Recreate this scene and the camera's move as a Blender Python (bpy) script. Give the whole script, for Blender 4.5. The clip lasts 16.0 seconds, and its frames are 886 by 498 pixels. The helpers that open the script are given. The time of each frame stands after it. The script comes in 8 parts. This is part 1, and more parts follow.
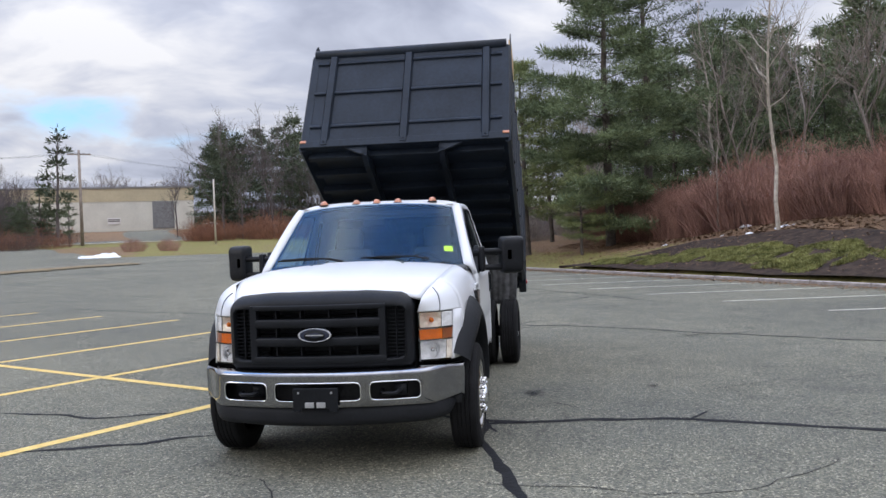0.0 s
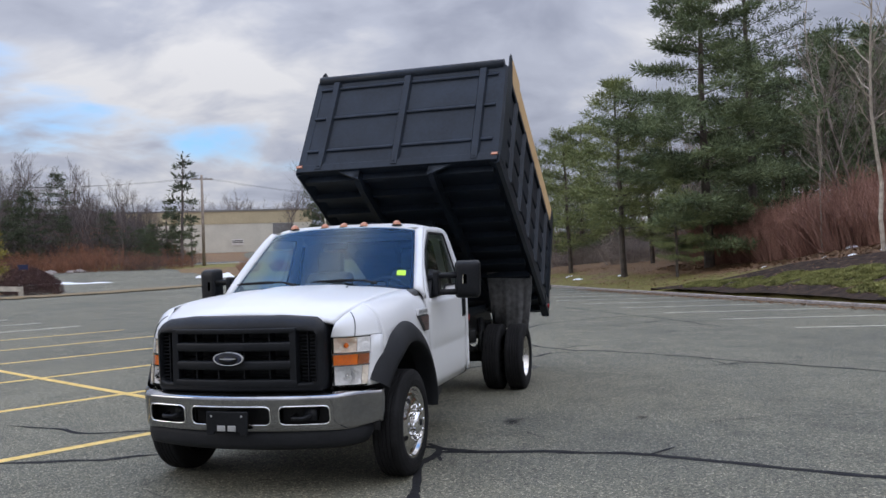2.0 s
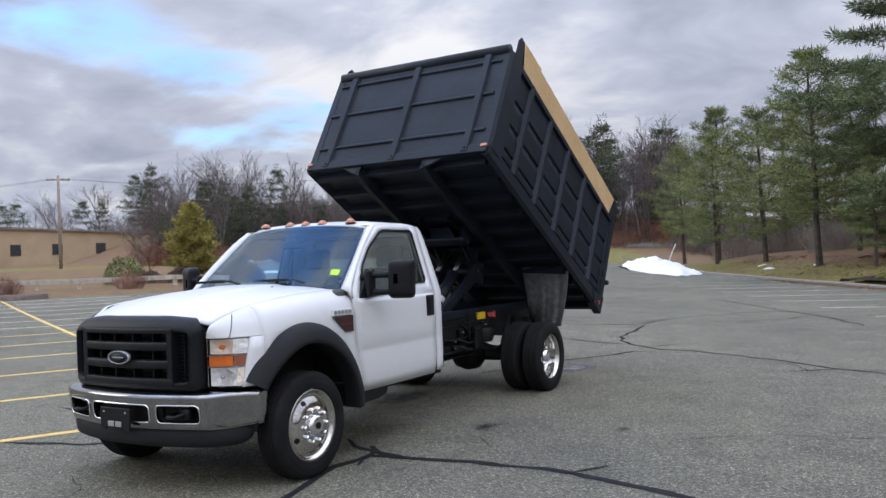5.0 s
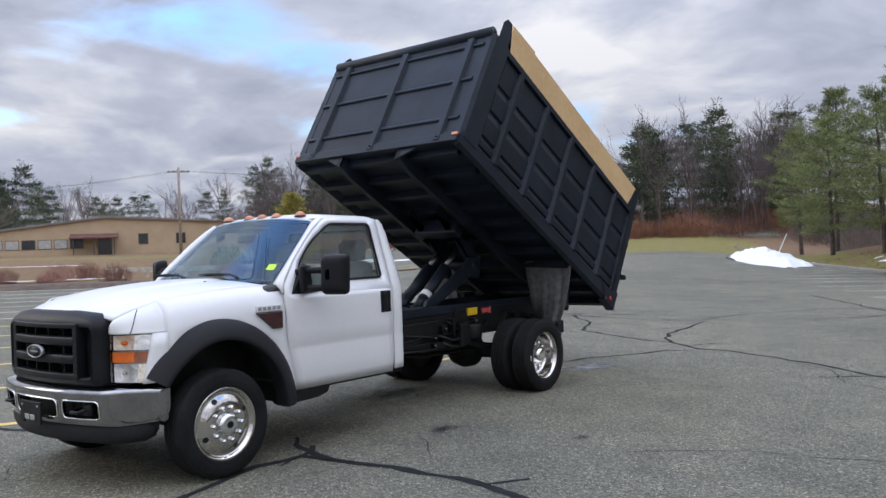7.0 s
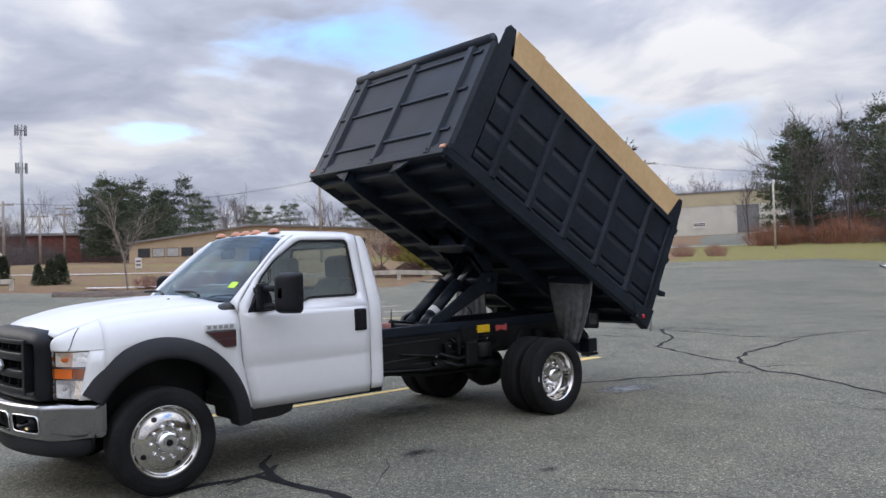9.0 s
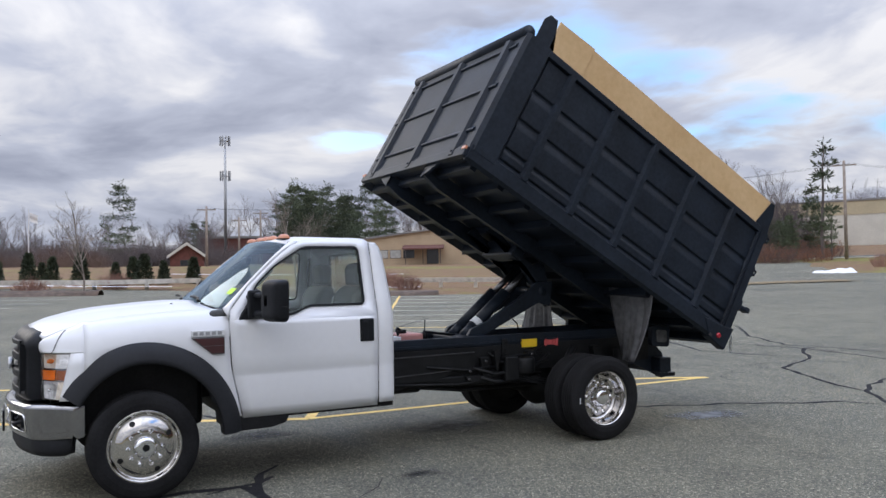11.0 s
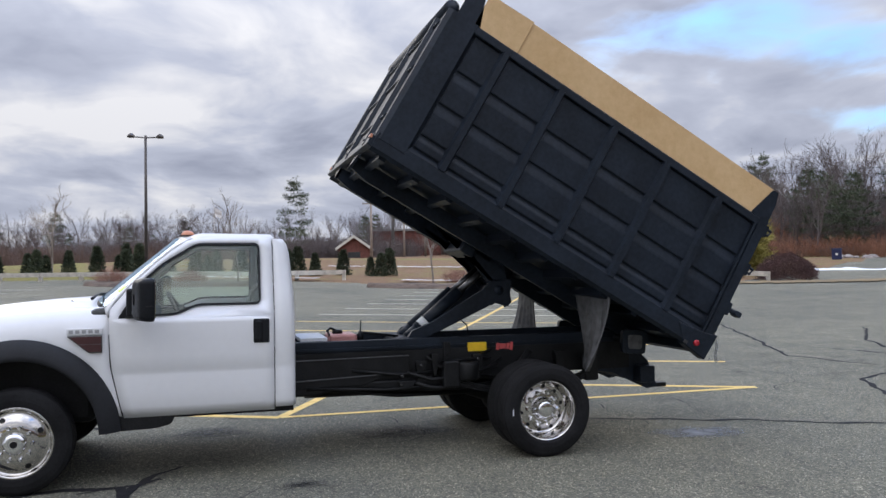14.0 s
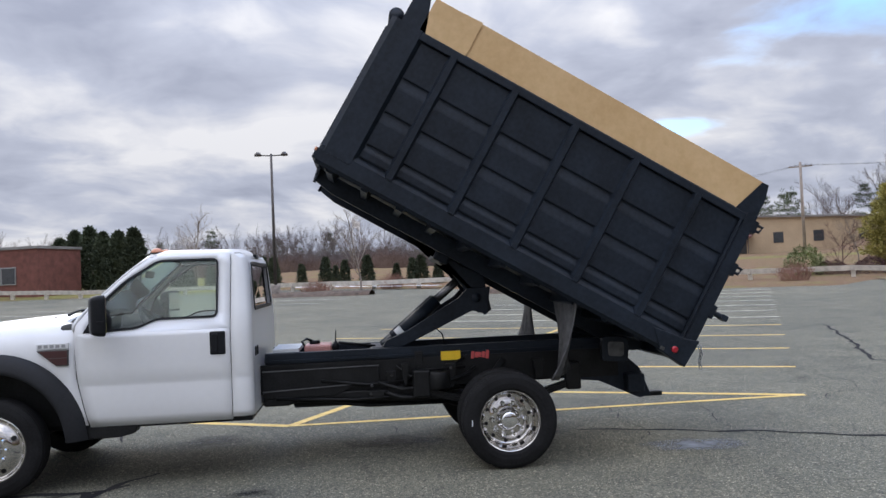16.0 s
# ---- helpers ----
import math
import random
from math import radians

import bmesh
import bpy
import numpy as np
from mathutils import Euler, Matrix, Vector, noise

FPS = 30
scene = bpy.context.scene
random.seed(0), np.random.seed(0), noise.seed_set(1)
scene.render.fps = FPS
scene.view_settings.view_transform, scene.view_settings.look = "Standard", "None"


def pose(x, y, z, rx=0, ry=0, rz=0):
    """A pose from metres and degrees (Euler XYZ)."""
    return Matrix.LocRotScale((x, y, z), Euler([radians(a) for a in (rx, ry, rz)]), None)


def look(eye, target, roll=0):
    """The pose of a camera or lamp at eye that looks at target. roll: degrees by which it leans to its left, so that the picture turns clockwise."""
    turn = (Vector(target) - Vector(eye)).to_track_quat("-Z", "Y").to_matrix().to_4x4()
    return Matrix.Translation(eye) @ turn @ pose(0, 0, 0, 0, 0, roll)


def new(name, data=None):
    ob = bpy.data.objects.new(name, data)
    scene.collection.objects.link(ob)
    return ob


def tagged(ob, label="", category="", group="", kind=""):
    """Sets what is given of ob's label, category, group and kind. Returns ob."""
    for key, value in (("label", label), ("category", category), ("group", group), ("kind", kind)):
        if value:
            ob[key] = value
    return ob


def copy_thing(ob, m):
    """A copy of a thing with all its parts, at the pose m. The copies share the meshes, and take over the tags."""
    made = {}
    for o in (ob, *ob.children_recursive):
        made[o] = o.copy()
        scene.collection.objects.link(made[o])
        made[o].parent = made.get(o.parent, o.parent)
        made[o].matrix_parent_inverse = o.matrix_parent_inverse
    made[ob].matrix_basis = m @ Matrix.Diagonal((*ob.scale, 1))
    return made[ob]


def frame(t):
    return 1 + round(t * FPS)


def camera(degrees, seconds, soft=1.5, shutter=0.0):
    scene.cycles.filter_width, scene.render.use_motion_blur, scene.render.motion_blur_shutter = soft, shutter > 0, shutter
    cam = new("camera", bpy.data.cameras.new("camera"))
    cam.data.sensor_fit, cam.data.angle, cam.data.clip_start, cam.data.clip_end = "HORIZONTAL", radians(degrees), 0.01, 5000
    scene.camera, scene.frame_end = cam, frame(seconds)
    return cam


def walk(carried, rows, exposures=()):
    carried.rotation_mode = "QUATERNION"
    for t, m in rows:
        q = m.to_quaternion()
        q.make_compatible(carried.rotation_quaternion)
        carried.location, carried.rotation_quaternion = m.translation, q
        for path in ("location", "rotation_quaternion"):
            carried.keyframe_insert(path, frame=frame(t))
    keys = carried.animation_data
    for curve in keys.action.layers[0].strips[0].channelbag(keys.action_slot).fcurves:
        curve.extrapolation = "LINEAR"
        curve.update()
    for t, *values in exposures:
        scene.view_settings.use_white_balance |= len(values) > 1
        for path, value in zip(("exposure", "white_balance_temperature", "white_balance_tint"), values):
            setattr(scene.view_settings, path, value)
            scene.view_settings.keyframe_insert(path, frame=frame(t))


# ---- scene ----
cam = camera(56.6, 16.0)
METRES, EYE, TILT, LEAN, TURN = 11.278, 1.5, 0.0, 0.0, 0.0
PATH = [
    (0, (1.625, -6.275, 1.597), (1.36, -4.293, 1.572), -2.1),
    (0.5, (1.912, -6.17, 1.583), (1.563, -4.201, 1.565), -1.8),
    (1, (2.263, -6.067, 1.623), (1.837, -4.113, 1.617), -1.6),
    (1.5, (2.655, -6.0, 1.589), (2.17, -4.06, 1.617), -1.7),
    (2, (2.985, -5.902, 1.578), (2.44, -3.978, 1.613), -2.0),
    (2.5, (3.345, -5.723, 1.598), (2.73, -3.821, 1.633), -2.7),
    (3, (3.748, -5.636, 1.587), (3.064, -3.758, 1.631), -2.6),
    (3.5, (4.116, -5.466, 1.577), (3.352, -3.619, 1.618), -2.3),
    (4, (4.396, -5.228, 1.581), (3.557, -3.414, 1.616), -2.1),
    (6.3, (5.78, -4.07, 1.591), (4.57, -2.477, 1.607), -2.4),
    (6.5, (5.848, -3.958, 1.583), (4.626, -2.375, 1.598), -2.3),
    (7, (6.049, -3.628, 1.586), (4.792, -2.072, 1.593), -2.0),
    (7.5, (6.289, -3.35, 1.578), (4.979, -1.839, 1.591), -1.9),
    (8, (6.576, -3.056, 1.588), (5.194, -1.611, 1.607), -1.6),
    (8.5, (6.775, -2.714, 1.589), (5.32, -1.343, 1.614), -1.7),
    (9, (6.948, -2.392, 1.636), (5.437, -1.082, 1.669), -1.9),
    (9.5, (7.164, -2.037, 1.648), (5.596, -0.796, 1.674), -1.8),
    (10, (7.27, -1.635, 1.633), (5.627, -0.494, 1.65), -1.5),
    (10.2, (7.295, -1.489, 1.629), (5.622, -0.393, 1.655), -1.4),
    (12.3, (7.684, 0.082, 1.666), (5.842, 0.858, 1.725), -0.5),
    (12.5, (7.713, 0.236, 1.669), (5.863, 0.994, 1.724), -0.5),
    (13, (7.715, 0.595, 1.651), (5.843, 1.297, 1.693), -0.6),
    (13.5, (7.705, 0.984, 1.662), (5.807, 1.613, 1.704), -0.8),
    (14, (7.763, 1.392, 1.657), (5.84, 1.937, 1.699), -0.8),
    (14.5, (7.812, 1.762, 1.646), (5.87, 2.237, 1.694), -0.9),
    (15, (7.858, 2.172, 1.668), (5.902, 2.582, 1.726), -1.3),
    (15.5, (7.967, 2.596, 1.648), (5.992, 2.901, 1.717), -1.5),
    (16, (7.991, 2.989, 1.642), (6.002, 3.19, 1.706), -2.4),
]
walk(cam, [(t, look(eye, target, roll)) for t, eye, target, roll in PATH],
     exposures=[(0.0, 0.10), (0.5, 0.18), (1.0, 0.16), (1.5, 0.0), (2.0, -0.20), (2.5, -0.18), (3.0, 0.0), (3.5, 0.04), (6.5, 0.0), (10.0, 0.0), (16.0, 0.0)])

# ---- world, sun, exposure ----
scene.view_settings.exposure = 0.0


def sky_world():
    world = bpy.data.worlds.new("sky")
    scene.world = world
    world.use_nodes = True
    nt = world.node_tree
    nt.nodes.clear()
    N, L = nt.nodes.new, nt.links.new

    def math_node(op, a, b=None, c=None, clamp=False):
        n = N("ShaderNodeMath")
        n.operation, n.use_clamp = op, clamp
        for i, v in enumerate((a, b, c)):
            if v is None:
                continue
            if isinstance(v, (int, float)):
                n.inputs[i].default_value = v
            else:
                L(v, n.inputs[i])
        return n.outputs[0]

    out = N("ShaderNodeOutputWorld")
    co = N("ShaderNodeTexCoord")
    nish = N("ShaderNodeTexSky")
    nish.sky_type, nish.sun_disc = "NISHITA", False
    nish.sun_elevation, nish.sun_rotation = radians(24), radians(-112)
    nish.air_density, nish.dust_density = 1.0, 1.0
    sep = N("ShaderNodeSeparateXYZ")
    L(co.outputs["Generated"], sep.inputs[0])
    z = math_node("MAXIMUM", sep.outputs[2], 0.0)
    # the cloud deck: directions laid on a flat layer overhead
    lift = math_node("ADD", z, 0.20)
    comb = N("ShaderNodeCombineXYZ")
    L(math_node("DIVIDE", sep.outputs[0], lift), comb.inputs[0])
    L(math_node("DIVIDE", sep.outputs[1], lift), comb.inputs[1])
    warp = N("ShaderNodeTexNoise")
    warp.inputs["Scale"].default_value, warp.inputs["Detail"].default_value = 0.9, 3
    L(comb.outputs[0], warp.inputs["Vector"])
    add = N("ShaderNodeVectorMath")
    add.operation = "MULTIPLY_ADD"
    L(warp.outputs["Color"], add.inputs[0])
    add.inputs[1].default_value = (0.7, 0.7, 0.7)
    L(comb.outputs[0], add.inputs[2])
    big = N("ShaderNodeTexNoise")
    big.inputs["Scale"].default_value, big.inputs["Detail"].default_value = 1.15, 6
    big.inputs["Roughness"].default_value = 0.52
    L(add.outputs[0], big.inputs["Vector"])
    fine = N("ShaderNodeTexNoise")
    fine.inputs["Scale"].default_value, fine.inputs["Detail"].default_value = 3.4, 6
    fine.inputs["Roughness"].default_value = 0.5
    L(add.outputs[0], fine.inputs["Vector"])
    # shade of the clouds: grey undersides, pale lit parts
    tone = math_node("ADD", math_node("MULTIPLY", big.outputs["Fac"], 0.68), math_node("MULTIPLY", fine.outputs["Fac"], 0.32))
    # heavier banks of cloud, and one thin and bright
    for az, el, wide, deep in BANKS:
        d = Vector((math.sin(radians(az)) * math.cos(radians(el)), math.cos(radians(az)) * math.cos(radians(el)), math.sin(radians(el))))
        off = N("ShaderNodeVectorMath")
        off.operation = "SUBTRACT"
        L(co.outputs["Generated"], off.inputs[0])
        off.inputs[1].default_value = d
        flat = N("ShaderNodeVectorMath")
        flat.operation = "MULTIPLY"
        L(off.outputs[0], flat.inputs[0])
        flat.inputs[1].default_value = (1, 1, 2.2)
        size = N("ShaderNodeVectorMath")
        size.operation = "LENGTH"
        L(flat.outputs[0], size.inputs[0])
        near = math_node("MULTIPLY_ADD", size.outputs["Value"], -1.0 / wide, 1.0, clamp=True)
        tone = math_node("MULTIPLY_ADD", near, -deep, tone)
    ramp = N("ShaderNodeValToRGB")
    e = ramp.color_ramp.elements
    e[0].position, e[0].color = 0.39, (0.34, 0.37, 0.475, 1)
    e[1].position, e[1].color = 0.61, (0.80, 0.805, 0.85, 1)
    m = e.new(0.50)
    m.color = (0.50, 0.535, 0.65, 1)
    L(tone, ramp.inputs[0])
    # open blue gaps, few and torn
    holes = None
    for az, el, wide, deep, flatness in HOLES:
        d = Vector((math.sin(radians(az)) * math.cos(radians(el)), math.cos(radians(az)) * math.cos(radians(el)), math.sin(radians(el))))
        dot = N("ShaderNodeVectorMath")
        dot.operation = "SUBTRACT"
        L(co.outputs["Generated"], dot.inputs[0])
        dot.inputs[1].default_value = d
        sq = N("ShaderNodeVectorMath")
        sq.operation = "MULTIPLY"
        L(dot.outputs[0], sq.inputs[0])
        sq.inputs[1].default_value = (1, 1, flatness)
        ln = N("ShaderNodeVectorMath")
        ln.operation = "LENGTH"
        L(sq.outputs[0], ln.inputs[0])
        k = math_node("SUBTRACT", deep, math_node("MULTIPLY", ln.outputs["Value"], deep / wide))
        holes = k if holes is None else math_node("MAXIMUM", holes, k)
    ragged = math_node("SUBTRACT", fine.outputs["Fac"], 0.5)
    ragged2 = math_node("SUBTRACT", big.outputs["Fac"], 0.5)
    h = math_node("ADD", holes, math_node("ADD", math_node("MULTIPLY", ragged, 1.1), math_node("MULTIPLY", ragged2, 0.9)))
    gap = N("ShaderNodeMapRange")
    gap.interpolation_type = "SMOOTHSTEP"
    gap.inputs["From Min"].default_value, gap.inputs["From Max"].default_value = 0.10, 0.55
    L(h, gap.inputs["Value"])
    blue = N("ShaderNodeMix")
    blue.data_type = "RGBA"
    blue.blend_type = "MULTIPLY"
    blue.inputs["Factor"].default_value = 1.0
    L(nish.outputs[0], blue.inputs["A"])
    blue.inputs["B"].default_value = (0.145, 0.195, 0.258, 1)
    mixed = N("ShaderNodeMix")
    mixed.data_type = "RGBA"
    L(gap.outputs[0], mixed.inputs["Factor"])
    L(ramp.outputs[0], mixed.inputs["A"])
    L(blue.outputs["Result"], mixed.inputs["B"])
    # an overcast deck is about three times as bright overhead as at the horizon
    high = math_node("MULTIPLY_ADD", math_node("POWER", z, 2.3), 4.0, 0.97)
    bg = N("ShaderNodeBackground")
    L(mixed.outputs["Result"], bg.inputs["Color"])
    L(high, bg.inputs["Strength"])
    L(bg.outputs[0], out.inputs["Surface"])


BANKS = [(-84, 17, 0.22, 0.02), (-108, 16, 0.28, 0.09), (-37, 9, 0.26, -0.04), (-72, 13, 0.18, 0.02), (-30, 18, 0.3, 0.06)]
HOLES = [(-33, 8.4, 0.17, 0.36, 5.0), (-44, 8.8, 0.17, 0.36, 5.0), (-24, 7.2, 0.10, 0.34, 5.0), (-56, 15.6, 0.20, 0.52, 2.8), (-48, 13, 0.12, 0.45, 2.6), (-41, 9.5, 0.11, 0.42, 2.8), (-67.5, 9.2, 0.06, 0.36, 4.0), (-80, 52, 0.50, 0.75, 2.6), (20, 84, 0.55, 0.6, 2.6), (60, 40, 0.3, 0.4, 2.6)]
sky_world()
sun = new("sun", bpy.data.lights.new("sun", "SUN"))
sun.data.energy, sun.data.angle, sun.data.color = 0.6, radians(24), (1.0, 0.93, 0.84)
sun.matrix_world = look((0, 0, 0), (-(math.sin(radians(-112)) * math.cos(radians(24))), -(math.cos(radians(-112)) * math.cos(radians(24))), -math.sin(radians(24))))


# ---- materials ----
def material(name, color, rough=0.6, metal=0.0, vary=0.12, scale=3.0, bump=0.0, bump_scale=60.0, second=None, coat=0.0, per_object=0.0, spec=0.5, detail=6):
    """Principled with two scales of colour variation, uneven roughness and a fine bump."""
    mat = bpy.data.materials.new(name)
    mat.use_nodes = True
    nt = mat.node_tree
    N, L = nt.nodes.new, nt.links.new
    p = nt.nodes["Principled BSDF"]
    p.inputs["Metallic"].default_value = metal
    p.inputs["Coat Weight"].default_value = coat
    p.inputs["Coat Roughness"].default_value = 0.05
    p.inputs["Specular IOR Level"].default_value = spec
    co = N("ShaderNodeTexCoord")
    big, small = N("ShaderNodeTexNoise"), N("ShaderNodeTexNoise")
    big.inputs["Scale"].default_value, big.inputs["Detail"].default_value = scale, 4
    small.inputs["Scale"].default_value, small.inputs["Detail"].default_value = scale * 11, detail
    L(co.outputs["Object"], big.inputs["Vector"])
    L(co.outputs["Object"], small.inputs["Vector"])
    half = N("ShaderNodeMath")
    half.operation = "MULTIPLY_ADD"
    half.inputs[1].default_value = 0.45
    L(small.outputs["Fac"], half.inputs[0])
    tail = N("ShaderNodeMath")
    tail.operation = "MULTIPLY"
    tail.inputs[1].default_value = 0.55
    L(big.outputs["Fac"], tail.inputs[0])
    L(tail.outputs[0], half.inputs[2])
    ramp = N("ShaderNodeValToRGB")
    e = ramp.color_ramp.elements
    a = [max(0.0, c * (1 - vary * 1.6)) for c in color]
    b = list(second) if second else [min(1.0, c * (1 + vary * 1.6)) for c in color]
    e[0].position, e[0].color = 0.36, (*a, 1)
    e[1].position, e[1].color = 0.64, (*b, 1)
    L(half.outputs[0], ramp.inputs[0])
    colour = ramp.outputs[0]
    if per_object:
        info, hsv = N("ShaderNodeObjectInfo"), N("ShaderNodeHueSaturation")
        m = N("ShaderNodeMapRange")
        m.inputs["To Min"].default_value, m.inputs["To Max"].default_value = 1 - per_object, 1 + per_object
        L(info.outputs["Random"], m.inputs["Value"])
        L(m.outputs[0], hsv.inputs["Value"])
        L(colour, hsv.inputs["Color"])
        colour = hsv.outputs[0]
    L(colour, p.inputs["Base Color"])
    mr = N("ShaderNodeMapRange")
    mr.inputs["To Min"].default_value, mr.inputs["To Max"].default_value = max(0.02, rough * 0.85), min(1.0, rough * 1.15)
    L(small.outputs["Fac"], mr.inputs["Value"])
    L(mr.outputs[0], p.inputs["Roughness"])
    if bump:
        bn, bt = N("ShaderNodeBump"), N("ShaderNodeTexNoise")
        bt.inputs["Scale"].default_value, bt.inputs["Detail"].default_value = bump_scale, 5
        L(co.outputs["Object"], bt.inputs["Vector"])
        L(bt.outputs["Fac"], bn.inputs["Height"])
        bn.inputs["Strength"].default_value, bn.inputs["Distance"].default_value = bump, 0.02
        L(bn.outputs[0], p.inputs["Normal"])
    return mat


def glass(name, tint, rough=0.0, ior=1.5, sheen=(1, 1, 1)):
    mat = bpy.data.materials.new(name)
    mat.use_nodes = True
    nt = mat.node_tree
    nt.nodes.clear()
    N, L = nt.nodes.new, nt.links.new
    out, mix = N("ShaderNodeOutputMaterial"), N("ShaderNodeMixShader")
    clear, shine, fres = N("ShaderNodeBsdfTransparent"), N("ShaderNodeBsdfGlossy"), N("ShaderNodeFresnel")
    clear.inputs[0].default_value = (*tint, 1)
    shine.inputs["Roughness"].default_value = rough
    fres.inputs["IOR"].default_value = ior
    shine.inputs[0].default_value = (*sheen, 1)
    L(fres.outputs[0], mix.inputs[0])
    L(clear.outputs[0], mix.inputs[1])
    L(shine.outputs[0], mix.inputs[2])
    L(mix.outputs[0], out.inputs[0])
    return mat


def soft_mark(name, color, rough, strength):
    """A stain that fades out towards its edge."""
    mat = bpy.data.materials.new(name)
    mat.use_nodes = True
    nt = mat.node_tree
    N, L = nt.nodes.new, nt.links.new
    p, out = nt.nodes["Principled BSDF"], nt.nodes["Material Output"]
    p.inputs["Base Color"].default_value = (*color, 1)
    p.inputs["Roughness"].default_value = rough
    p.inputs["Specular IOR Level"].default_value = 0.3
    at, nz, co = N("ShaderNodeAttribute"), N("ShaderNodeTexNoise"), N("ShaderNodeTexCoord")
    at.attribute_name = "fade"
    nz.inputs["Scale"].default_value, nz.inputs["Detail"].default_value = 7.0, 6
    L(co.outputs["Object"], nz.inputs["Vector"])
    a, b = N("ShaderNodeMath"), N("ShaderNodeMath")
    a.operation, b.operation, b.use_clamp = "MULTIPLY", "MULTIPLY", True
    L(at.outputs["Fac"], a.inputs[0])
    L(nz.outputs["Fac"], a.inputs[1])
    L(a.outputs[0], b.inputs[0])
    b.inputs[1].default_value = strength
    clear, mix = N("ShaderNodeBsdfTransparent"), N("ShaderNodeMixShader")
    L(b.outputs[0], mix.inputs[0])
    L(clear.outputs[0], mix.inputs[1])
    L(p.outputs[0], mix.inputs[2])
    L(mix.outputs[0], out.inputs["Surface"])
    return mat


def asphalt_material():
    mat = bpy.data.materials.new("worn_asphalt")
    mat.use_nodes = True
    nt = mat.node_tree
    N, L = nt.nodes.new, nt.links.new
    p = nt.nodes["Principled BSDF"]
    co = N("ShaderNodeTexCoord")

    def nz(scale, detail, rough=0.5):
        n = N("ShaderNodeTexNoise")
        n.inputs["Scale"].default_value, n.inputs["Detail"].default_value, n.inputs["Roughness"].default_value = scale, detail, rough
        L(co.outputs["Object"], n.inputs["Vector"])
        return n.outputs["Fac"]

    def ramp(fac, *stops):
        r = N("ShaderNodeValToRGB")
        e = r.color_ramp.elements
        e[0].position, e[0].color = stops[0][0], (*stops[0][1], 1)
        e[1].position, e[1].color = stops[-1][0], (*stops[-1][1], 1)
        for pos, c in stops[1:-1]:
            e.new(pos).color = (*c, 1)
        L(fac, r.inputs[0])
        return r.outputs[0]

    def mul(a, b, f=1.0):
        m = N("ShaderNodeMix")
        m.data_type, m.blend_type = "RGBA", "MULTIPLY"
        m.inputs["Factor"].default_value = f
        L(a, m.inputs["A"])
        L(b, m.inputs["B"])
        return m.outputs["Result"]

    vor = N("ShaderNodeTexVoronoi")
    vor.inputs["Scale"].default_value = 90
    L(co.outputs["Object"], vor.inputs["Vector"])
    grain = N("ShaderNodeSeparateColor")
    L(vor.outputs["Color"], grain.inputs[0])
    stone = ramp(grain.outputs[0], (0.0, (0.080, 0.081, 0.076)), (0.55, (0.150, 0.151, 0.139)), (0.9, (0.228, 0.223, 0.198)), (1.0, (0.42, 0.40, 0.35)))
    worn = ramp(nz(0.16, 6, 0.6), (0.30, (0.74, 0.735, 0.67)), (0.5, (1.03, 1.0, 0.855)), (0.70, (1.23, 1.18, 0.985)))
    blotch = ramp(nz(1.6, 6, 0.62), (0.30, (0.80, 0.80, 0.81)), (0.5, (1.0, 1.0, 1.0)), (0.72, (1.12, 1.11, 1.09)))
    speck = ramp(nz(24, 4, 0.65), (0.30, (0.66, 0.66, 0.66)), (0.52, (1.0, 1.0, 1.0)), (0.75, (1.3, 1.3, 1.28)))
    L(mul(mul(mul(stone, worn), blotch), speck), p.inputs["Base Color"])
    p.inputs["Roughness"].default_value = 0.86
    p.inputs["Specular IOR Level"].default_value = 0.18
    b, b2 = N("ShaderNodeBump"), N("ShaderNodeBump")
    L(vor.outputs["Distance"], b.inputs["Height"])
    b.inputs["Strength"].default_value, b.inputs["Distance"].default_value = 0.6, 0.008
    L(nz(7, 4), b2.inputs["Height"])
    b2.inputs["Strength"].default_value, b2.inputs["Distance"].default_value = 0.25, 0.03
    L(b.outputs[0], b2.inputs["Normal"])
    L(b2.outputs[0], p.inputs["Normal"])
    return mat


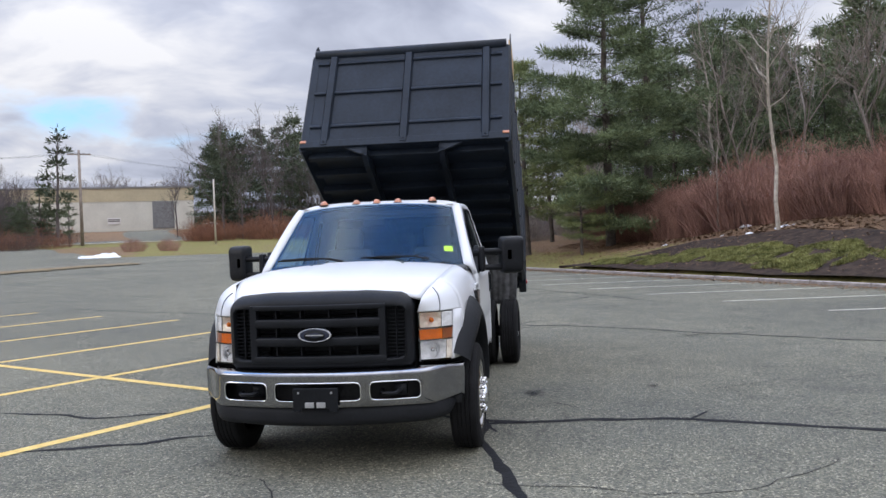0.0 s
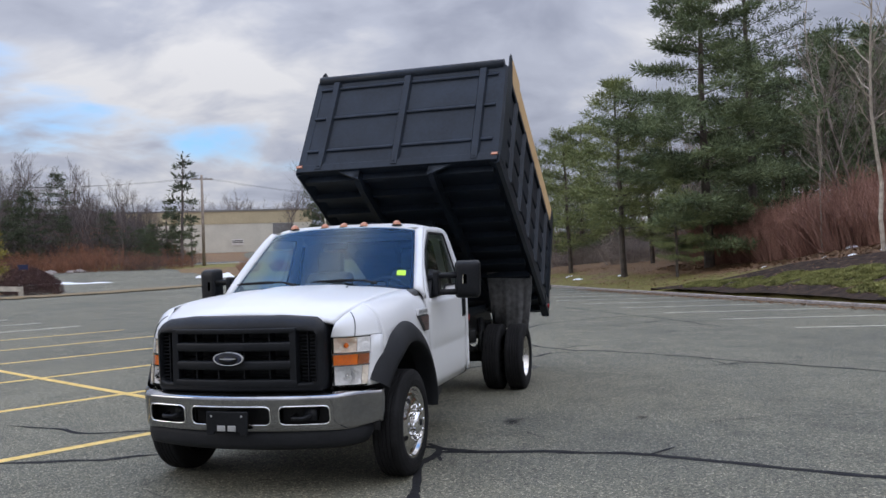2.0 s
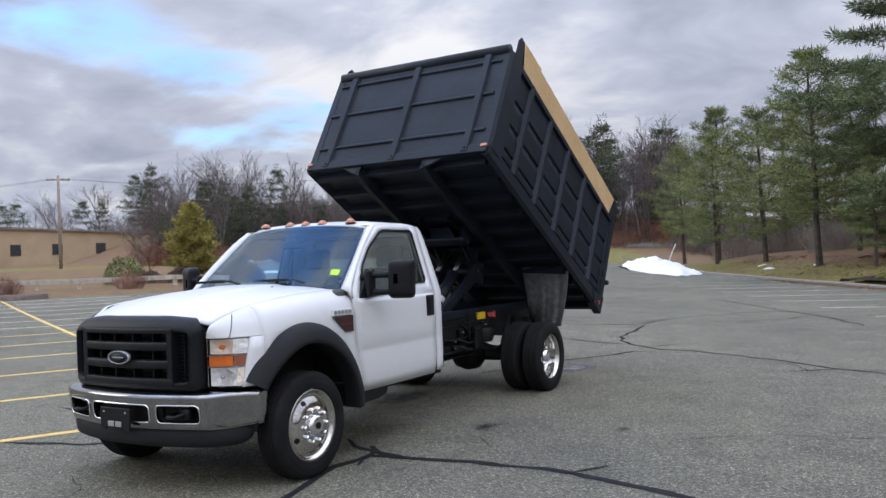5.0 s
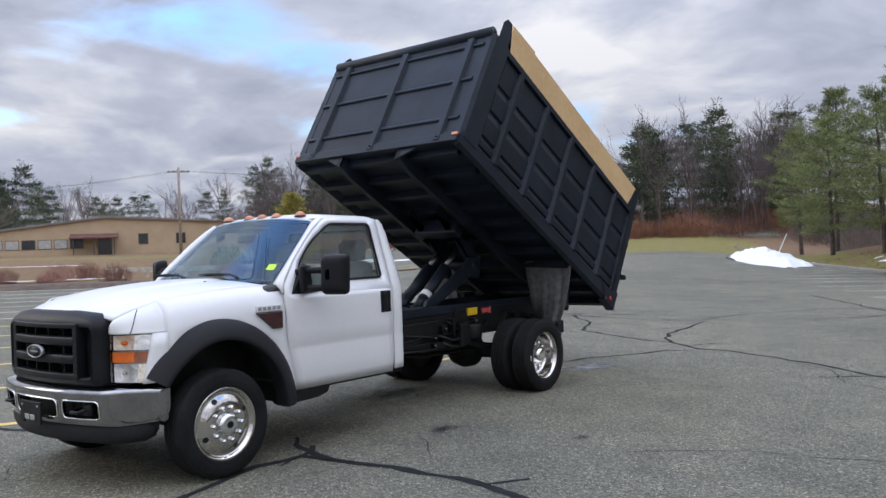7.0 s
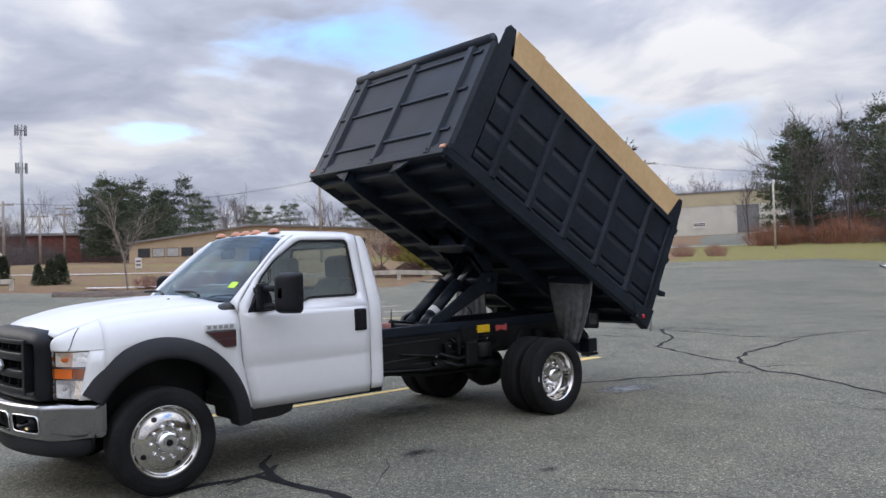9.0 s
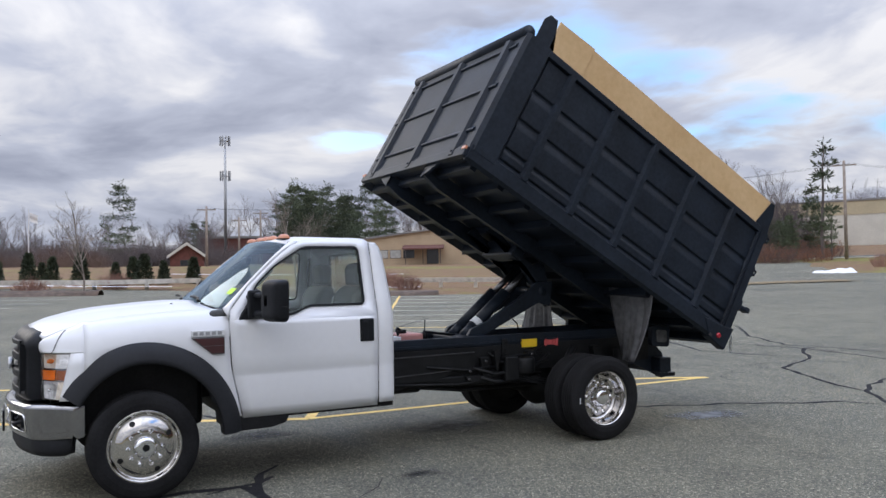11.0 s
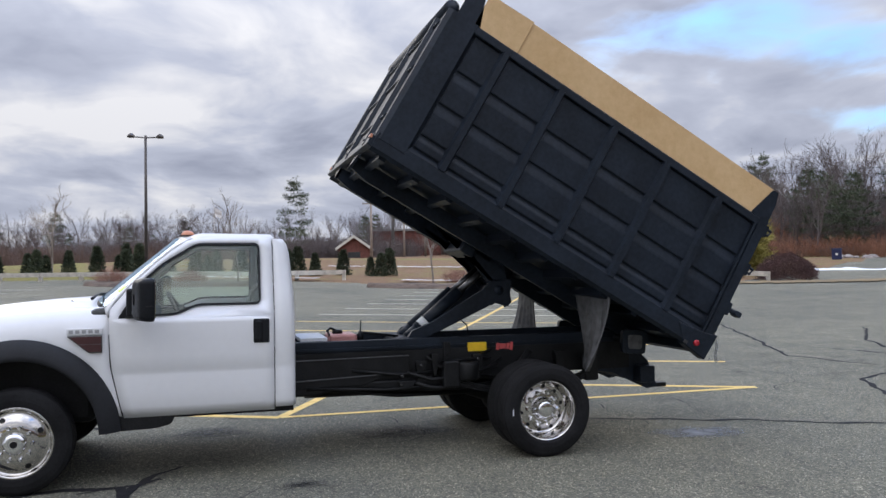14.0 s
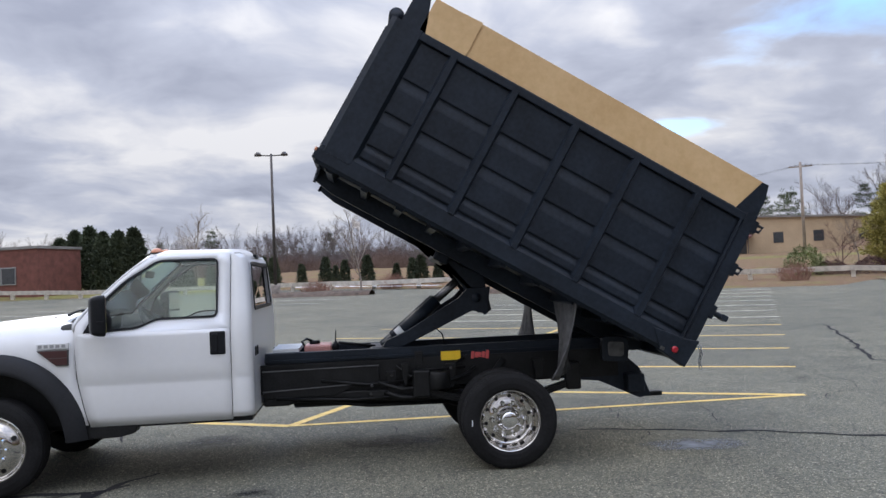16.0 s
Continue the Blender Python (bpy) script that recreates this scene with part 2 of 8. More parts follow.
def soil_material():
    """Winter ground: dull grass, fallen leaves and bare soil in patches."""
    mat = bpy.data.materials.new("winter_ground")
    mat.use_nodes = True
    nt = mat.node_tree
    N, L = nt.nodes.new, nt.links.new
    p = nt.nodes["Principled BSDF"]
    co = N("ShaderNodeTexCoord")

    def nz(scale, detail):
        n = N("ShaderNodeTexNoise")
        n.inputs["Scale"].default_value, n.inputs["Detail"].default_value, n.inputs["Roughness"].default_value = scale, detail, 0.62
        L(co.outputs["Object"], n.inputs["Vector"])
        return n.outputs["Fac"]

    def ramp(fac, a, b, p0, p1):
        r = N("ShaderNodeValToRGB")
        e = r.color_ramp.elements
        e[0].position, e[0].color, e[1].position, e[1].color = p0, (*a, 1), p1, (*b, 1)
        L(fac, r.inputs[0])
        return r.outputs[0]

    def mix(f, a, b):
        m = N("ShaderNodeMix")
        m.data_type = "RGBA"
        L(f, m.inputs["Factor"])
        L(a, m.inputs["A"])
        L(b, m.inputs["B"])
        return m.outputs["Result"]

    grass = ramp(nz(9, 6), (0.145, 0.135, 0.042), (0.30, 0.26, 0.095), 0.35, 0.68)
    leaf = ramp(nz(14, 6), (0.13, 0.082, 0.050), (0.32, 0.205, 0.120), 0.35, 0.68)
    attr = N("ShaderNodeAttribute")
    attr.attribute_name = "leafy"
    f = N("ShaderNodeMath")
    f.operation = "MULTIPLY_ADD"
    L(nz(0.55, 6), f.inputs[0])
    f.inputs[1].default_value = 1.3
    sub = N("ShaderNodeMath")
    sub.operation = "SUBTRACT"
    L(attr.outputs["Fac"], sub.inputs[0])
    sub.inputs[1].default_value = 0.65
    L(sub.outputs[0], f.inputs[2])
    fr = ramp(f.outputs[0], (0, 0, 0), (1, 1, 1), 0.40, 0.60)
    L(mix(fr, grass, leaf), p.inputs["Base Color"])
    p.inputs["Roughness"].default_value = 0.95
    p.inputs["Specular IOR Level"].default_value = 0.2
    b = N("ShaderNodeBump")
    L(nz(22, 6), b.inputs["Height"])
    b.inputs["Strength"].default_value, b.inputs["Distance"].default_value = 0.9, 0.08
    L(b.outputs[0], p.inputs["Normal"])
    return mat


M = dict(
    asphalt=asphalt_material(),
    soil=soil_material(),
    yellow_line=material("worn_yellow_paint", (0.70, 0.46, 0.10), 0.75, vary=0.12, scale=7, second=(0.80, 0.58, 0.21)),
    white_line=material("faded_line_paint", (0.60, 0.57, 0.46), 0.8, vary=0.15, scale=4),
    hairline=material("hairline_crack", (0.045, 0.044, 0.042), 0.9, vary=0.3, scale=6, spec=0.1),
    tar=material("crack_sealant", (0.016, 0.016, 0.018), 0.8, vary=0.3, scale=6, bump=0.3, bump_scale=30, spec=0.15),
    stain=soft_mark("oil_stain", (0.030, 0.030, 0.030), 0.7, 1.3),
    wet=soft_mark("damp_patch", (0.17, 0.18, 0.205), 0.45, 1.5),
    granite=material("granite_kerb", (0.29, 0.255, 0.235), 0.8, vary=0.3, scale=5, bump=0.4, bump_scale=50),
    mulch=material("dark_mulch", (0.016, 0.011, 0.009), 0.95, vary=0.5, scale=3.5, bump=1.0, bump_scale=24, second=(0.070, 0.045, 0.033), spec=0.2),
    moss=material("low_juniper", (0.18, 0.19, 0.062), 0.9, vary=0.4, scale=2.5, second=(0.36, 0.36, 0.14), spec=0.2),
    snow=material("old_snow", (0.80, 0.81, 0.84), 0.7, vary=0.06, scale=3, bump=0.5, bump_scale=8),
    white_paint=material("white_body_paint", (0.725, 0.73, 0.745), 0.30, vary=0.012, scale=1.5, coat=0.25, spec=0.4),
    black_paint=material("black_body_paint", (0.0120, 0.0172, 0.0262), 0.46, vary=0.25, scale=2.5, bump=0.06, bump_scale=70, spec=0.24),
    black_plastic=material("black_textured_plastic", (0.0085, 0.0095, 0.012), 0.45, vary=0.2, scale=5, bump=0.12, bump_scale=300, spec=0.22),
    grey_plastic=material("dark_grey_flare_plastic", (0.015, 0.016, 0.019), 0.6, vary=0.15, scale=4, bump=0.1, bump_scale=300, spec=0.25),
    chassis=material("chassis_black", (0.0055, 0.006, 0.0075), 0.5, vary=0.4, scale=6, bump=0.15, bump_scale=40, second=(0.013, 0.0135, 0.0145), spec=0.28),
    rubber=material("tyre_rubber", (0.011, 0.011, 0.012), 0.8, vary=0.3, scale=5, bump=0.15, bump_scale=120, spec=0.2),
    flap=material("mud_flap_rubber", (0.075, 0.075, 0.077), 0.75, vary=0.45, scale=1.4, bump=0.2, bump_scale=20),
    chrome=material("chrome", (0.82, 0.82, 0.83), 0.07, 1.0, vary=0.02, scale=4),
    bumper_chrome=material("dull_chrome", (0.32, 0.32, 0.335), 0.11, 1.0, vary=0.10, scale=5, bump=0.04, bump_scale=9),
    dark_steel=material("oily_steel", (0.13, 0.13, 0.135), 0.35, 1.0, vary=0.2, scale=8),
    steel=material("bare_steel", (0.45, 0.45, 0.46), 0.35, 1.0, vary=0.2, scale=8),
    plywood=material("plywood", (0.60, 0.39, 0.185), 0.75, vary=0.045, scale=1.6, bump=0.08, bump_scale=50, second=(0.66, 0.455, 0.24)),
    seat=material("grey_seat_cloth", (0.17, 0.175, 0.18), 0.9, vary=0.2, scale=9, bump=0.3, bump_scale=120),
    dash=material("dark_interior", (0.06, 0.062, 0.064), 0.75, vary=0.2, scale=6),
    headliner=material("light_interior", (0.40, 0.39, 0.37), 0.9, vary=0.05, scale=4),
    amber=material("amber_lens", (0.85, 0.19, 0.012), 0.2, vary=0.08, scale=20, coat=0.4),
    dull_amber=material("dark_amber_reflector", (0.34, 0.10, 0.03), 0.3, vary=0.15, scale=20, coat=0.4),
    pale_amber=material("faded_amber_lens", (0.55, 0.22, 0.12), 0.3, vary=0.1, scale=20, coat=0.4),
    red=material("red_lens", (0.38, 0.012, 0.025), 0.25, vary=0.08, scale=20, coat=0.5),
    wheel_chrome=material("wheel_chrome", (0.60, 0.58, 0.56), 0.07, 1.0, vary=0.06, scale=6),
    reflector=material("headlamp_reflector", (0.97, 0.97, 0.98), 0.10, 0.35, vary=0.04, scale=9, bump=1.0, bump_scale=30),
    upper_lamp=material("upper_lamp_chamber", (0.95, 0.80, 0.68), 0.14, 0.45, vary=0.10, scale=14, bump=0.7, bump_scale=38),
    blue=material("badge_blue", (0.008, 0.013, 0.036), 0.3, vary=0.05, scale=9, coat=0.6),
    maroon=material("badge_maroon", (0.055, 0.014, 0.016), 0.35, vary=0.1, scale=20, coat=0.4),
    silver=material("badge_silver", (0.50, 0.50, 0.51), 0.3, 0.6, vary=0.06, scale=20),
    label_yellow=material("yellow_label", (0.80, 0.52, 0.02), 0.5, vary=0.05, scale=20),
    label_red=material("red_label", (0.55, 0.09, 0.09), 0.5, vary=0.1, scale=20),
    sticker=material("lime_sticker", (0.50, 0.85, 0.04), 0.5, vary=0.03, scale=20),
    paper=material("white_paper", (0.7, 0.72, 0.74), 0.7, vary=0.03, scale=20),
    tank=material("translucent_pink_tank", (0.52, 0.25, 0.23), 0.4, vary=0.12, scale=9),
    bark=material("grey_bark", (0.085, 0.070, 0.060), 0.95, vary=0.35, scale=3, bump=0.8, bump_scale=25),
    pale_bark=material("pale_birch_bark", (0.40, 0.35, 0.29), 0.85, vary=0.25, scale=4, bump=0.3, bump_scale=25),
    twig=material("bare_twigs", (0.25, 0.21, 0.18), 0.95, vary=0.25, scale=1.0, per_object=0.25),
    red_twig=material("red_twig_shrub", (0.27, 0.125, 0.095), 0.95, vary=0.3, scale=1.5, per_object=0.2, second=(0.42, 0.24, 0.185)),
    brown_leaf=material("dead_leaves", (0.27, 0.125, 0.075), 0.95, vary=0.35, scale=1.2, per_object=0.2),
    needle=material("pine_needles", (0.095, 0.140, 0.080), 0.8, vary=0.4, scale=0.8, per_object=0.2, second=(0.225, 0.275, 0.140), spec=0.3),
    light_needle=material("pale_pine_needles", (0.155, 0.195, 0.080), 0.8, vary=0.35, scale=0.8, per_object=0.18, second=(0.31, 0.35, 0.15), spec=0.3),
    dark_needle=material("dark_evergreen", (0.050, 0.070, 0.048), 0.85, vary=0.35, scale=0.12, per_object=0.2, second=(0.115, 0.138, 0.080), spec=0.3),
    gold_needle=material("golden_evergreen", (0.26, 0.23, 0.05), 0.85, vary=0.35, scale=2.0, second=(0.50, 0.44, 0.13), spec=0.3),
    far_wood=material("far_bare_wood", (0.135, 0.112, 0.110), 0.95, vary=0.25, scale=0.15, second=(0.17, 0.14, 0.135)),
    cream=material("cream_metal_wall", (0.62, 0.60, 0.53), 0.7, vary=0.06, scale=0.4),
    cream_band=material("buff_metal_band", (0.50, 0.43, 0.29), 0.7, vary=0.06, scale=0.4),
    tan_wall=material("tan_render", (0.47, 0.36, 0.24), 0.85, vary=0.06, scale=0.5, bump=0.1, bump_scale=10),
    roofing=material("grey_roofing", (0.22, 0.21, 0.205), 0.8, vary=0.15, scale=1),
    maroon_roof=material("maroon_canopy", (0.13, 0.055, 0.045), 0.7, vary=0.1, scale=2),
    brick=material("far_brick", (0.15, 0.056, 0.045), 0.9, vary=0.2, scale=2, second=(0.20, 0.078, 0.062)),
    dark_glass=material("dark_window", (0.03, 0.033, 0.036), 0.12, vary=0.2, scale=2, coat=0.5),
    pale_glass=material("curtained_window", (0.42, 0.42, 0.40), 0.3, vary=0.15, scale=2),
    shutter=material("steel_shutter", (0.22, 0.22, 0.225), 0.5, 0.2, vary=0.15, scale=3),
    weathered=material("weathered_rail_timber", (0.50, 0.46, 0.40), 0.9, vary=0.2, scale=3, bump=0.3, bump_scale=30),
    pole_wood=material("pole_timber", (0.30, 0.25, 0.215), 0.9, vary=0.2, scale=3),
    galvanised=material("galvanised_steel", (0.36, 0.37, 0.38), 0.5, 0.7, vary=0.1, scale=5),
    bronze=material("dark_bronze_metal", (0.075, 0.065, 0.060), 0.5, 0.3, vary=0.15, scale=5),
    litter=material("fallen_leaves", (0.17, 0.095, 0.055), 0.9, vary=0.45, scale=6, second=(0.36, 0.22, 0.13), spec=0.2),
    dry_grass=material("dry_brown_grass", (0.20, 0.145, 0.075), 0.95, vary=0.3, scale=3, bump=0.6, bump_scale=30),
    burgundy=material("burgundy_twigs", (0.075, 0.036, 0.034), 0.9, vary=0.3, scale=2, second=(0.13, 0.066, 0.058)),
    white_sign=material("white_sign_board", (0.72, 0.70, 0.68), 0.6, vary=0.05, scale=4),
    glass=glass("tinted_window", (0.86, 0.95, 0.90), ior=1.7, sheen=(0.92, 1.0, 0.97)),
    rear_glass=glass("dark_rear_glass", (0.48, 0.52, 0.52), ior=1.6),
    # the sky's blue reflection is put into this glass's tint and sheen
    shield=glass("windscreen_glass", (0.52, 0.66, 0.76), ior=1.5, sheen=(0.70, 0.86, 1.0)),
    lens=glass("headlamp_lens", (0.97, 0.97, 0.97), ior=1.4),
)


# ---- building helpers ----
def mesh_from(name, bm, mats, smooth=False):
    me = bpy.data.meshes.new(name)
    bm.to_mesh(me)
    bm.free()
    for m in mats if isinstance(mats, (list, tuple)) else [mats]:
        me.materials.append(m)
    if smooth:
        me.shade_smooth()
    return me


def part(name, bm, mat, parent=None, label="", smooth=False, bevel=0.0, at=None):
    """One mesh object, under its thing or part."""
    ob = new(name, mesh_from(name, bm, mat, smooth))
    if parent is not None:
        ob.parent = parent
    if at is not None:
        ob.matrix_basis = at
    if label:
        ob["label"] = label
    if bevel:
        mod = ob.modifiers.new("edge", "BEVEL")
        mod.width, mod.segments, mod.limit_method, mod.angle_limit = bevel, 2, "ANGLE", radians(35)
    return ob


def thing(name, m, label, category, group="", kind=""):
    ob = new(name)
    ob.empty_display_size = 0.3
    ob.matrix_basis = m
    return tagged(ob, label, category, group, kind)


def box(bm, x0, x1, y0, y1, z0, z1, m=None):
    v = [bm.verts.new((m @ Vector(c)) if m else c) for c in ((x0, y0, z0), (x1, y0, z0), (x1, y1, z0), (x0, y1, z0), (x0, y0, z1), (x1, y0, z1), (x1, y1, z1), (x0, y1, z1))]
    for f in ((3, 2, 1, 0), (4, 5, 6, 7), (0, 1, 5, 4), (1, 2, 6, 5), (2, 3, 7, 6), (3, 0, 4, 7)):
        bm.faces.new([v[i] for i in f])
    return bm


def prism(bm, outline, axis, a, b):
    """A 2D outline pushed along an axis from a to b. For 'x' the outline is (y, z); for 'y' (x, z); for 'z' (x, y)."""
    def put(p, d):
        return {"x": (d, p[0], p[1]), "y": (p[0], d, p[1]), "z": (p[0], p[1], d)}[axis]
    lo, hi = [bm.verts.new(put(p, a)) for p in outline], [bm.verts.new(put(p, b)) for p in outline]
    n = len(outline)
    bm.faces.new(lo)
    bm.faces.new(hi[::-1])
    for i in range(n):
        bm.faces.new((lo[i], hi[i], hi[(i + 1) % n], lo[(i + 1) % n]))
    bmesh.ops.recalc_face_normals(bm, faces=bm.faces[:])
    return bm


def tube(bm, pts, radii, seg=8, cap=True):
    """A tapered tube along points."""
    if isinstance(radii, (int, float)):
        radii = [radii] * len(pts)
    pts, rings = [Vector(p) for p in pts], []
    for i, p in enumerate(pts):
        d = (pts[min(i + 1, len(pts) - 1)] - pts[max(i - 1, 0)]).normalized()
        s = d.orthogonal().normalized() if i == 0 else (side - d * side.dot(d)).normalized()
        side, up = s, d.cross(s)
        rings.append([bm.verts.new(p + radii[i] * (math.cos(a) * s + math.sin(a) * up)) for a in (2 * math.pi * k / seg for k in range(seg))])
    for r0, r1 in zip(rings, rings[1:]):
        for k in range(seg):
            bm.faces.new((r0[k], r0[(k + 1) % seg], r1[(k + 1) % seg], r1[k]))
    if cap and seg > 2:
        bm.faces.new(rings[0][::-1])
        bm.faces.new(rings[-1])
    return bm


def lathe(bm, profile, seg=48, axis="x", m=None, cap=True):
    """Rings of (along, radius) turned round an axis."""
    rings = []
    for h, r in profile:
        ring = []
        for k in range(seg):
            a = 2 * math.pi * k / seg
            c, s = r * math.cos(a), r * math.sin(a)
            p = Vector((h, c, s) if axis == "x" else (c, s, h))
            ring.append(bm.verts.new((m @ p) if m else p))
        rings.append(ring)
    for r0, r1 in zip(rings, rings[1:]):
        for k in range(seg):
            bm.faces.new((r0[k], r0[(k + 1) % seg], r1[(k + 1) % seg], r1[k]))
    if cap:
        bm.faces.new(rings[0])
        bm.faces.new(rings[-1])
    bmesh.ops.recalc_face_normals(bm, faces=bm.faces[:])
    return bm


def sheet(bm, rows):
    """A grid of quads through rows of points."""
    vs = [[bm.verts.new(p) for p in row] for row in rows]
    for a, b in zip(vs, vs[1:]):
        for i in range(len(a) - 1):
            bm.faces.new((a[i], a[i + 1], b[i + 1], b[i]))
    return bm


def BM():
    return bmesh.new()


rng = random.Random(7)


# ---- the ground ----
KERB, KDIR, KOUT = Vector((9.9, 14.5)), Vector((-0.46, 0.888)), Vector((0.888, 0.46))
SLOPES = [(-180, 0.004), (-115, 0.0), (-100, 0.004), (-75, 0.022), (-55, 0.026), (-40, 0.045), (-20, 0.049), (0, 0.06), (60, 0.03), (180, 0.004)]
EDGE = [(-180, 60), (-120, 60), (-100, 52), (-90, 47), (-80, 42), (-68, 37), (-52, 37), (-46, 60), (-44, 88), (-36, 88), (-33, 63), (-25, 63), (-14, 62), (0, 62), (180, 60)]


def lerp_table(table, a):
    for (a0, v0), (a1, v1) in zip(table, table[1:]):
        if a0 <= a <= a1:
            return v0 + (v1 - v0) * (a - a0) / (a1 - a0)
    return table[-1][1]


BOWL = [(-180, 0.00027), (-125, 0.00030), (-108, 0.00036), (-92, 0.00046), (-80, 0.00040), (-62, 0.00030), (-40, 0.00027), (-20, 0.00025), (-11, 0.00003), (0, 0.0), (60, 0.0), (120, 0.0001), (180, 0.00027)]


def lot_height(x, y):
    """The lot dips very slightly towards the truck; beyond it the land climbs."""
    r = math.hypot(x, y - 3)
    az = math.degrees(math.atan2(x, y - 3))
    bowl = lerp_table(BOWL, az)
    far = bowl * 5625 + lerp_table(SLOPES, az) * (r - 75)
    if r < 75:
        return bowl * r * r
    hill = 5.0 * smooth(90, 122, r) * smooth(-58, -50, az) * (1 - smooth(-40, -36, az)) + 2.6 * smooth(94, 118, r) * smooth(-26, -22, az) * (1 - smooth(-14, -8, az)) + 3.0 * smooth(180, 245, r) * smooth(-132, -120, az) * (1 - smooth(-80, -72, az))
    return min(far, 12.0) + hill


def past_kerb(x, y):
    return (x - KERB.x) * KOUT.x + (y - KERB.y) * KOUT.y


def along_kerb(x, y):
    return (x - KERB.x) * KDIR.x + (y - KERB.y) * KDIR.y


def smooth(a, b, x):
    t = min(1.0, max(0.0, (x - a) / (b - a)))
    return t * t * (3 - 2 * t)


def ground_height(x, y):
    """The bank beyond the kerb rises; elsewhere the sheet lies just under the paving."""
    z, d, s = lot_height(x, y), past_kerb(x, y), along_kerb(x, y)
    if d > 0.1:
        fade = 1 - smooth(42, 60, s)
        steep = 0.17 + 0.14 * (1 - smooth(8, 20, s))
        bank = 0.10 + steep * min(d, 5.5) + 0.07 * max(0, min(d - 5.5, 40))
        return z + fade * bank + 0.06 * noise.noise((x * 0.5, y * 0.5, 0))
    r, az = math.hypot(x, y - 3), math.degrees(math.atan2(x, y - 3))
    e = lerp_table(EDGE, az)
    return z - 0.06 if r < e - 0.3 else z + 0.10 * smooth(e - 0.3, e + 1.0, r) + 0.05 * noise.noise((x * 0.3, y * 0.3, 0))


def make_ground():
    bm = BM()
    lay = bm.verts.layers.float.new("leafy")
    radii = [0.0] + [1.5 + 1.5 * k for k in range(0, 60)] + [95 + 6 * k for k in range(0, 25)] + [260, 330, 450, 700, 1200, 2200]
    rows = []
    for r in radii[1:]:
        row = []
        for k in range(240):
            a = 2 * math.pi * k / 240
            x, y = r * math.sin(a), 3 + r * math.cos(a)
            d, s = past_kerb(x, y), along_kerb(x, y)
            if -0.8 < d < 0.8 and r < 90:
                x, y = x + KOUT.x * (0.1 - d), y + KOUT.y * (0.1 - d)
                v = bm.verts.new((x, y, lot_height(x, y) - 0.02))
            else:
                v = bm.verts.new((x, y, ground_height(x, y)))
            leafy = 0.38
            if d > 0:
                leafy = 0.36 + 0.64 * smooth(2.2, 5.5, d)
            elif r > 85:
                leafy = 0.30 + 0.7 * smooth(85, 115, r)
            elif abs(math.degrees(a if a < math.pi else a - 2 * math.pi) + 65) < 35:
                leafy = 0.62
            v[lay] = leafy
            row.append(v)
        rows.append(row)
    mid = bm.verts.new((0, 3, ground_height(0, 3)))
    for k in range(240):
        bm.faces.new((mid, rows[0][(k + 1) % 240], rows[0][k]))
    for a, b in zip(rows, rows[1:]):
        for k in range(240):
            bm.faces.new((a[k], a[(k + 1) % 240], b[(k + 1) % 240], b[k]))
    bmesh.ops.recalc_face_normals(bm, faces=bm.faces[:])
    ob = part("ground", bm, M["soil"], smooth=True)
    return tagged(ob, "winter grass and fallen leaves round a parking lot", "ground", kind="structure")


def edge_radius(az):
    """How far the paving reaches: to the kerb, or to the lot's open edges."""
    a = radians(az)
    e = lerp_table(EDGE, az)
    dx, dy = math.sin(a), math.cos(a)
    den = dx * KOUT.x + dy * KOUT.y
    if den > 1e-4:
        d = -past_kerb(0, 3) / den
        if 0 < d < e + 30:
            e = min(e, d)
    return e


def make_lot():
    bm = BM()
    rows = []
    fr = [0.02 + 0.98 * (k / 34) ** 1.3 for k in range(35)]
    for f in fr:
        row = []
        for k in range(300):
            az = -180 + 360 * k / 300
            r = f * edge_radius(az)
            x, y = r * math.sin(radians(az)), 3 + r * math.cos(radians(az))
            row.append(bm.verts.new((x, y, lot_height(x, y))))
        rows.append(row)
    bm.faces.new(rows[0][::-1])
    for a, b in zip(rows, rows[1:]):
        for k in range(300):
            bm.faces.new((a[k], a[(k + 1) % 300], b[(k + 1) % 300], b[k]))
    bmesh.ops.recalc_face_normals(bm, faces=bm.faces[:])
    ob = part("pavement", bm, M["asphalt"], smooth=True)
    return tagged(ob, "worn grey asphalt of a large parking lot", "parking lot", kind="structure")


make_ground()
make_lot()


def ribbon(name, pts, width, mat, label, category, lift=0.004, kind="", wob=0.0, taper=False, group=""):
    """A flat strip lying on the paving along points, cut fine enough to follow it."""
    line = [Vector(pts[0])]
    for a, b in zip(pts, pts[1:]):
        a, b = Vector(a), Vector(b)
        n = max(1, int((b - a).length / (0.12 if wob else 0.8)))
        line += [a.lerp(b, (i + 1) / n) for i in range(n)]
    bm, rows = BM(), []
    for i, p in enumerate(line):
        d = (line[min(i + 1, len(line) - 1)] - line[max(0, i - 1)]).normalized()
        nrm = Vector((-d.y, d.x))
        q = p + nrm * wob * noise.noise((p.x * 2.1, p.y * 2.1, 3.0)) * 2
        w = width * (0.5 + (wob and 0.35 * noise.noise((p.x * 4, p.y * 4, 9.0))))
        if taper:
            w *= 0.25 + 0.75 * min(1, i / 4, (len(line) - 1 - i) / 4)
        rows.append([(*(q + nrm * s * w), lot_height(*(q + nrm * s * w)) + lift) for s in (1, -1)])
    sheet(bm, rows)
    ob = part(name, bm, mat)
    return tagged(ob, label, category, group=group, kind=kind)


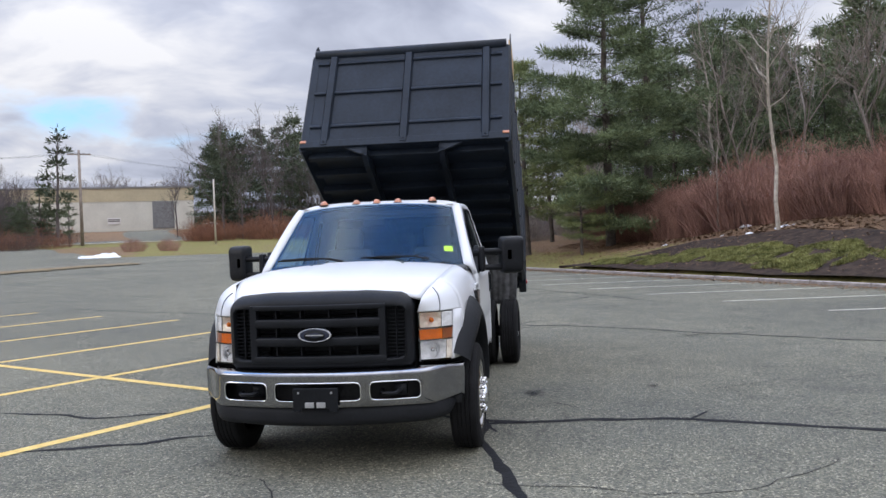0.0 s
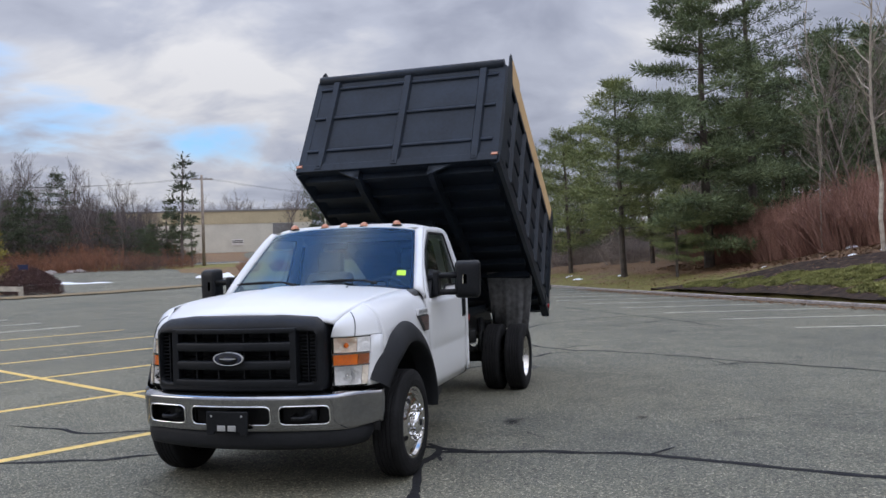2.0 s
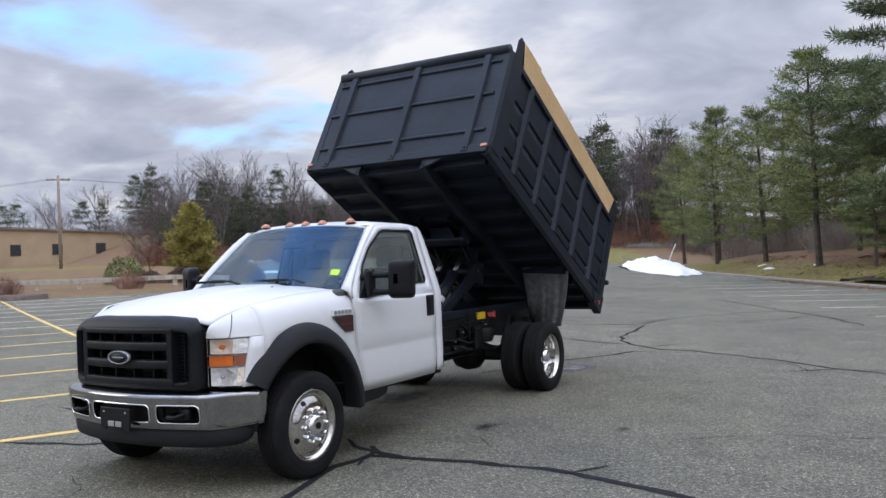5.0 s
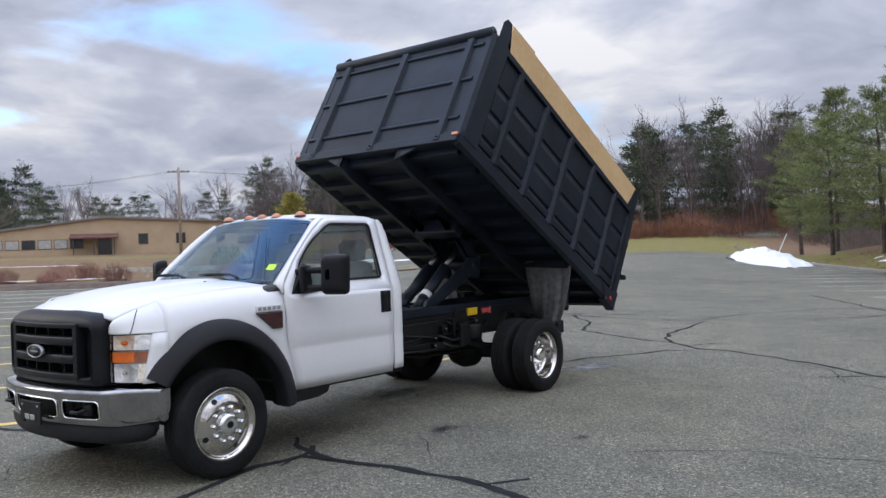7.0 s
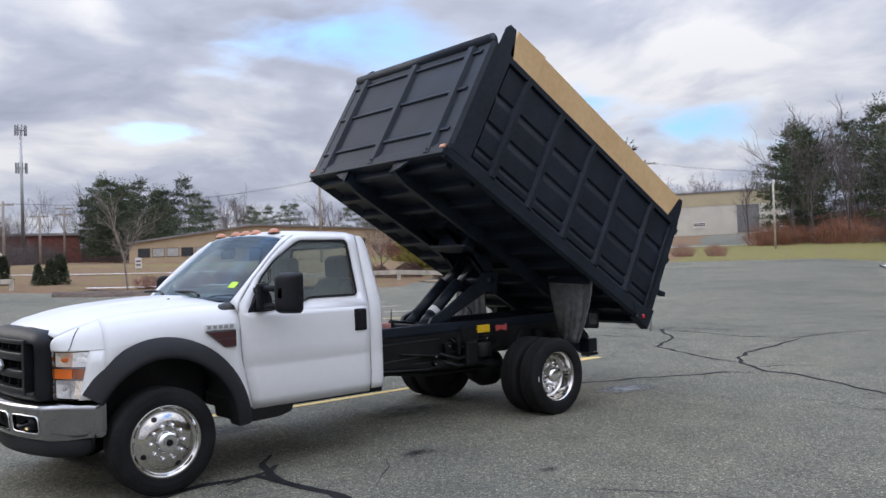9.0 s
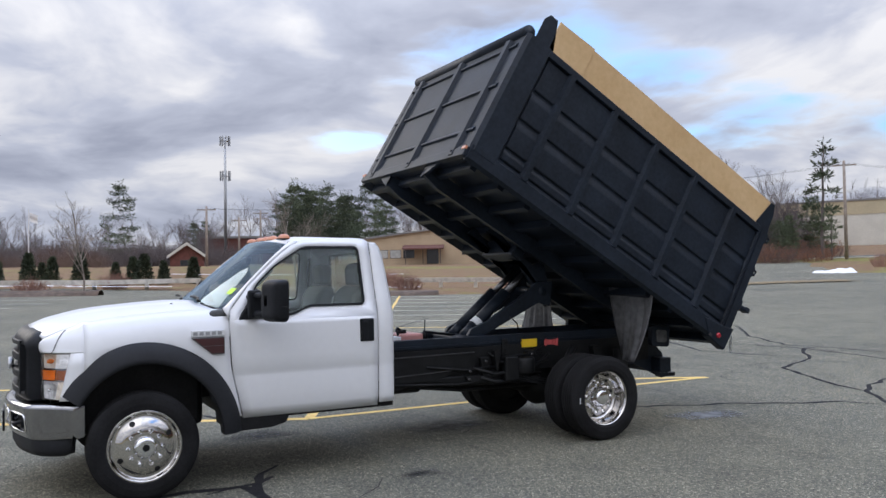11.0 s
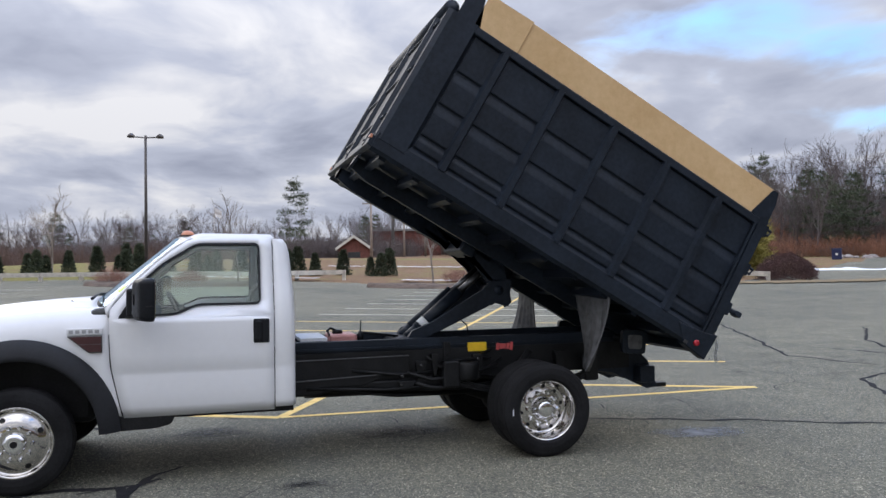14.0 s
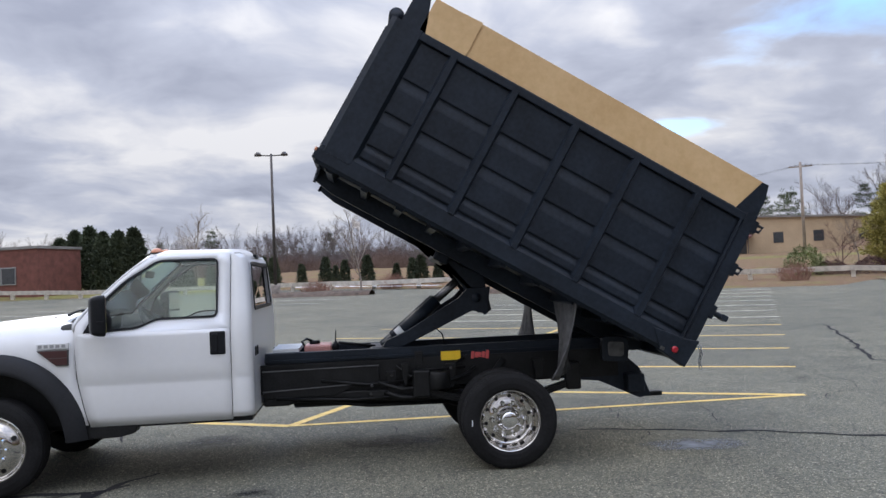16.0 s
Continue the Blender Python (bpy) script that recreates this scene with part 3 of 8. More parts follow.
# parking bays: slanting lines off a centre line, and a striped-off end by the truck
SU, SV, SP = Vector((0.450, 0.893)), Vector((-0.893, 0.450)), Vector((-1.56, 2.13))
for k in range(0, 13):
    p = SP + 2.8 * k * SV
    far = k >= 2
    ribbon("parking_line", [p - 5.5 * SU, p if k == 0 else p + 5.5 * SU], 0.135, M["yellow_line"] if k < 6 else M["white_line"],
           "worn yellow painted parking bay line on asphalt" if k < 6 else "faded pale parking bay line on asphalt", "parking line", group="bay lines of the centre row")
ribbon("parking_line", [SP, SP + 2.8 * SV + 5.5 * SU], 0.105, M["yellow_line"], "worn yellow line closing off the end bay", "parking line", lift=0.006)
ribbon("parking_line", [SP, SP + 36 * SV], 0.12, M["yellow_line"], "long yellow centre line between two rows of bays", "parking line", lift=0.006)
for row in (15.5, 26.0):
    for k in range(-4, 12):
        p = SP + 2.8 * k * SV - row * SU
        if row == 15.5 and k < 3:
            continue
        ribbon("parking_line", [p - 5.2 * SU, p], 0.105, M["white_line"], "faded pale parking bay line on asphalt", "parking line", group="bay lines of the far row")
T0 = Vector((5.29, 12.42))
for k in range(-3, 14):
    p = T0 + 2.95 * k * KDIR
    ribbon("parking_line", [p, p + Vector((5.0, 0.72)) * 1.04], 0.10, M["white_line"], "faded pale parking bay line beside the kerb", "parking line", group="bay lines along the kerb")

# sealed cracks
CRACKS = [
    [(1.23, -0.47), (1.06, -0.03), (1.0, 0.3), (1.01, 0.71), (1.43, 0.8), (1.88, 0.88), (2.34, 0.87), (2.75, 0.85), (3.47, 0.62), (4.3, 0.36), (6.0, -0.2)],
    [(1.06, -0.12), (1.26, -0.78), (1.45, -1.6), (1.3, -2.6)],
    [(0.44, 1.12), (0.97, 0.85), (1.10, 0.42)],
    [(-5.07, 12.49), (-3.7, 12.85), (-2.4, 12.78), (-1.4, 12.5), (-0.5, 12.7), (-0.38, 13.5), (-0.14, 14.4), (0.35, 15.2), (0.95, 16.0), (1.5, 16.45), (2.26, 16.35), (3.3, 16.24)],
    [(-0.3, 12.6), (-0.1, 10.85), (0.0, 10.1), (0.15, 9.55), (0.5, 9.02), (0.95, 8.6), (1.27, 8.35), (1.73, 8.24), (2.31, 7.94), (2.95, 7.5), (4.0, 6.75), (6.0, 5.43), (9.0, 4.0)],
    [(-3.6, 13.5), (-3.5, 12.9), (-2.95, 12.2), (-2.4, 11.65), (-2.0, 10.8), (-1.76, 10.14), (-0.9, 9.65), (0.0, 9.13), (0.5, 8.98)],
    [(0.96, 8.67), (1.19, 9.0), (1.58, 9.4)],
    [(-0.38, 5.14), (0.28, 6.86), (0.65, 7.36), (0.9, 7.96), (1.29, 8.27)],
    [(-0.6, 21.1), (0.6, 19.0), (1.46, 17.5), (2.1, 16.3), (2.98, 14.86), (3.86, 12.8)],
    [(1.25, 13.48), (2.16, 14.15), (2.72, 15.07)],
    [(-10.98, 14.12), (-7.63, 12.62), (-4.38, 11.02), (-2.83, 11.44)],
    [(-3.93, 1.3), (-2.76, 1.06), (-2.11, 1.25), (-1.6, 1.7)],
    [(-2.8, -0.27), (-1.79, 0.08), (-1.2, 0.41)],
    [(-8.5, 16.5), (-6.0, 14.2), (-4.2, 13.2), (-2.2, 13.6)],
    [(-14.0, 9.0), (-17.0, 11.5), (-22.0, 12.0)],
]
ribbon("crack_seal", [(0.86, 1.02), (0.98, 0.84), (1.16, 0.77), (1.40, 0.79)], 0.15, M["tar"], "broad black tar patch where two cracks meet", "crack", lift=0.006, wob=0.05, taper=True, group="sealed cracks")
for n, c in enumerate(CRACKS):
    ribbon("crack_seal", c, 0.085 if n < 3 else 0.065, M["tar"], "black tar sealing a crack in the asphalt", "crack", lift=0.003, wob=0.05, taper=True, group="sealed cracks")
ribbon("crack_seal", [(2.68, 0.80), (2.92, 1.12)], 0.085, M["tar"], "short black branch of a tar-sealed crack", "crack", lift=0.005, wob=0.03, taper=True, group="sealed cracks")
ribbon("crack_seal", [(3.44, 6.34), (3.99, 6.75)], 0.06, M["tar"], "short black branch of a tar-sealed crack", "crack", lift=0.005, wob=0.03, taper=True, group="sealed cracks")


def hairlines():
    """Fine open cracks wandering over the worn lot."""
    rnd = random.Random(23)
    bm = BM()
    for k in range(46):
        p = Vector((rnd.uniform(-7, 10), rnd.uniform(-4, 20)))
        a = rnd.choice((0.0, 1.57, 0.9, 2.4)) + rnd.uniform(-0.5, 0.5)
        rows = []
        n = rnd.randint(8, 30)
        for i in range(n):
            a += rnd.gauss(0, 0.28)
            p = p + Vector((math.cos(a), math.sin(a))) * 0.13
            if past_kerb(p.x, p.y) > -0.4:
                break
            w = 0.006 * (0.4 + rnd.random()) * min(1, i / 3, (n - 1 - i) / 3 + 0.1)
            nrm = Vector((-math.sin(a), math.cos(a))) * w
            rows.append([(*(p + nrm), lot_height(*(p + nrm)) + 0.003), (*(p - nrm), lot_height(*(p - nrm)) + 0.003)])
        if len(rows) > 3:
            sheet(bm, rows)
    tagged(part("hairline_crack", bm, M["hairline"]), "fine dark cracks wandering over worn asphalt", "crack", kind="stuff")


hairlines()


def blot(name, x, y, a, b, mat, label, category, group=""):
    """A flat stain, strongest in its middle."""
    bm = BM()
    fade = bm.verts.layers.float.new("fade")
    rings = []
    for f in (0.05, 0.35, 0.6, 0.8, 1.0):
        ring = []
        for k in range(36):
            t = 2 * math.pi * k / 36
            w = f * (1 + 0.45 * noise.noise((math.cos(t) * 1.6, math.sin(t) * 1.6, x)))
            px, py = x + a * w * math.cos(t), y + b * w * math.sin(t)
            v = bm.verts.new((px, py, lot_height(px, py) + 0.005))
            v[fade] = 1 - f ** 1.5
            ring.append(v)
        rings.append(ring)
    bm.faces.new(rings[0])
    for r0, r1 in zip(rings, rings[1:]):
        for k in range(36):
            bm.faces.new((r0[k], r1[k], r1[(k + 1) % 36], r0[(k + 1) % 36]))
    return tagged(part(name, bm, mat), label, category, group)


blot("oil_stain", 1.38, 2.06, 0.14, 0.20, M["stain"], "small dark oil stain on the asphalt", "stain", "oil stains")
blot("damp_patch", 0.70, 5.95, 0.30, 0.50, M["wet"], "pale damp patch on asphalt behind the truck", "stain")
for x, y, a in ((2.6, 2.4, 0.06), (-2.6, -1.5, 0.09), (-0.9, 1.4, 0.3), (-0.3, 3.2, 0.35)):
    blot("oil_stain", x, y, a, a * 1.4, M["stain"], "small dark oil stain on the asphalt", "stain", "oil stains")


# granite kerb along the bank
def make_kerb():
    bm = BM()
    prism(bm, [(-0.09, -0.3), (0.09, -0.3), (0.09, 0.08), (0.06, 0.10), (-0.06, 0.10), (-0.09, 0.07)], "x", -0.975, 0.975)
    me = mesh_from("kerbstone", bm, M["granite"])
    root = thing("kerb", Matrix(), "low granite kerb between the lot and the bank", "kerb", kind="structure")
    for k in range(-20, 36):
        p = KERB + KDIR * (k * 2.0) + KOUT * 0.06
        ob = new("kerbstone", me)
        ob.parent = root
        ob.matrix_basis = Matrix.Translation((p.x, p.y, lot_height(p.x, p.y))) @ Matrix.Rotation(math.atan2(KDIR.y, KDIR.x), 4, "Z")


make_kerb()


# ---- plants ----
def raw_mesh(name, verts, faces, mat, smooth=False):
    me = bpy.data.meshes.new(name)
    me.from_pydata(verts, [], faces)
    me.materials.append(mat)
    if smooth:
        me.shade_smooth()
    return me


class Soup:
    """Vertices and faces gathered for one mesh."""
    def __init__(self):
        self.v, self.f = [], []

    def limb(self, pts, radii, seg=4):
        rings = []
        for i, p in enumerate(pts):
            d = (pts[min(i + 1, len(pts) - 1)] - pts[max(0, i - 1)])
            d = d.normalized() if d.length > 1e-6 else Vector((0, 0, 1))
            a = d.orthogonal().normalized()
            b = d.cross(a)
            base = len(self.v)
            for k in range(seg):
                t = 2 * math.pi * k / seg
                self.v.append(tuple(p + radii[i] * (math.cos(t) * a + math.sin(t) * b)))
            rings.append(base)
        for r0, r1 in zip(rings, rings[1:]):
            for k in range(seg):
                self.f.append((r0 + k, r0 + (k + 1) % seg, r1 + (k + 1) % seg, r1 + k))

    def blade(self, p, d, length, width, rnd):
        side = d.cross(Vector((rnd.uniform(-1, 1), rnd.uniform(-1, 1), rnd.uniform(-1, 1))))
        if side.length < 1e-4:
            side = Vector((1, 0, 0))
        side = side.normalized() * width * 0.5
        n = len(self.v)
        mid = p + d * length * 0.5
        self.v += [tuple(p), tuple(mid + side), tuple(p + d * length), tuple(mid - side)]
        self.f.append((n, n + 1, n + 2, n + 3))

    def tuft(self, p, d, size, count, rnd, width=0.10):
        for _ in range(count):
            q = Vector((rnd.gauss(0, 1), rnd.gauss(0, 1), rnd.gauss(0, 0.7)))
            w = (d * 0.6 + q.normalized()).normalized()
            self.blade(p + q * size * 0.22, w, size * rnd.uniform(0.6, 1.1), size * width * rnd.uniform(0.7, 1.4), rnd)

    def add(self, other, m):
        n = len(self.v)
        self.v += [tuple(m @ Vector(p)) for p in other.v]
        self.f += [tuple(i + n for i in f) for f in other.f]


def pine_soups(h, spread, seed, limbs=70, tufts=24, blades=11, bare=0.2, tuft=0.36, gappy=0.12, wide=0.10, rise=0.0, full_low=0.7):
    """A tapered trunk with tiers of long limbs, each a flat plate of side shoots with upright needle tufts."""
    rnd = random.Random(seed)
    wood, leaf = Soup(), Soup()
    lean = Vector((rnd.uniform(-0.03, 0.03), rnd.uniform(-0.03, 0.03), 1))
    n = 9
    axis = [lean * (h * k / n) + Vector((rnd.uniform(-1, 1), rnd.uniform(-1, 1), 0)) * 0.05 * (k > 0) for k in range(n + 1)]
    wood.limb(axis, [0.015 * h * (1 - k / n) ** 0.8 + 0.015 for k in range(n + 1)], 8)
    whorls = max(5, int(limbs / 4.5))
    for w in range(whorls):
        t = bare + (1 - bare) * ((w + rnd.uniform(-0.2, 0.2)) / whorls)
        t = min(0.975, max(bare * 0.9, t))
        rel = (t - bare) / (1 - bare)
        full = full_low + (1.05 - full_low) * min(1, rel / 0.3) if rel < 0.3 else 1.05 * (1 - ((rel - 0.3) / 0.7) ** 1.25) + 0.10
        start = rnd.uniform(0, 6.3)
        count = rnd.randint(4, 5)
        for k in range(count):
            if rnd.random() < gappy:
                continue
            a = start + 2 * math.pi * k / count + rnd.uniform(-0.3, 0.3)
            ln = spread * full * rnd.uniform(0.60, 1.12)
            up = rise + rnd.uniform(-0.08, 0.16) + 0.55 * rel ** 2
            base = lean * (h * t) + Vector((0, 0, rnd.uniform(-0.15, 0.15)))
            out = Vector((math.cos(a), math.sin(a), 0))
            side = Vector((-out.y, out.x, 0))

            def at(v):
                return base + out * ln * v + Vector((0, 0, ln * (up * v - 0.22 * v * v + 0.20 * v ** 4)))
            wood.limb([at(v) for v in (0, 0.3, 0.6, 0.85, 1.0)], [0.004 * h * (1 - t) + 0.015, 0.022, 0.016, 0.010, 0.005], 4)
            m = max(5, int(tufts * (0.35 + 0.65 * ln / spread)))
            for j in range(m):
                v = 0.22 + 0.80 * ((j + rnd.random()) / m) ** 0.8
                half = ln * (0.10 + 0.26 * math.sin(min(1.0, v) * 2.6))
                o = rnd.uniform(-1, 1)
                q = at(v) + side * o * half - out * abs(o) * half * 0.35 + Vector((0, 0, 0.06 * rnd.gauss(0, 1) - 0.10 * abs(o) * half))
                d = (out * 0.5 + side * 0.55 * o + Vector((0, 0, 0.75))).normalized()
                leaf.tuft(q, d, tuft * rnd.uniform(0.75, 1.25), blades, rnd, wide)
    for k in range(4):
        leaf.tuft(lean * (h * (0.94 + 0.02 * k)), Vector((0, 0, 1)), tuft, blades, rnd, wide)
    return wood, leaf


def bare_soup(h, seed, spread=0.55, depth=4, thick=0.016, fork=0.3, twigs=3):
    """A leafless tree: forking limbs down to fine twigs."""
    rnd = random.Random(seed)
    wood = Soup()

    def grow(p, d, ln, r, level):
        bend = Vector((rnd.gauss(0, 0.10), rnd.gauss(0, 0.10), 0.06))
        pts, q, dd = [p], p, d
        seg = 3 if level < 2 else 2
        for _ in range(seg):
            dd = (dd + bend * 0.7 + Vector((rnd.gauss(0, 0.05), rnd.gauss(0, 0.05), 0))).normalized()
            q = q + dd * ln / seg
            pts.append(q)
        radii = [r * (1 - 0.55 * i / seg) for i in range(seg + 1)]
        wood.limb(pts, radii, 6 if level == 0 else 4 if level == 1 else 3)
        if level >= depth:
            return
        kids = (5 if level == 0 else 4) + (1 if rnd.random() < 0.5 else 0)
        for k in range(kids):
            s = fork + (1 - fork) * (k + rnd.random() * 0.8) / kids if level == 0 else 0.3 + 0.7 * (k + rnd.random()) / kids
            i = min(seg - 1, int(s * seg))
            at = pts[i].lerp(pts[i + 1], s * seg - i)
            a = rnd.uniform(0, 6.28)
            side = d.orthogonal().normalized()
            side = (Matrix.Rotation(a, 3, d) @ side)
            nd = (d * (1 - spread * 0.5) + side * spread * rnd.uniform(0.7, 1.3) + Vector((0, 0, 0.22))).normalized()
            grow(at, nd, ln * rnd.uniform(0.45, 0.68), max(0.006, r * (0.45 if k < kids - 1 else 0.6)), level + 1)

    grow(Vector((0, 0, -0.1)), Vector((rnd.uniform(-0.05, 0.05), rnd.uniform(-0.05, 0.05), 1)), h * 0.62, thick * h, 0)
    return wood


def slim_soup(h, seed, low=0.3, laterals=16, reach=0.15, thick=0.006):
    """A slim leafless tree: one leading trunk with short rising side branches."""
    rnd = random.Random(seed)
    wood = Soup()
    pts = [Vector((0, 0, -0.1))]
    for k in range(9):
        pts.append(pts[-1] + Vector((rnd.gauss(0, 0.010), rnd.gauss(0, 0.010), 0.111)) * h)
    wood.limb(pts, [h * thick * (1 - 0.88 * k / 9) for k in range(10)], 7)
    for k in range(laterals):
        u = low + (0.97 - low) * (k + rnd.random()) / laterals
        i = min(8, int(u * 9))
        foot = pts[i].lerp(pts[i + 1], u * 9 - i)
        a = rnd.uniform(0, 6.28)
        ln = h * reach * (1.15 - 0.8 * u) * rnd.uniform(0.6, 1.3)
        d = Vector((math.cos(a), math.sin(a), rnd.uniform(0.25, 1.1)))
        mid = foot + d * ln * 0.5
        tip = mid + (d + Vector((0, 0, 0.6))) * ln * 0.45
        wood.limb([foot, mid, tip], [h * thick * 0.3, h * thick * 0.2, 0.004], 4)
        for _ in range(5):
            b = foot.lerp(mid, rnd.uniform(0.4, 1.0)) if rnd.random() < 0.4 else mid.lerp(tip, rnd.random())
            wood.limb([b, b + (d + Vector((rnd.gauss(0, 0.6), rnd.gauss(0, 0.6), rnd.uniform(0.1, 0.8)))) * ln * 0.28], [0.009, 0.004], 3)
    return wood


def bush_soup(h, w, seed, stems=220, leafy=0):
    """A dense leafless shrub: thin stems fanning up from the ground."""
    rnd = random.Random(seed)
    s = Soup()
    for _ in range(int(stems * 1.7)):
        a, k = rnd.uniform(0, 6.28), math.sqrt(rnd.random())
        foot = Vector((math.cos(a), math.sin(a), 0)) * k * w * 0.42
        out = Vector((math.cos(a + rnd.gauss(0, 0.5)), math.sin(a + rnd.gauss(0, 0.5)), 0)) * w * 0.5 * k
        top = foot + out * rnd.uniform(0.2, 0.7) + Vector((0, 0, h * rnd.uniform(0.62, 1.0) * (1 - 0.5 * k * k)))
        mid = foot.lerp(top, 0.55) + Vector((rnd.gauss(0, 0.05), rnd.gauss(0, 0.05), 0.02)) * w
        s.limb([foot - Vector((0, 0, 0.1)), mid, top], [0.009, 0.007, 0.003], 3)
        for _ in range(3):
            b = mid.lerp(top, rnd.random())
            t = b + Vector((rnd.gauss(0, 0.14), rnd.gauss(0, 0.14), rnd.uniform(0.08, 0.30))) * h * 0.6
            s.limb([b, t], [0.006, 0.003], 3)
    return s


def shrub_ball(h, w, seed, count=900, size=0.13):
    """A clipped or rounded shrub made of many small sprigs."""
    rnd = random.Random(seed)
    s = Soup()
    for _ in range(count):
        a, z = rnd.uniform(0, 6.28), rnd.uniform(0.03, 1.0)
        r = math.sqrt(max(0, 1 - (z - 0.25) ** 2 / 0.6)) * rnd.uniform(0.72, 1.0) * (1 + 0.15 * math.sin(3 * a + seed))
        p = Vector((math.cos(a) * r * w / 2, math.sin(a) * r * w / 2, z * h * (0.92 + 0.12 * math.sin(2 * a + seed))))
        d = Vector((math.cos(a) * r, math.sin(a) * r, 0.5 + z)).normalized()
        s.tuft(p, d, size * rnd.uniform(0.7, 1.3), 4, rnd, 0.3)
    return s


def cone_soup(h, w, seed, count=500, size=0.25):
    """A dense narrow evergreen."""
    rnd = random.Random(seed)
    s = Soup()
    for _ in range(count):
        t = rnd.random() ** 0.8
        a = rnd.uniform(0, 6.28)
        r = w / 2 * (1 - t) ** 0.6 * rnd.uniform(0.75, 1.05)
        s.tuft(Vector((math.cos(a) * r, math.sin(a) * r, t * h)), Vector((math.cos(a) * 0.5, math.sin(a) * 0.5, 1)).normalized(), size, 4, rnd, 0.35)
    return s


def plant(name, soups, m, label, category, group=""):
    """A thing with one part for each of its soups: (part name, soup, material)."""
    root = thing(name, m, label, category, group)
    for pn, soup, mat in soups:
        ob = new(pn, raw_mesh(pn, soup.v, soup.f, mat))
        ob.parent = root
    return root


def standing(x, y, turn=0.0, size=1.0, sink=0.05):
    return Matrix.Translation((x, y, ground_height(x, y) - sink)) @ Matrix.Rotation(turn, 4, "Z") @ Matrix.Scale(size, 4)


def set_at(ob, x, y, turn=0.0, size=1.0):
    c = copy_thing(ob, standing(x, y, turn, 1.0))
    c.scale = (size, size, size * (0.94 + 0.12 * ((x * 7.3 + y * 3.1) % 1.0)))
    return c


def bank(d, s):
    p = KERB + KOUT * d + KDIR * s
    return p.x, p.y


# the tall pines and birches on the bank
def make_bank_trees():
    w, l = pine_soups(15.8, 4.3, 11, limbs=66, tufts=130, blades=14, bare=0.08, tuft=0.36, gappy=0.10)
    plant("pine_tree", [("trunk", w, M["bark"]), ("crown", l, M["needle"])], standing(4.5, 35.6), "tall dark green white pine on the bank", "pine tree", "pines on the bank")
    w, l = pine_soups(17.0, 3.9, 12, limbs=54, tufts=44, blades=12, bare=0.34, tuft=0.32, gappy=0.34, rise=0.12)
    plant("pine_tree", [("trunk", w, M["bark"]), ("crown", l, M["needle"])], standing(7.0, 40.1), "tall thin-crowned pine with sky between its limbs", "pine tree", "pines on the bank")
    w, l = pine_soups(10.6, 3.2, 13, limbs=60, tufts=48, blades=12, bare=0.24, tuft=0.29, gappy=0.14, rise=0.15)
    a = plant("pine_tree", [("trunk", w, M["bark"]), ("crown", l, M["light_needle"])], standing(0.3, 38.6), "yellowish green young pine with a bare lower trunk", "pine tree", "pines on the bank")
    w, l = pine_soups(9.2, 3.4, 14, limbs=54, tufts=50, blades=12, bare=0.20, tuft=0.29, rise=0.10)
    b = plant("pine_tree", [("trunk", w, M["bark"]), ("crown", l, M["light_needle"])], standing(-3.6, 47.5, 1.0), "bushy yellowish green pine beside the lot", "pine tree", "pines on the bank")
    for ob, x, y, t, k in ((b, -7.6, 52.8, 2.0, 1.0), (a, -9.5, 62.0, 4.0, 1.1), (b, -4.0, 58.0, 3.2, 1.15), (b, 3.0, 33.6, 5.2, 0.52), (a, -14.5, 71.0, 0.7, 1.05), (b, 1.6, 45.5, 0.5, 0.95)):
        set_at(ob, x, y, t, k)
    w, l = pine_soups(12.0, 3.6, 15, limbs=50, tufts=34, blades=10, bare=0.12, tuft=0.44, gappy=0.2, wide=0.11)
    dark = plant("pine_tree", [("trunk", w, M["bark"]), ("crown", l, M["needle"])], standing(*bank(17, 17)), "olive-green pine in the woods behind the bank", "pine tree", "pines in the woods")
    rnd = random.Random(5)
    for d, s, k in ((12, 21, 0.66), (16, 11, 0.62), (17, 24, 0.85), (13, 27, 0.7), (22, 6, 0.8), (26, 16, 0.9), (15, 1, 0.7), (19, -6, 1.05), (15, 34, 0.9), (21, 31, 1.05), (18, 42, 1.0), (26, -12, 1.1), (20, 14, 0.75), (19, 20, 0.8), (21, 27, 0.85), (23, 10, 0.85), (18, 8, 0.6), (24, 34, 1.0), (24, 2, 1.0), (26, 8, 1.1), (27, 13, 1.05), (26, 20, 1.1), (27, 26, 1.15), (22, 17, 0.95), (22, 23, 0.95), (29, 31, 1.1), (16, 17, 0.55), (15, 8, 0.5), (14, 13, 0.5), (30, 5, 1.2), (31, 17, 1.2), (12.5, 4, 0.55)):
        x, y = bank(d + rnd.uniform(-1, 1), s + rnd.uniform(-1, 1))
        set_at(dark, x, y, rnd.uniform(0, 6), k)
    for x, y, k in ((11.5, 44, 1.0), (13.0, 50, 1.1), (9.6, 47, 0.95), (15.5, 56, 1.2), (17.0, 49, 1.1), (13.8, 61, 1.25), (19.5, 44, 1.05), (8.0, 53, 1.05), (21, 38, 1.0), (18, 62, 1.3)):
        set_at(dark, x, y, x * 1.7, k)
    # leafless trees in the woods
    bases = []
    for k in range(4):
        bases.append(plant("bare_tree", [("trunk", bare_soup(8 + k, 31 + k, spread=0.50, depth=4, thick=0.0085, fork=0.30), M["twig"])], standing(*bank(10 + 2 * k, 4 + 7 * k)), "leafless grey-brown tree in the woods", "tree", "bare trees in the woods"))
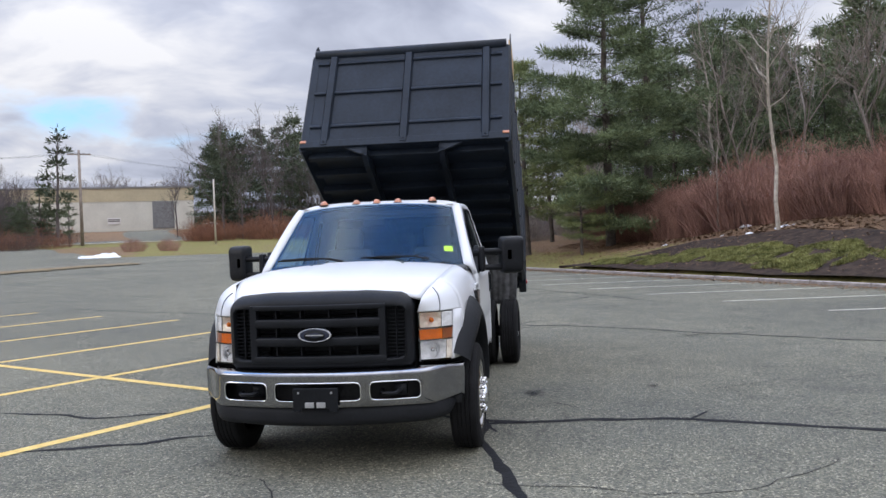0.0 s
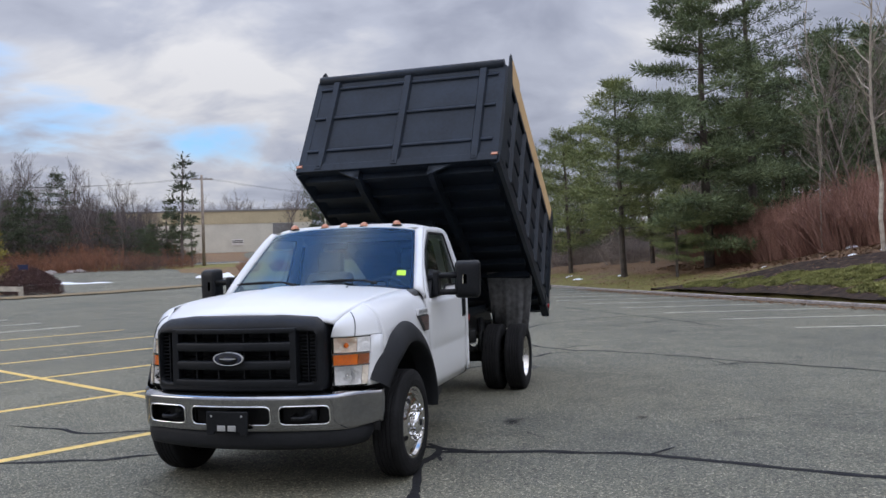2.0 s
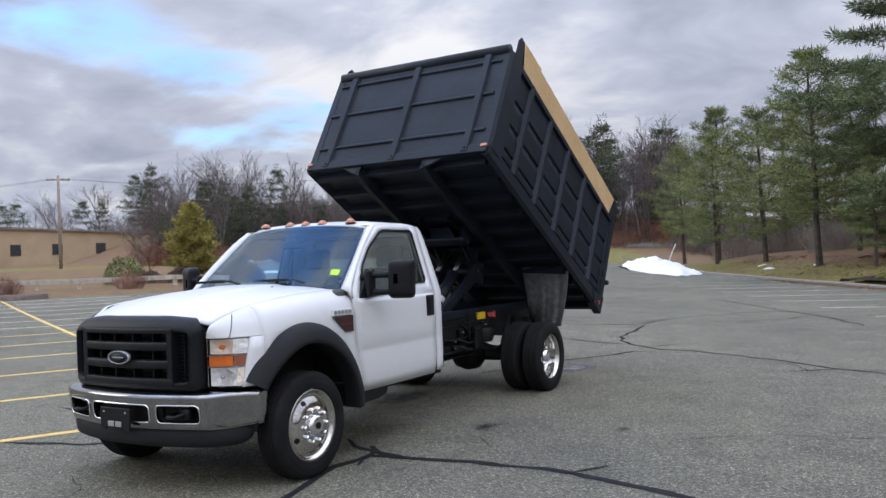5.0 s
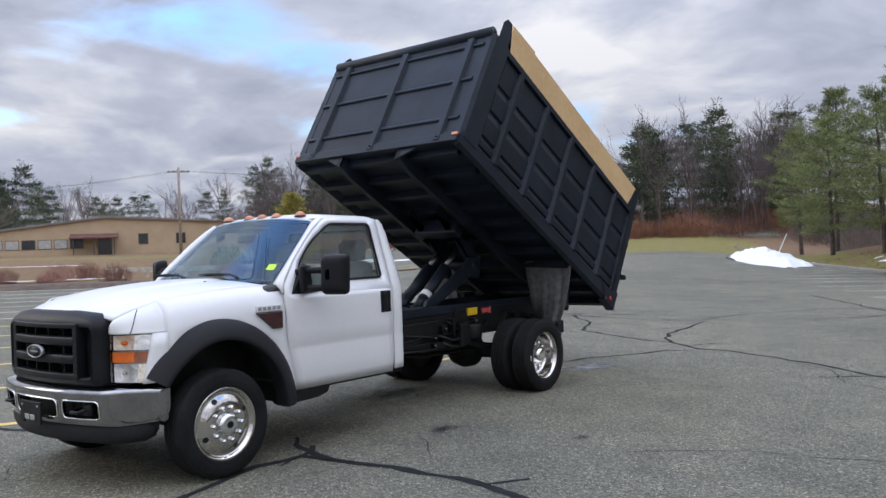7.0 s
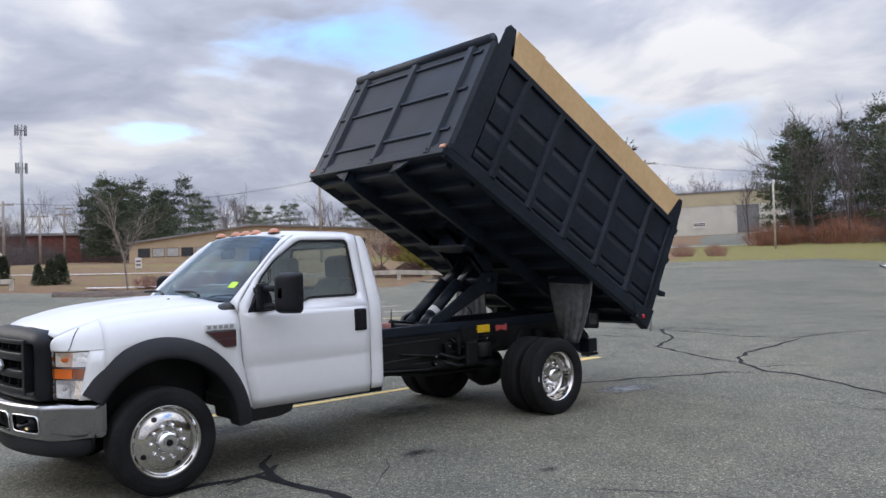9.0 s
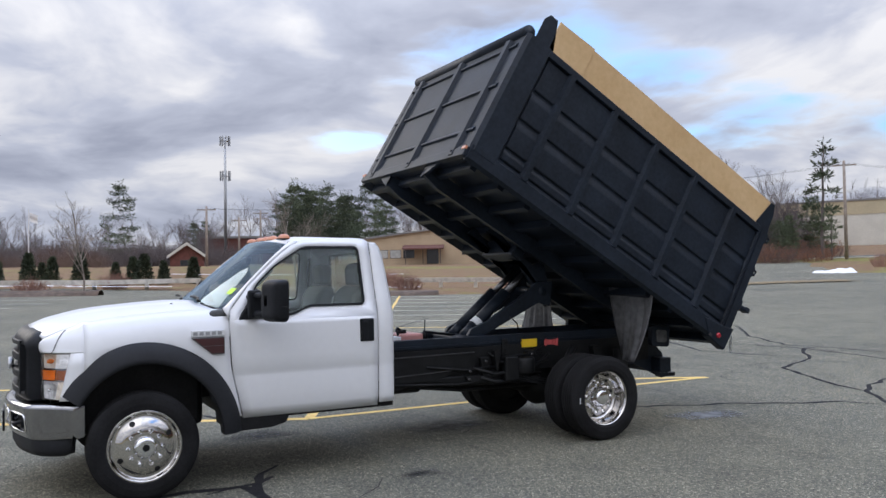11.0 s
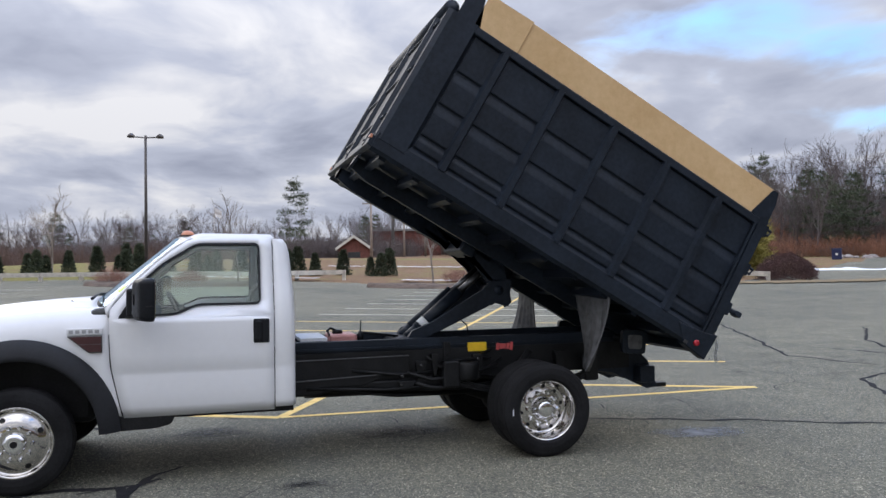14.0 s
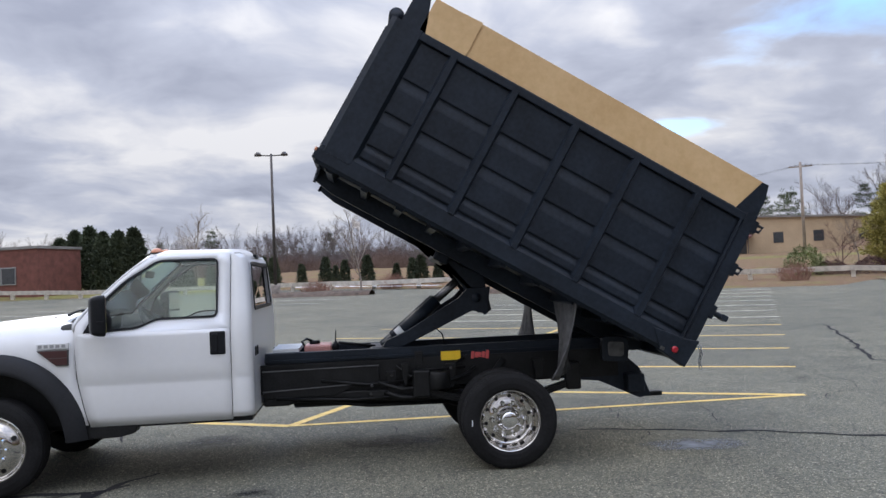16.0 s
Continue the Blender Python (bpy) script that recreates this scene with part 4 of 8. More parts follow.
    for k in range(60):
        x, y = bank(rnd.uniform(10.5, 34), rnd.uniform(-16, 48))
        set_at(bases[k % 4], x, y, rnd.uniform(0, 6), rnd.uniform(0.75, 1.15))
    # pale birches
    plant("birch_tree", [("trunk", slim_soup(11.0, 41, low=0.38, laterals=22, reach=0.17, thick=0.0075), M["pale_bark"])], standing(9.7, 24.7), "slim pale-barked birch with bare branches", "tree", "birches")
    plant("birch_tree", [("trunk", slim_soup(13.0, 43, low=0.35, laterals=12, reach=0.10, thick=0.0090), M["pale_bark"])], standing(9.9, 38.5), "tall pale trunk with few bare branches", "tree", "birches")
    plant("birch_tree", [("trunk", slim_soup(6.2, 44, low=0.3, laterals=14, reach=0.22, thick=0.0065), M["twig"])], standing(8.6, 29.6), "small slim grey tree with bare branches", "tree", "birches")
    # the red-twigged thicket
    bushes = [plant("red_shrub", [("stem", bush_soup(2.6, 3.2, 51 + k, 260), M["red_twig"])], standing(*bank(7.6 + 0.4 * k, 9.0 + 1.7 * k)), "dense leafless shrub with reddish twigs", "shrub", "red-twigged thicket") for k in range(3)]
    for k in range(30):
        s = 4.0 + 0.78 * k
        x, y = bank(7.3 + (k % 3) * 1.1 + rnd.uniform(-0.3, 0.3), s)
        set_at(bushes[k % 3], x, y, rnd.uniform(0, 6), rnd.uniform(0.95, 1.42) * (1.0 if s < 18 else 0.90))
    brush = plant("brush_shrub", [("stem", bush_soup(2.2, 3.2, 61, 200), M["twig"])], standing(*bank(9, 30)), "grey-brown leafless undergrowth at the wood's edge", "shrub", "undergrowth")
    for k in range(34):
        x, y = bank(rnd.uniform(6.5, 15), rnd.uniform(-8, 58))
        if 3 < along_kerb(x, y) < 29 and past_kerb(x, y) < 9.5:
            continue
        set_at(brush, x, y, rnd.uniform(0, 6), rnd.uniform(0.7, 1.3))
    # an evergreen rhododendron by the thicket
    plant("evergreen_shrub", [("foliage", shrub_ball(1.8, 2.8, 71, 900, 0.20), M["needle"])], standing(*bank(6.4, 3.2)), "rounded dark green evergreen shrub", "shrub")


make_bank_trees()


# mulch bed with low spreading junipers
def make_mulch():
    bm, rows = BM(), []
    for i in range(61):
        s = -22 + 40 * i / 60
        w = 4.5 * smooth(19.0, 11, s) + 0.45 * noise.noise((s * 0.4, 0, 0)) + 0.25 * noise.noise((s * 1.7, 3, 0))
        row = []
        for j in range(13):
            d = 0.25 + max(0.02, w - 0.25) * j / 12
            x, y = bank(d, s)
            row.append((x, y, ground_height(x, y) + 0.05 + 0.05 * noise.noise((x * 1.7, y * 1.7, 2)) * (0 < j < 12) - 0.10 * (j == 12)))
        rows.append(row)
    sheet(bm, rows)
    tagged(part("mulch_bed", bm, M["mulch"], smooth=True), "dark brown mulch bed on the bank above the kerb", "mulch bed", kind="structure")


make_mulch()
rnd = random.Random(17)
for k, (d, s, a, b) in enumerate(((1.75, 4.7, 1.9, 1.15), (1.95, 7.4, 1.7, 1.05), (1.85, 10.0, 1.7, 0.90), (1.35, 12.6, 1.8, 0.62), (1.05, 14.9, 1.2, 0.45), (2.3, 0.6, 1.9, 0.8), (1.6, -3.4, 2.1, 1.0), (1.5, -8.0, 2.0, 1.0))):
    soup = Soup()
    for _ in range(5200):
        r, t = math.sqrt(rnd.random()), rnd.uniform(0, 6.28)
        wob = 1 + 0.45 * noise.noise((math.cos(t) * 1.6, math.sin(t) * 1.6, k * 3.7))
        x, y = bank(d + b * r * wob * math.sin(t), s + a * r * wob * math.cos(t))
        hump = noise.noise((x * 1.3, y * 1.3, 4.0))
        if hump < -0.22 or past_kerb(x, y) < 0.25:
            continue
        z = ground_height(x, y) + 0.03 + 0.07 * (1 - r * r) * (0.6 + hump)
        soup.tuft(Vector((x, y, z)), Vector((KOUT.x * -0.5, KOUT.y * -0.5, 0.6)).normalized(), 0.085, 4, rnd, 0.34)
    ob = new("juniper_patch", raw_mesh("juniper_patch", soup.v, soup.f, M["moss"]))
    tagged(ob, "low spreading olive-green juniper on the mulch", "ground cover", "junipers on the mulch bed")


def leaf_litter():
    """Fallen leaves on the bank, in the gutter and over the mulch."""
    rnd = random.Random(61)
    soup = Soup()

    def leaf(x, y, z, size):
        a, t = rnd.uniform(0, 6.28), rnd.uniform(-0.5, 0.5)
        u = Vector((math.cos(a), math.sin(a), t * 0.5)) * size
        v = Vector((-math.sin(a), math.cos(a), rnd.uniform(-0.4, 0.4))) * size * 0.6
        p, n = Vector((x, y, z + 0.012)), len(soup.v)
        soup.v += [tuple(p - u), tuple(p - v), tuple(p + u), tuple(p + v)]
        soup.f.append((n, n + 1, n + 2, n + 3))

    for _ in range(9000):
        s, d = rnd.uniform(-10, 26), 4.2 + abs(rnd.gauss(0, 1.5))
        x, y = bank(d, s)
        leaf(x, y, ground_height(x, y), rnd.uniform(0.05, 0.10))
    for _ in range(2600):
        s = rnd.uniform(13, 40)
        x, y = bank(rnd.uniform(0.3, 5.0), s)
        leaf(x, y, ground_height(x, y), rnd.uniform(0.04, 0.08))
    for _ in range(1500):
        s = rnd.uniform(-6, 24)
        x, y = bank(rnd.uniform(0.5, 4.5), s)
        leaf(x, y, ground_height(x, y) + 0.07, rnd.uniform(0.03, 0.07))
    for _ in range(5200):
        s = rnd.uniform(-4, 24)
        x, y = bank(-abs(rnd.gauss(0, 0.40)) - 0.03, s)
        leaf(x, y, lot_height(x, y), rnd.uniform(0.02, 0.05))
    ob = new("leaf_litter", raw_mesh("leaf_litter", soup.v, soup.f, M["litter"]))
    tagged(ob, "fallen brown leaves on the bank and in the gutter", "leaves", kind="stuff")


leaf_litter()


# snow left from ploughing
def snow_heap(x, y, along, a, b, h, seed, label, name="snow_ridge"):
    bm, rows = BM(), []
    n = 44
    dx, dy = math.cos(along), math.sin(along)
    for i in range(n + 1):
        row = []
        for j in range(n + 1):
            u, v = -1 + 2 * i / n, -1 + 2 * j / n
            px, py = x + dx * u * a - dy * v * b, y + dy * u * a + dx * v * b
            k = noise.noise((u * 2.3 + seed, v * 2.3, seed))
            hump = max(0.0, 1 - (u * u + v * v) ** 0.9 * (1 + 0.45 * k))
            z = max(lot_height(px, py), ground_height(px, py))
            row.append((px, py, z - 0.06 + h * hump ** 0.8 * (0.75 + 0.5 * noise.noise((px * 0.9, py * 0.9, seed))) + 0.16 * min(1, 2 * hump) * h * noise.noise((px * 2.2, py * 2.2, 1)) + 0.10 * h * min(1, 3 * hump) * noise.noise((px * 6, py * 6, 5))))
        rows.append(row)
    sheet(bm, rows)
    tagged(part(name, bm, M["snow"], smooth=True), label, "snow", "leftover snow")


snow_heap(-11.7, 52.3, math.atan2(KDIR.y, KDIR.x), 10.0, 2.0, 0.95, 1.0, "long heap of old ploughed snow at the lot's edge")
x, y = -11.2, 52.6
stake = thing("marker_stake", Matrix.Translation((x, y, ground_height(x, y) - 0.1)) @ pose(0, 0, 0, 8, 26, 0), "white plough marker stake leaning over the snow", "stake")
bm = BM()
tube(bm, [(0, 0, 0), (0, 0, 2.2)], [0.045, 0.035], 8)
part("shaft", bm, M["white_sign"], stake, smooth=True)
snow_heap(-34.9, 56.2, 0.4, 1.7, 0.9, 0.5, 2.0, "small melting heap of old snow")
snow_heap(-42.0, 45.5, 0.9, 4.8, 0.5, 0.25, 3.0, "thin ridge of old snow by the roadside")
for k, (d, s) in enumerate(((4.6, 12.3), (4.4, 10.6), (4.9, 9.4), (3.3, 6.5), (4.2, 15.6), (1.5, 30.0), (2.2, 33.0), (2.8, 27.0))):
    x, y = bank(d, s)
    snow_heap(x, y, 1.0 + k, 0.42, 0.16, 0.12, 4.0 + k, "small scrap of old snow on the bank", "snow_scrap")
x, y = bank(6.6, 13.4)
snow_heap(x, y, 1.9, 0.65, 0.25, 0.35, 20.0, "scrap of snow caught in the shrubs", "snow_scrap")
for k, (x0, y0, x1, y1) in enumerate(((-40.5, 12.5, -37.6, 21.5), (-62.0, 11.0, -58.0, 30.0), (-48.0, -1.5, -44.0, 8.0))):
    ribbon("snow_strip", [(x0, y0), ((x0 + x1) / 2 + 0.6, (y0 + y1) / 2), (x1, y1)], 0.55, M["snow"], "narrow strip of old snow along the verge", "snow", lift=0.22, wob=0.25, group="leftover snow")


# ---- the dump truck: local x to its left side, y towards its tail ----
truck = thing("dump_truck", pose(0.03, 0, 0), "white dump truck, raised black dump body with tan plywood sideboards", "dump truck")
CAB_SLOPE, CAB_X, BELT = 0.30, 0.955, 1.28


def side_x(z):
    """How far out the cab's side lies at a height."""
    if z > BELT:
        return CAB_X - CAB_SLOPE * (z - BELT) - 0.12 * max(0, z - 1.86)
    return CAB_X - 0.10 * max(0, 0.62 - z)


def mirrored(name, build, mat, parent, label="", smooth=False, bevel=0.0):
    """Builds a part on both sides of the truck."""
    made = []
    for s in (1, -1):
        bm = BM()
        build(bm, s)
        bmesh.ops.recalc_face_normals(bm, faces=bm.faces[:])
        made.append(part(name, bm, mat, parent, label, smooth, bevel))
    return made


def hood_z(y):
    return lerp_table([(-0.90, 1.235), (-0.84, 1.265), (-0.7, 1.312), (-0.5, 1.346), (-0.2, 1.383), (0.1, 1.408), (0.35, 1.42), (0.7, 1.42)], y)


def nose_taper(y):
    return lerp_table([(-0.9, 0.86), (-0.72, 0.90), (-0.55, 0.945), (-0.35, 0.985), (-0.1, 1.0), (2, 1.0)], y)


def squeeze(y):
    """Draws the nose ahead of the wheels back to its true length."""
    return y if y > -0.35 else -0.35 + (y + 0.35) * 0.79


# hood with a raised middle
def make_hood():
    bm = BM()
    rows = []
    for i in range(27):
        y = -0.84 + 1.34 * i / 26
        row = []
        for j in range(41):
            u = -1 + 2 * j / 40
            x = u * 0.775 * nose_taper(y)
            crown = 0.012 * smooth(0.42, 0.36, abs(u)) * smooth(-0.8, -0.3, y)
            front = -0.06 * abs(u) ** 2 * (1 - smooth(-0.84, -0.2, y))
            yy = y + 0.10 * abs(u) ** 2.5 * (1 - smooth(-0.84, 0.1, y)) - 0.05 * abs(u) ** 2 * smooth(0.1, 0.5, y) + 0.10 * abs(u) ** 3 * smooth(0.2, 0.5, y)
            row.append((x, squeeze(yy), hood_z(y) - 0.045 * abs(u) ** 3 + crown + front * 0.4))
        rows.append(row)
    sheet(bm, rows)
    bmesh.ops.recalc_face_normals(bm, faces=bm.faces[:])
    ob = part("hood", bm, M["white_paint"], truck, smooth=True)
    mod = ob.modifiers.new("gauge", "SOLIDIFY")
    mod.thickness = 0.02
    for s in (1, -1):
        b = BM()
        lathe(b, [(0.0, 0.012), (0.012, 0.010), (0.014, 0.001)], 12, "z")
        part("washer_nozzle", b, M["black_plastic"], ob, at=pose(s * 0.38, 0.30, hood_z(0.30) - 0.012))


make_hood()


def door_front(z):
    return lerp_table([(0.4, 0.75), (0.5, 0.75), (0.6, 0.725), (0.92, 0.655), (1.3, 0.640), (3.0, 0.640)], z)


def build_fender(bm, s):
    ys = [-0.40, -0.35, -0.3, -0.2, -0.1, 0, 0.1, 0.2, 0.3, 0.4, 0.5, 0.57, 0.635]
    rows = []
    for y in ys:
        zc, k = hood_z(y) - 0.045, nose_taper(y)
        pts = [(0.782, zc), (0.83, zc - 0.018), (0.875, zc - 0.05), (0.912, zc - 0.095), (0.935, zc - 0.15), (0.948, min(zc - 0.2, 1.16)), (0.953, 1.10), (0.954, 1.02), (0.955, 0.94), (0.955, 0.86), (0.955, 0.76), (0.952, 0.66), (0.945, 0.54)]
        back = 0.10 * smooth(0.2, 0.5, y)
        rows.append([(s * x * k, y + (back * (1 - i / 5) if i < 5 else 0) + max(0, (y - 0.5) / 0.135) * (door_front(z) - 0.644 if i >= 5 else 0), z) for i, (x, z) in enumerate(pts)])
    sheet(bm, rows)
    gone = []
    for f in bm.faces:
        c = f.calc_center_median()
        if math.hypot(c.y * (1.04 if c.y > 0 else 1.19), c.z - 0.41) < 0.68 or (c.z < 0.76 and c.y < 0.4) or (c.y < -0.47 and c.z < 1.10):
            gone.append(f)
    bmesh.ops.delete(bm, geom=gone, context="FACES")


for ob in mirrored("fender", build_fender, M["white_paint"], truck, smooth=True):
    mod = ob.modifiers.new("gauge", "SOLIDIFY")
    mod.thickness, mod.offset = 0.012, -1


def lamp_edge(u, z, d=0.0):
    """The front face of a headlamp: u runs from its inner to its outer edge."""
    x = 0.652 + 0.228 * u - 0.03 * (1.09 - z) * u
    return Vector((x, -0.672 + 0.03 * u + (0.08 + 0.22 * (z - 0.755)) * u ** 2.2 + d, z))


def hood_edge(y0):
    """The hood's side edge, as a point, for a station along it."""
    yy = y0 + 0.10 * (1 - smooth(-0.84, 0.1, y0)) + 0.05 * smooth(0.1, 0.5, y0)
    return Vector((0.775 * nose_taper(y0), squeeze(yy), hood_z(y0) - 0.045 - 0.024 * (1 - smooth(-0.84, -0.2, y0))))


def nose_rows(s):
    """The fender's front above and beside the headlamp, blended between the hood, the lamp and the wheel side."""
    k = nose_taper(-0.40)
    zc = hood_z(-0.40) - 0.045
    col = [Vector((x * k, -0.40, z)) for x, z in ((0.782, zc), (0.83, zc - 0.018), (0.875, zc - 0.05), (0.912, zc - 0.095), (0.935, zc - 0.15), (0.948, min(zc - 0.2, 1.16)), (0.953, 1.10))]

    def along(pts, t):
        f = t * (len(pts) - 1)
        i = min(len(pts) - 2, int(f))
        return pts[i].lerp(pts[i + 1], f - i)

    low = [lamp_edge(u / 8, 1.097, -0.006) for u in range(9)] + [lamp_edge(1, 1.097, 0).lerp(col[-1], t) for t in (0.5, 1.0)]
    top = [hood_edge(-0.84 + 0.40 * i / 8) + Vector((0.004, 0, -0.002)) for i in range(9)]
    top = [p.lerp(col[0], (i / 8) ** 3) for i, p in enumerate(top)]
    n = 12
    rows = []
    for i in range(n + 1):
        w = i / n
        a, b = along(top, w), along(low, w)
        row = []
        for j in range(n + 1):
            v = j / n
            ruled = a.lerp(b, v)
            left = top[0].lerp(low[0], v)
            right = along(col, v)
            corner = (top[0].lerp(low[0], v)).lerp(top[-1].lerp(low[-1], v), w)
            p = ruled + left.lerp(right, w) - corner
            p += Vector((0.010, -0.018, 0.010)) * math.sin(math.pi * v) * (1 - w) ** 0.7
            row.append((s * p.x, p.y, p.z))
        rows.append(row)
    return rows, k


def build_nose(bm, s):
    rows, k = nose_rows(s)
    sheet(bm, rows)
    sheet(bm, [[(s * p.x, p.y, p.z) for p in (lamp_edge(1, z, 0.0).lerp(Vector((0.955 * k, -0.40, z)), t) for t in (0, 0.33, 0.66, 1.0))] for z in (1.097, 1.0, 0.9, 0.8, 0.755)])
    bmesh.ops.remove_doubles(bm, verts=bm.verts[:], dist=0.001)


for ob in mirrored("fender_nose", build_nose, M["white_paint"], truck, smooth=True):
    mod = ob.modifiers.new("gauge", "SOLIDIFY")
    mod.thickness, mod.offset = 0.01, -1


def build_seam(bm, s):
    """The dark shut line that runs from the lamp's top up to the hood's edge."""
    line = [Vector(p) + Vector((s * 0.002, -0.003, 0.001)) for p in nose_rows(s)[0][6][:0:-1]]
    tube(bm, line, 0.0028, 5)


mirrored("hood_seam", build_seam, M["grey_plastic"], truck, "dark shut line between hood and fender")


def build_flare(bm, s):
    prof = [(0.755, 0.950), (0.748, 0.964), (0.722, 0.990), (0.685, 1.014), (0.635, 1.034), (0.605, 1.038), (0.598, 1.030), (0.60, 0.98), (0.605, 0.88)]
    rows = []
    for i in range(49):
        a = radians(-22 + 222 * i / 48)
        row = []
        for r, x in prof:
            grow = 1.0 + 0.04 * max(0, -math.cos(a)) ** 2
            squash = 0.985 if math.sin(a) > 0 else 1.0
            y, z = r * math.cos(a) * (0.96 if math.cos(a) > 0 else 0.84), 0.41 + r * math.sin(a) * squash
            out = x - 0.03 * smooth(0.2, -0.3, math.sin(a))
            out -= 0.085 * smooth(-0.20, -0.60, y)
            row.append((s * out, y, z))
        if row[2][2] > (0.74 if row[2][1] < 0 else 0.42):
            rows.append(row)
    sheet(bm, rows)


mirrored("wheel_arch_flare", build_flare, M["grey_plastic"], truck, "dark grey plastic wheel-arch flare", smooth=True)


def build_well(bm, s):
    rows = []
    for i in range(25):
        a = radians(2 + 176 * i / 24)
        rows.append([(s * x, 0.635 * math.cos(a) * (1.0 if a < math.pi / 2 else 0.76), 0.41 + 0.635 * math.sin(a)) for x in (0.92, 0.70, 0.48)])
    sheet(bm, rows)


mirrored("wheel_well", build_well, M["chassis"], truck)


# doors with framed windows
def ring_face(bm, outer, inner, put):
    """Fills between an outline and a hole."""
    edges = []
    for loop in (outer, inner):
        vs = [bm.verts.new(put(*p)) for p in loop]
        edges += [bm.edges.new((vs[i], vs[(i + 1) % len(vs)])) for i in range(len(vs))]
    bmesh.ops.triangle_fill(bm, use_beauty=True, edges=edges)


def inset(loop, d):
    """Moves a closed outline inwards by d."""
    n = len(loop)
    area = sum(loop[i][0] * loop[(i + 1) % n][1] - loop[(i + 1) % n][0] * loop[i][1] for i in range(n))
    sg = 1 if area > 0 else -1
    out = []
    for i in range(n):
        p, q, r = Vector(loop[i - 1]), Vector(loop[i]), Vector(loop[(i + 1) % n])
        a, b = (q - p).normalized(), (r - q).normalized()
        na, nb = Vector((-a.y, a.x)) * sg, Vector((-b.y, b.x)) * sg
        m = (na + nb).normalized()
        out.append(tuple(q + m * d / max(0.4, m.dot(na))))
    return out


def rounded(loop, radius, seg=4):
    """Rounds the corners of a closed outline."""
    n, out = len(loop), []
    for i in range(n):
        p, q, r = Vector(loop[i - 1]), Vector(loop[i]), Vector(loop[(i + 1) % n])
        k = min(radius, (p - q).length * 0.45, (r - q).length * 0.45)
        a, b = q + (p - q).normalized() * k, q + (r - q).normalized() * k
        for t in (j / seg for j in range(seg + 1)):
            out.append(tuple((1 - t) ** 2 * a + 2 * t * (1 - t) * q + t * t * b))
    return out


WINDOW = rounded([(0.735, 1.285), (1.14, 1.305), (1.29, 1.372), (1.785, 1.372), (1.785, 1.868), (1.285, 1.868), (1.02, 1.705), (0.86, 1.555)], 0.05)
FRAME = [(0.640, 1.28), (0.648, 1.36), (0.80, 1.545), (0.98, 1.715), (1.10, 1.815), (1.20, 1.885), (1.28, 1.915), (1.5, 1.925), (1.66, 1.925), (1.80, 1.922), (1.88, 1.91), (1.886, 1.8), (1.886, 1.7), (1.886, 1.6), (1.886, 1.5), (1.886, 1.4), (1.886, 1.28)]


def build_door(bm, s):
    ring_face(bm, FRAME, WINDOW, lambda y, z: (s * side_x(z), y, z))
    rows = []
    for z, dx in ((1.28, 0), (1.24, 0.004), (1.12, 0.007), (1.0, 0.005), (0.885, 0.002), (0.865, -0.006), (0.845, -0.004), (0.7, -0.002), (0.6, -0.006), (0.52, -0.02)):
        y0 = lerp_table([(0.5, 0.75), (0.6, 0.725), (0.92, 0.655), (1.3, 0.640)], z)
        rows.append([(s * (side_x(z) + dx + 0.006 * math.sin(math.pi * i / 14)), y0 + (1.886 - y0) * i / 14, z) for i in range(15)])
    sheet(bm, rows)
    bmesh.ops.remove_doubles(bm, verts=bm.verts[:], dist=0.004)


doors = mirrored("cab_door", build_door, M["white_paint"], truck, "white cab door with a framed window", smooth=False)
for ob, s in zip(doors, (1, -1)):
    mod = ob.modifiers.new("gauge", "SOLIDIFY")
    mod.thickness, mod.offset = 0.035, -1
    ob.data.shade_smooth()
    bm = BM()
    ring_face(bm, WINDOW, inset(WINDOW, 0.015), lambda y, z: (s * (side_x(z) - 0.006), y, z))
    part("window_seal", bm, M["black_plastic"], ob).modifiers.new("gauge", "SOLIDIFY").thickness = 0.014
    bm = BM()
    bm.faces.new([bm.verts.new((s * (side_x(z) - 0.014), y, z)) for y, z in inset(WINDOW, 0.012)])
    g = part("side_window", bm, M["glass"], ob, "green-tinted side window glass")
    g.visible_shadow = False
    bm = BM()
    box(bm, s * 0.948, s * 0.973, 1.722, 1.85, 1.065, 1.258)
    part("handle_recess", bm, M["black_plastic"], ob, bevel=0.012)
    bm = BM()
    box(bm, s * 0.968, s * 0.988, 1.738, 1.790, 1.085, 1.240)
    part("door_handle", bm, M["black_plastic"], ob, "black door handle", bevel=0.008)
    bm = BM()
    prism(bm, [(0.70, 1.285), (0.93, 1.29), (0.93, 1.40), (0.86, 1.535)], "x", s * 0.905, s * 0.955)
    part("mirror_base", bm, M["black_plastic"], ob, bevel=0.01)


# the cab's shell: sills, corners, back, roof, pillars
def build_corner(bm, s):
    rows = []
    for z in (1.905, 1.86, 1.78, 1.6, 1.45, 1.28, 1.1, 0.885, 0.865, 0.845, 0.7, 0.6, 0.545):
        x = side_x(z) + (-0.004 if z == 0.865 else 0)
        lean = 0.035 * smooth(1.3, 1.95, z) + 0.05 * smooth(1.82, 1.93, z)
        rows.append([(s * x, 1.893, z), (s * x, 1.97 - lean, z), (s * (x - 0.008), 2.015 - lean, z), (s * (x - 0.03), 2.045 - lean, z), (s * (x - 0.075), 2.06 - lean, z), (s * (x - 0.14), 2.062 - lean, z)])
    sheet(bm, rows)


for ob in mirrored("cab_corner", build_corner, M["white_paint"], truck, smooth=True):
    ob.modifiers.new("gauge", "SOLIDIFY").thickness = 0.006


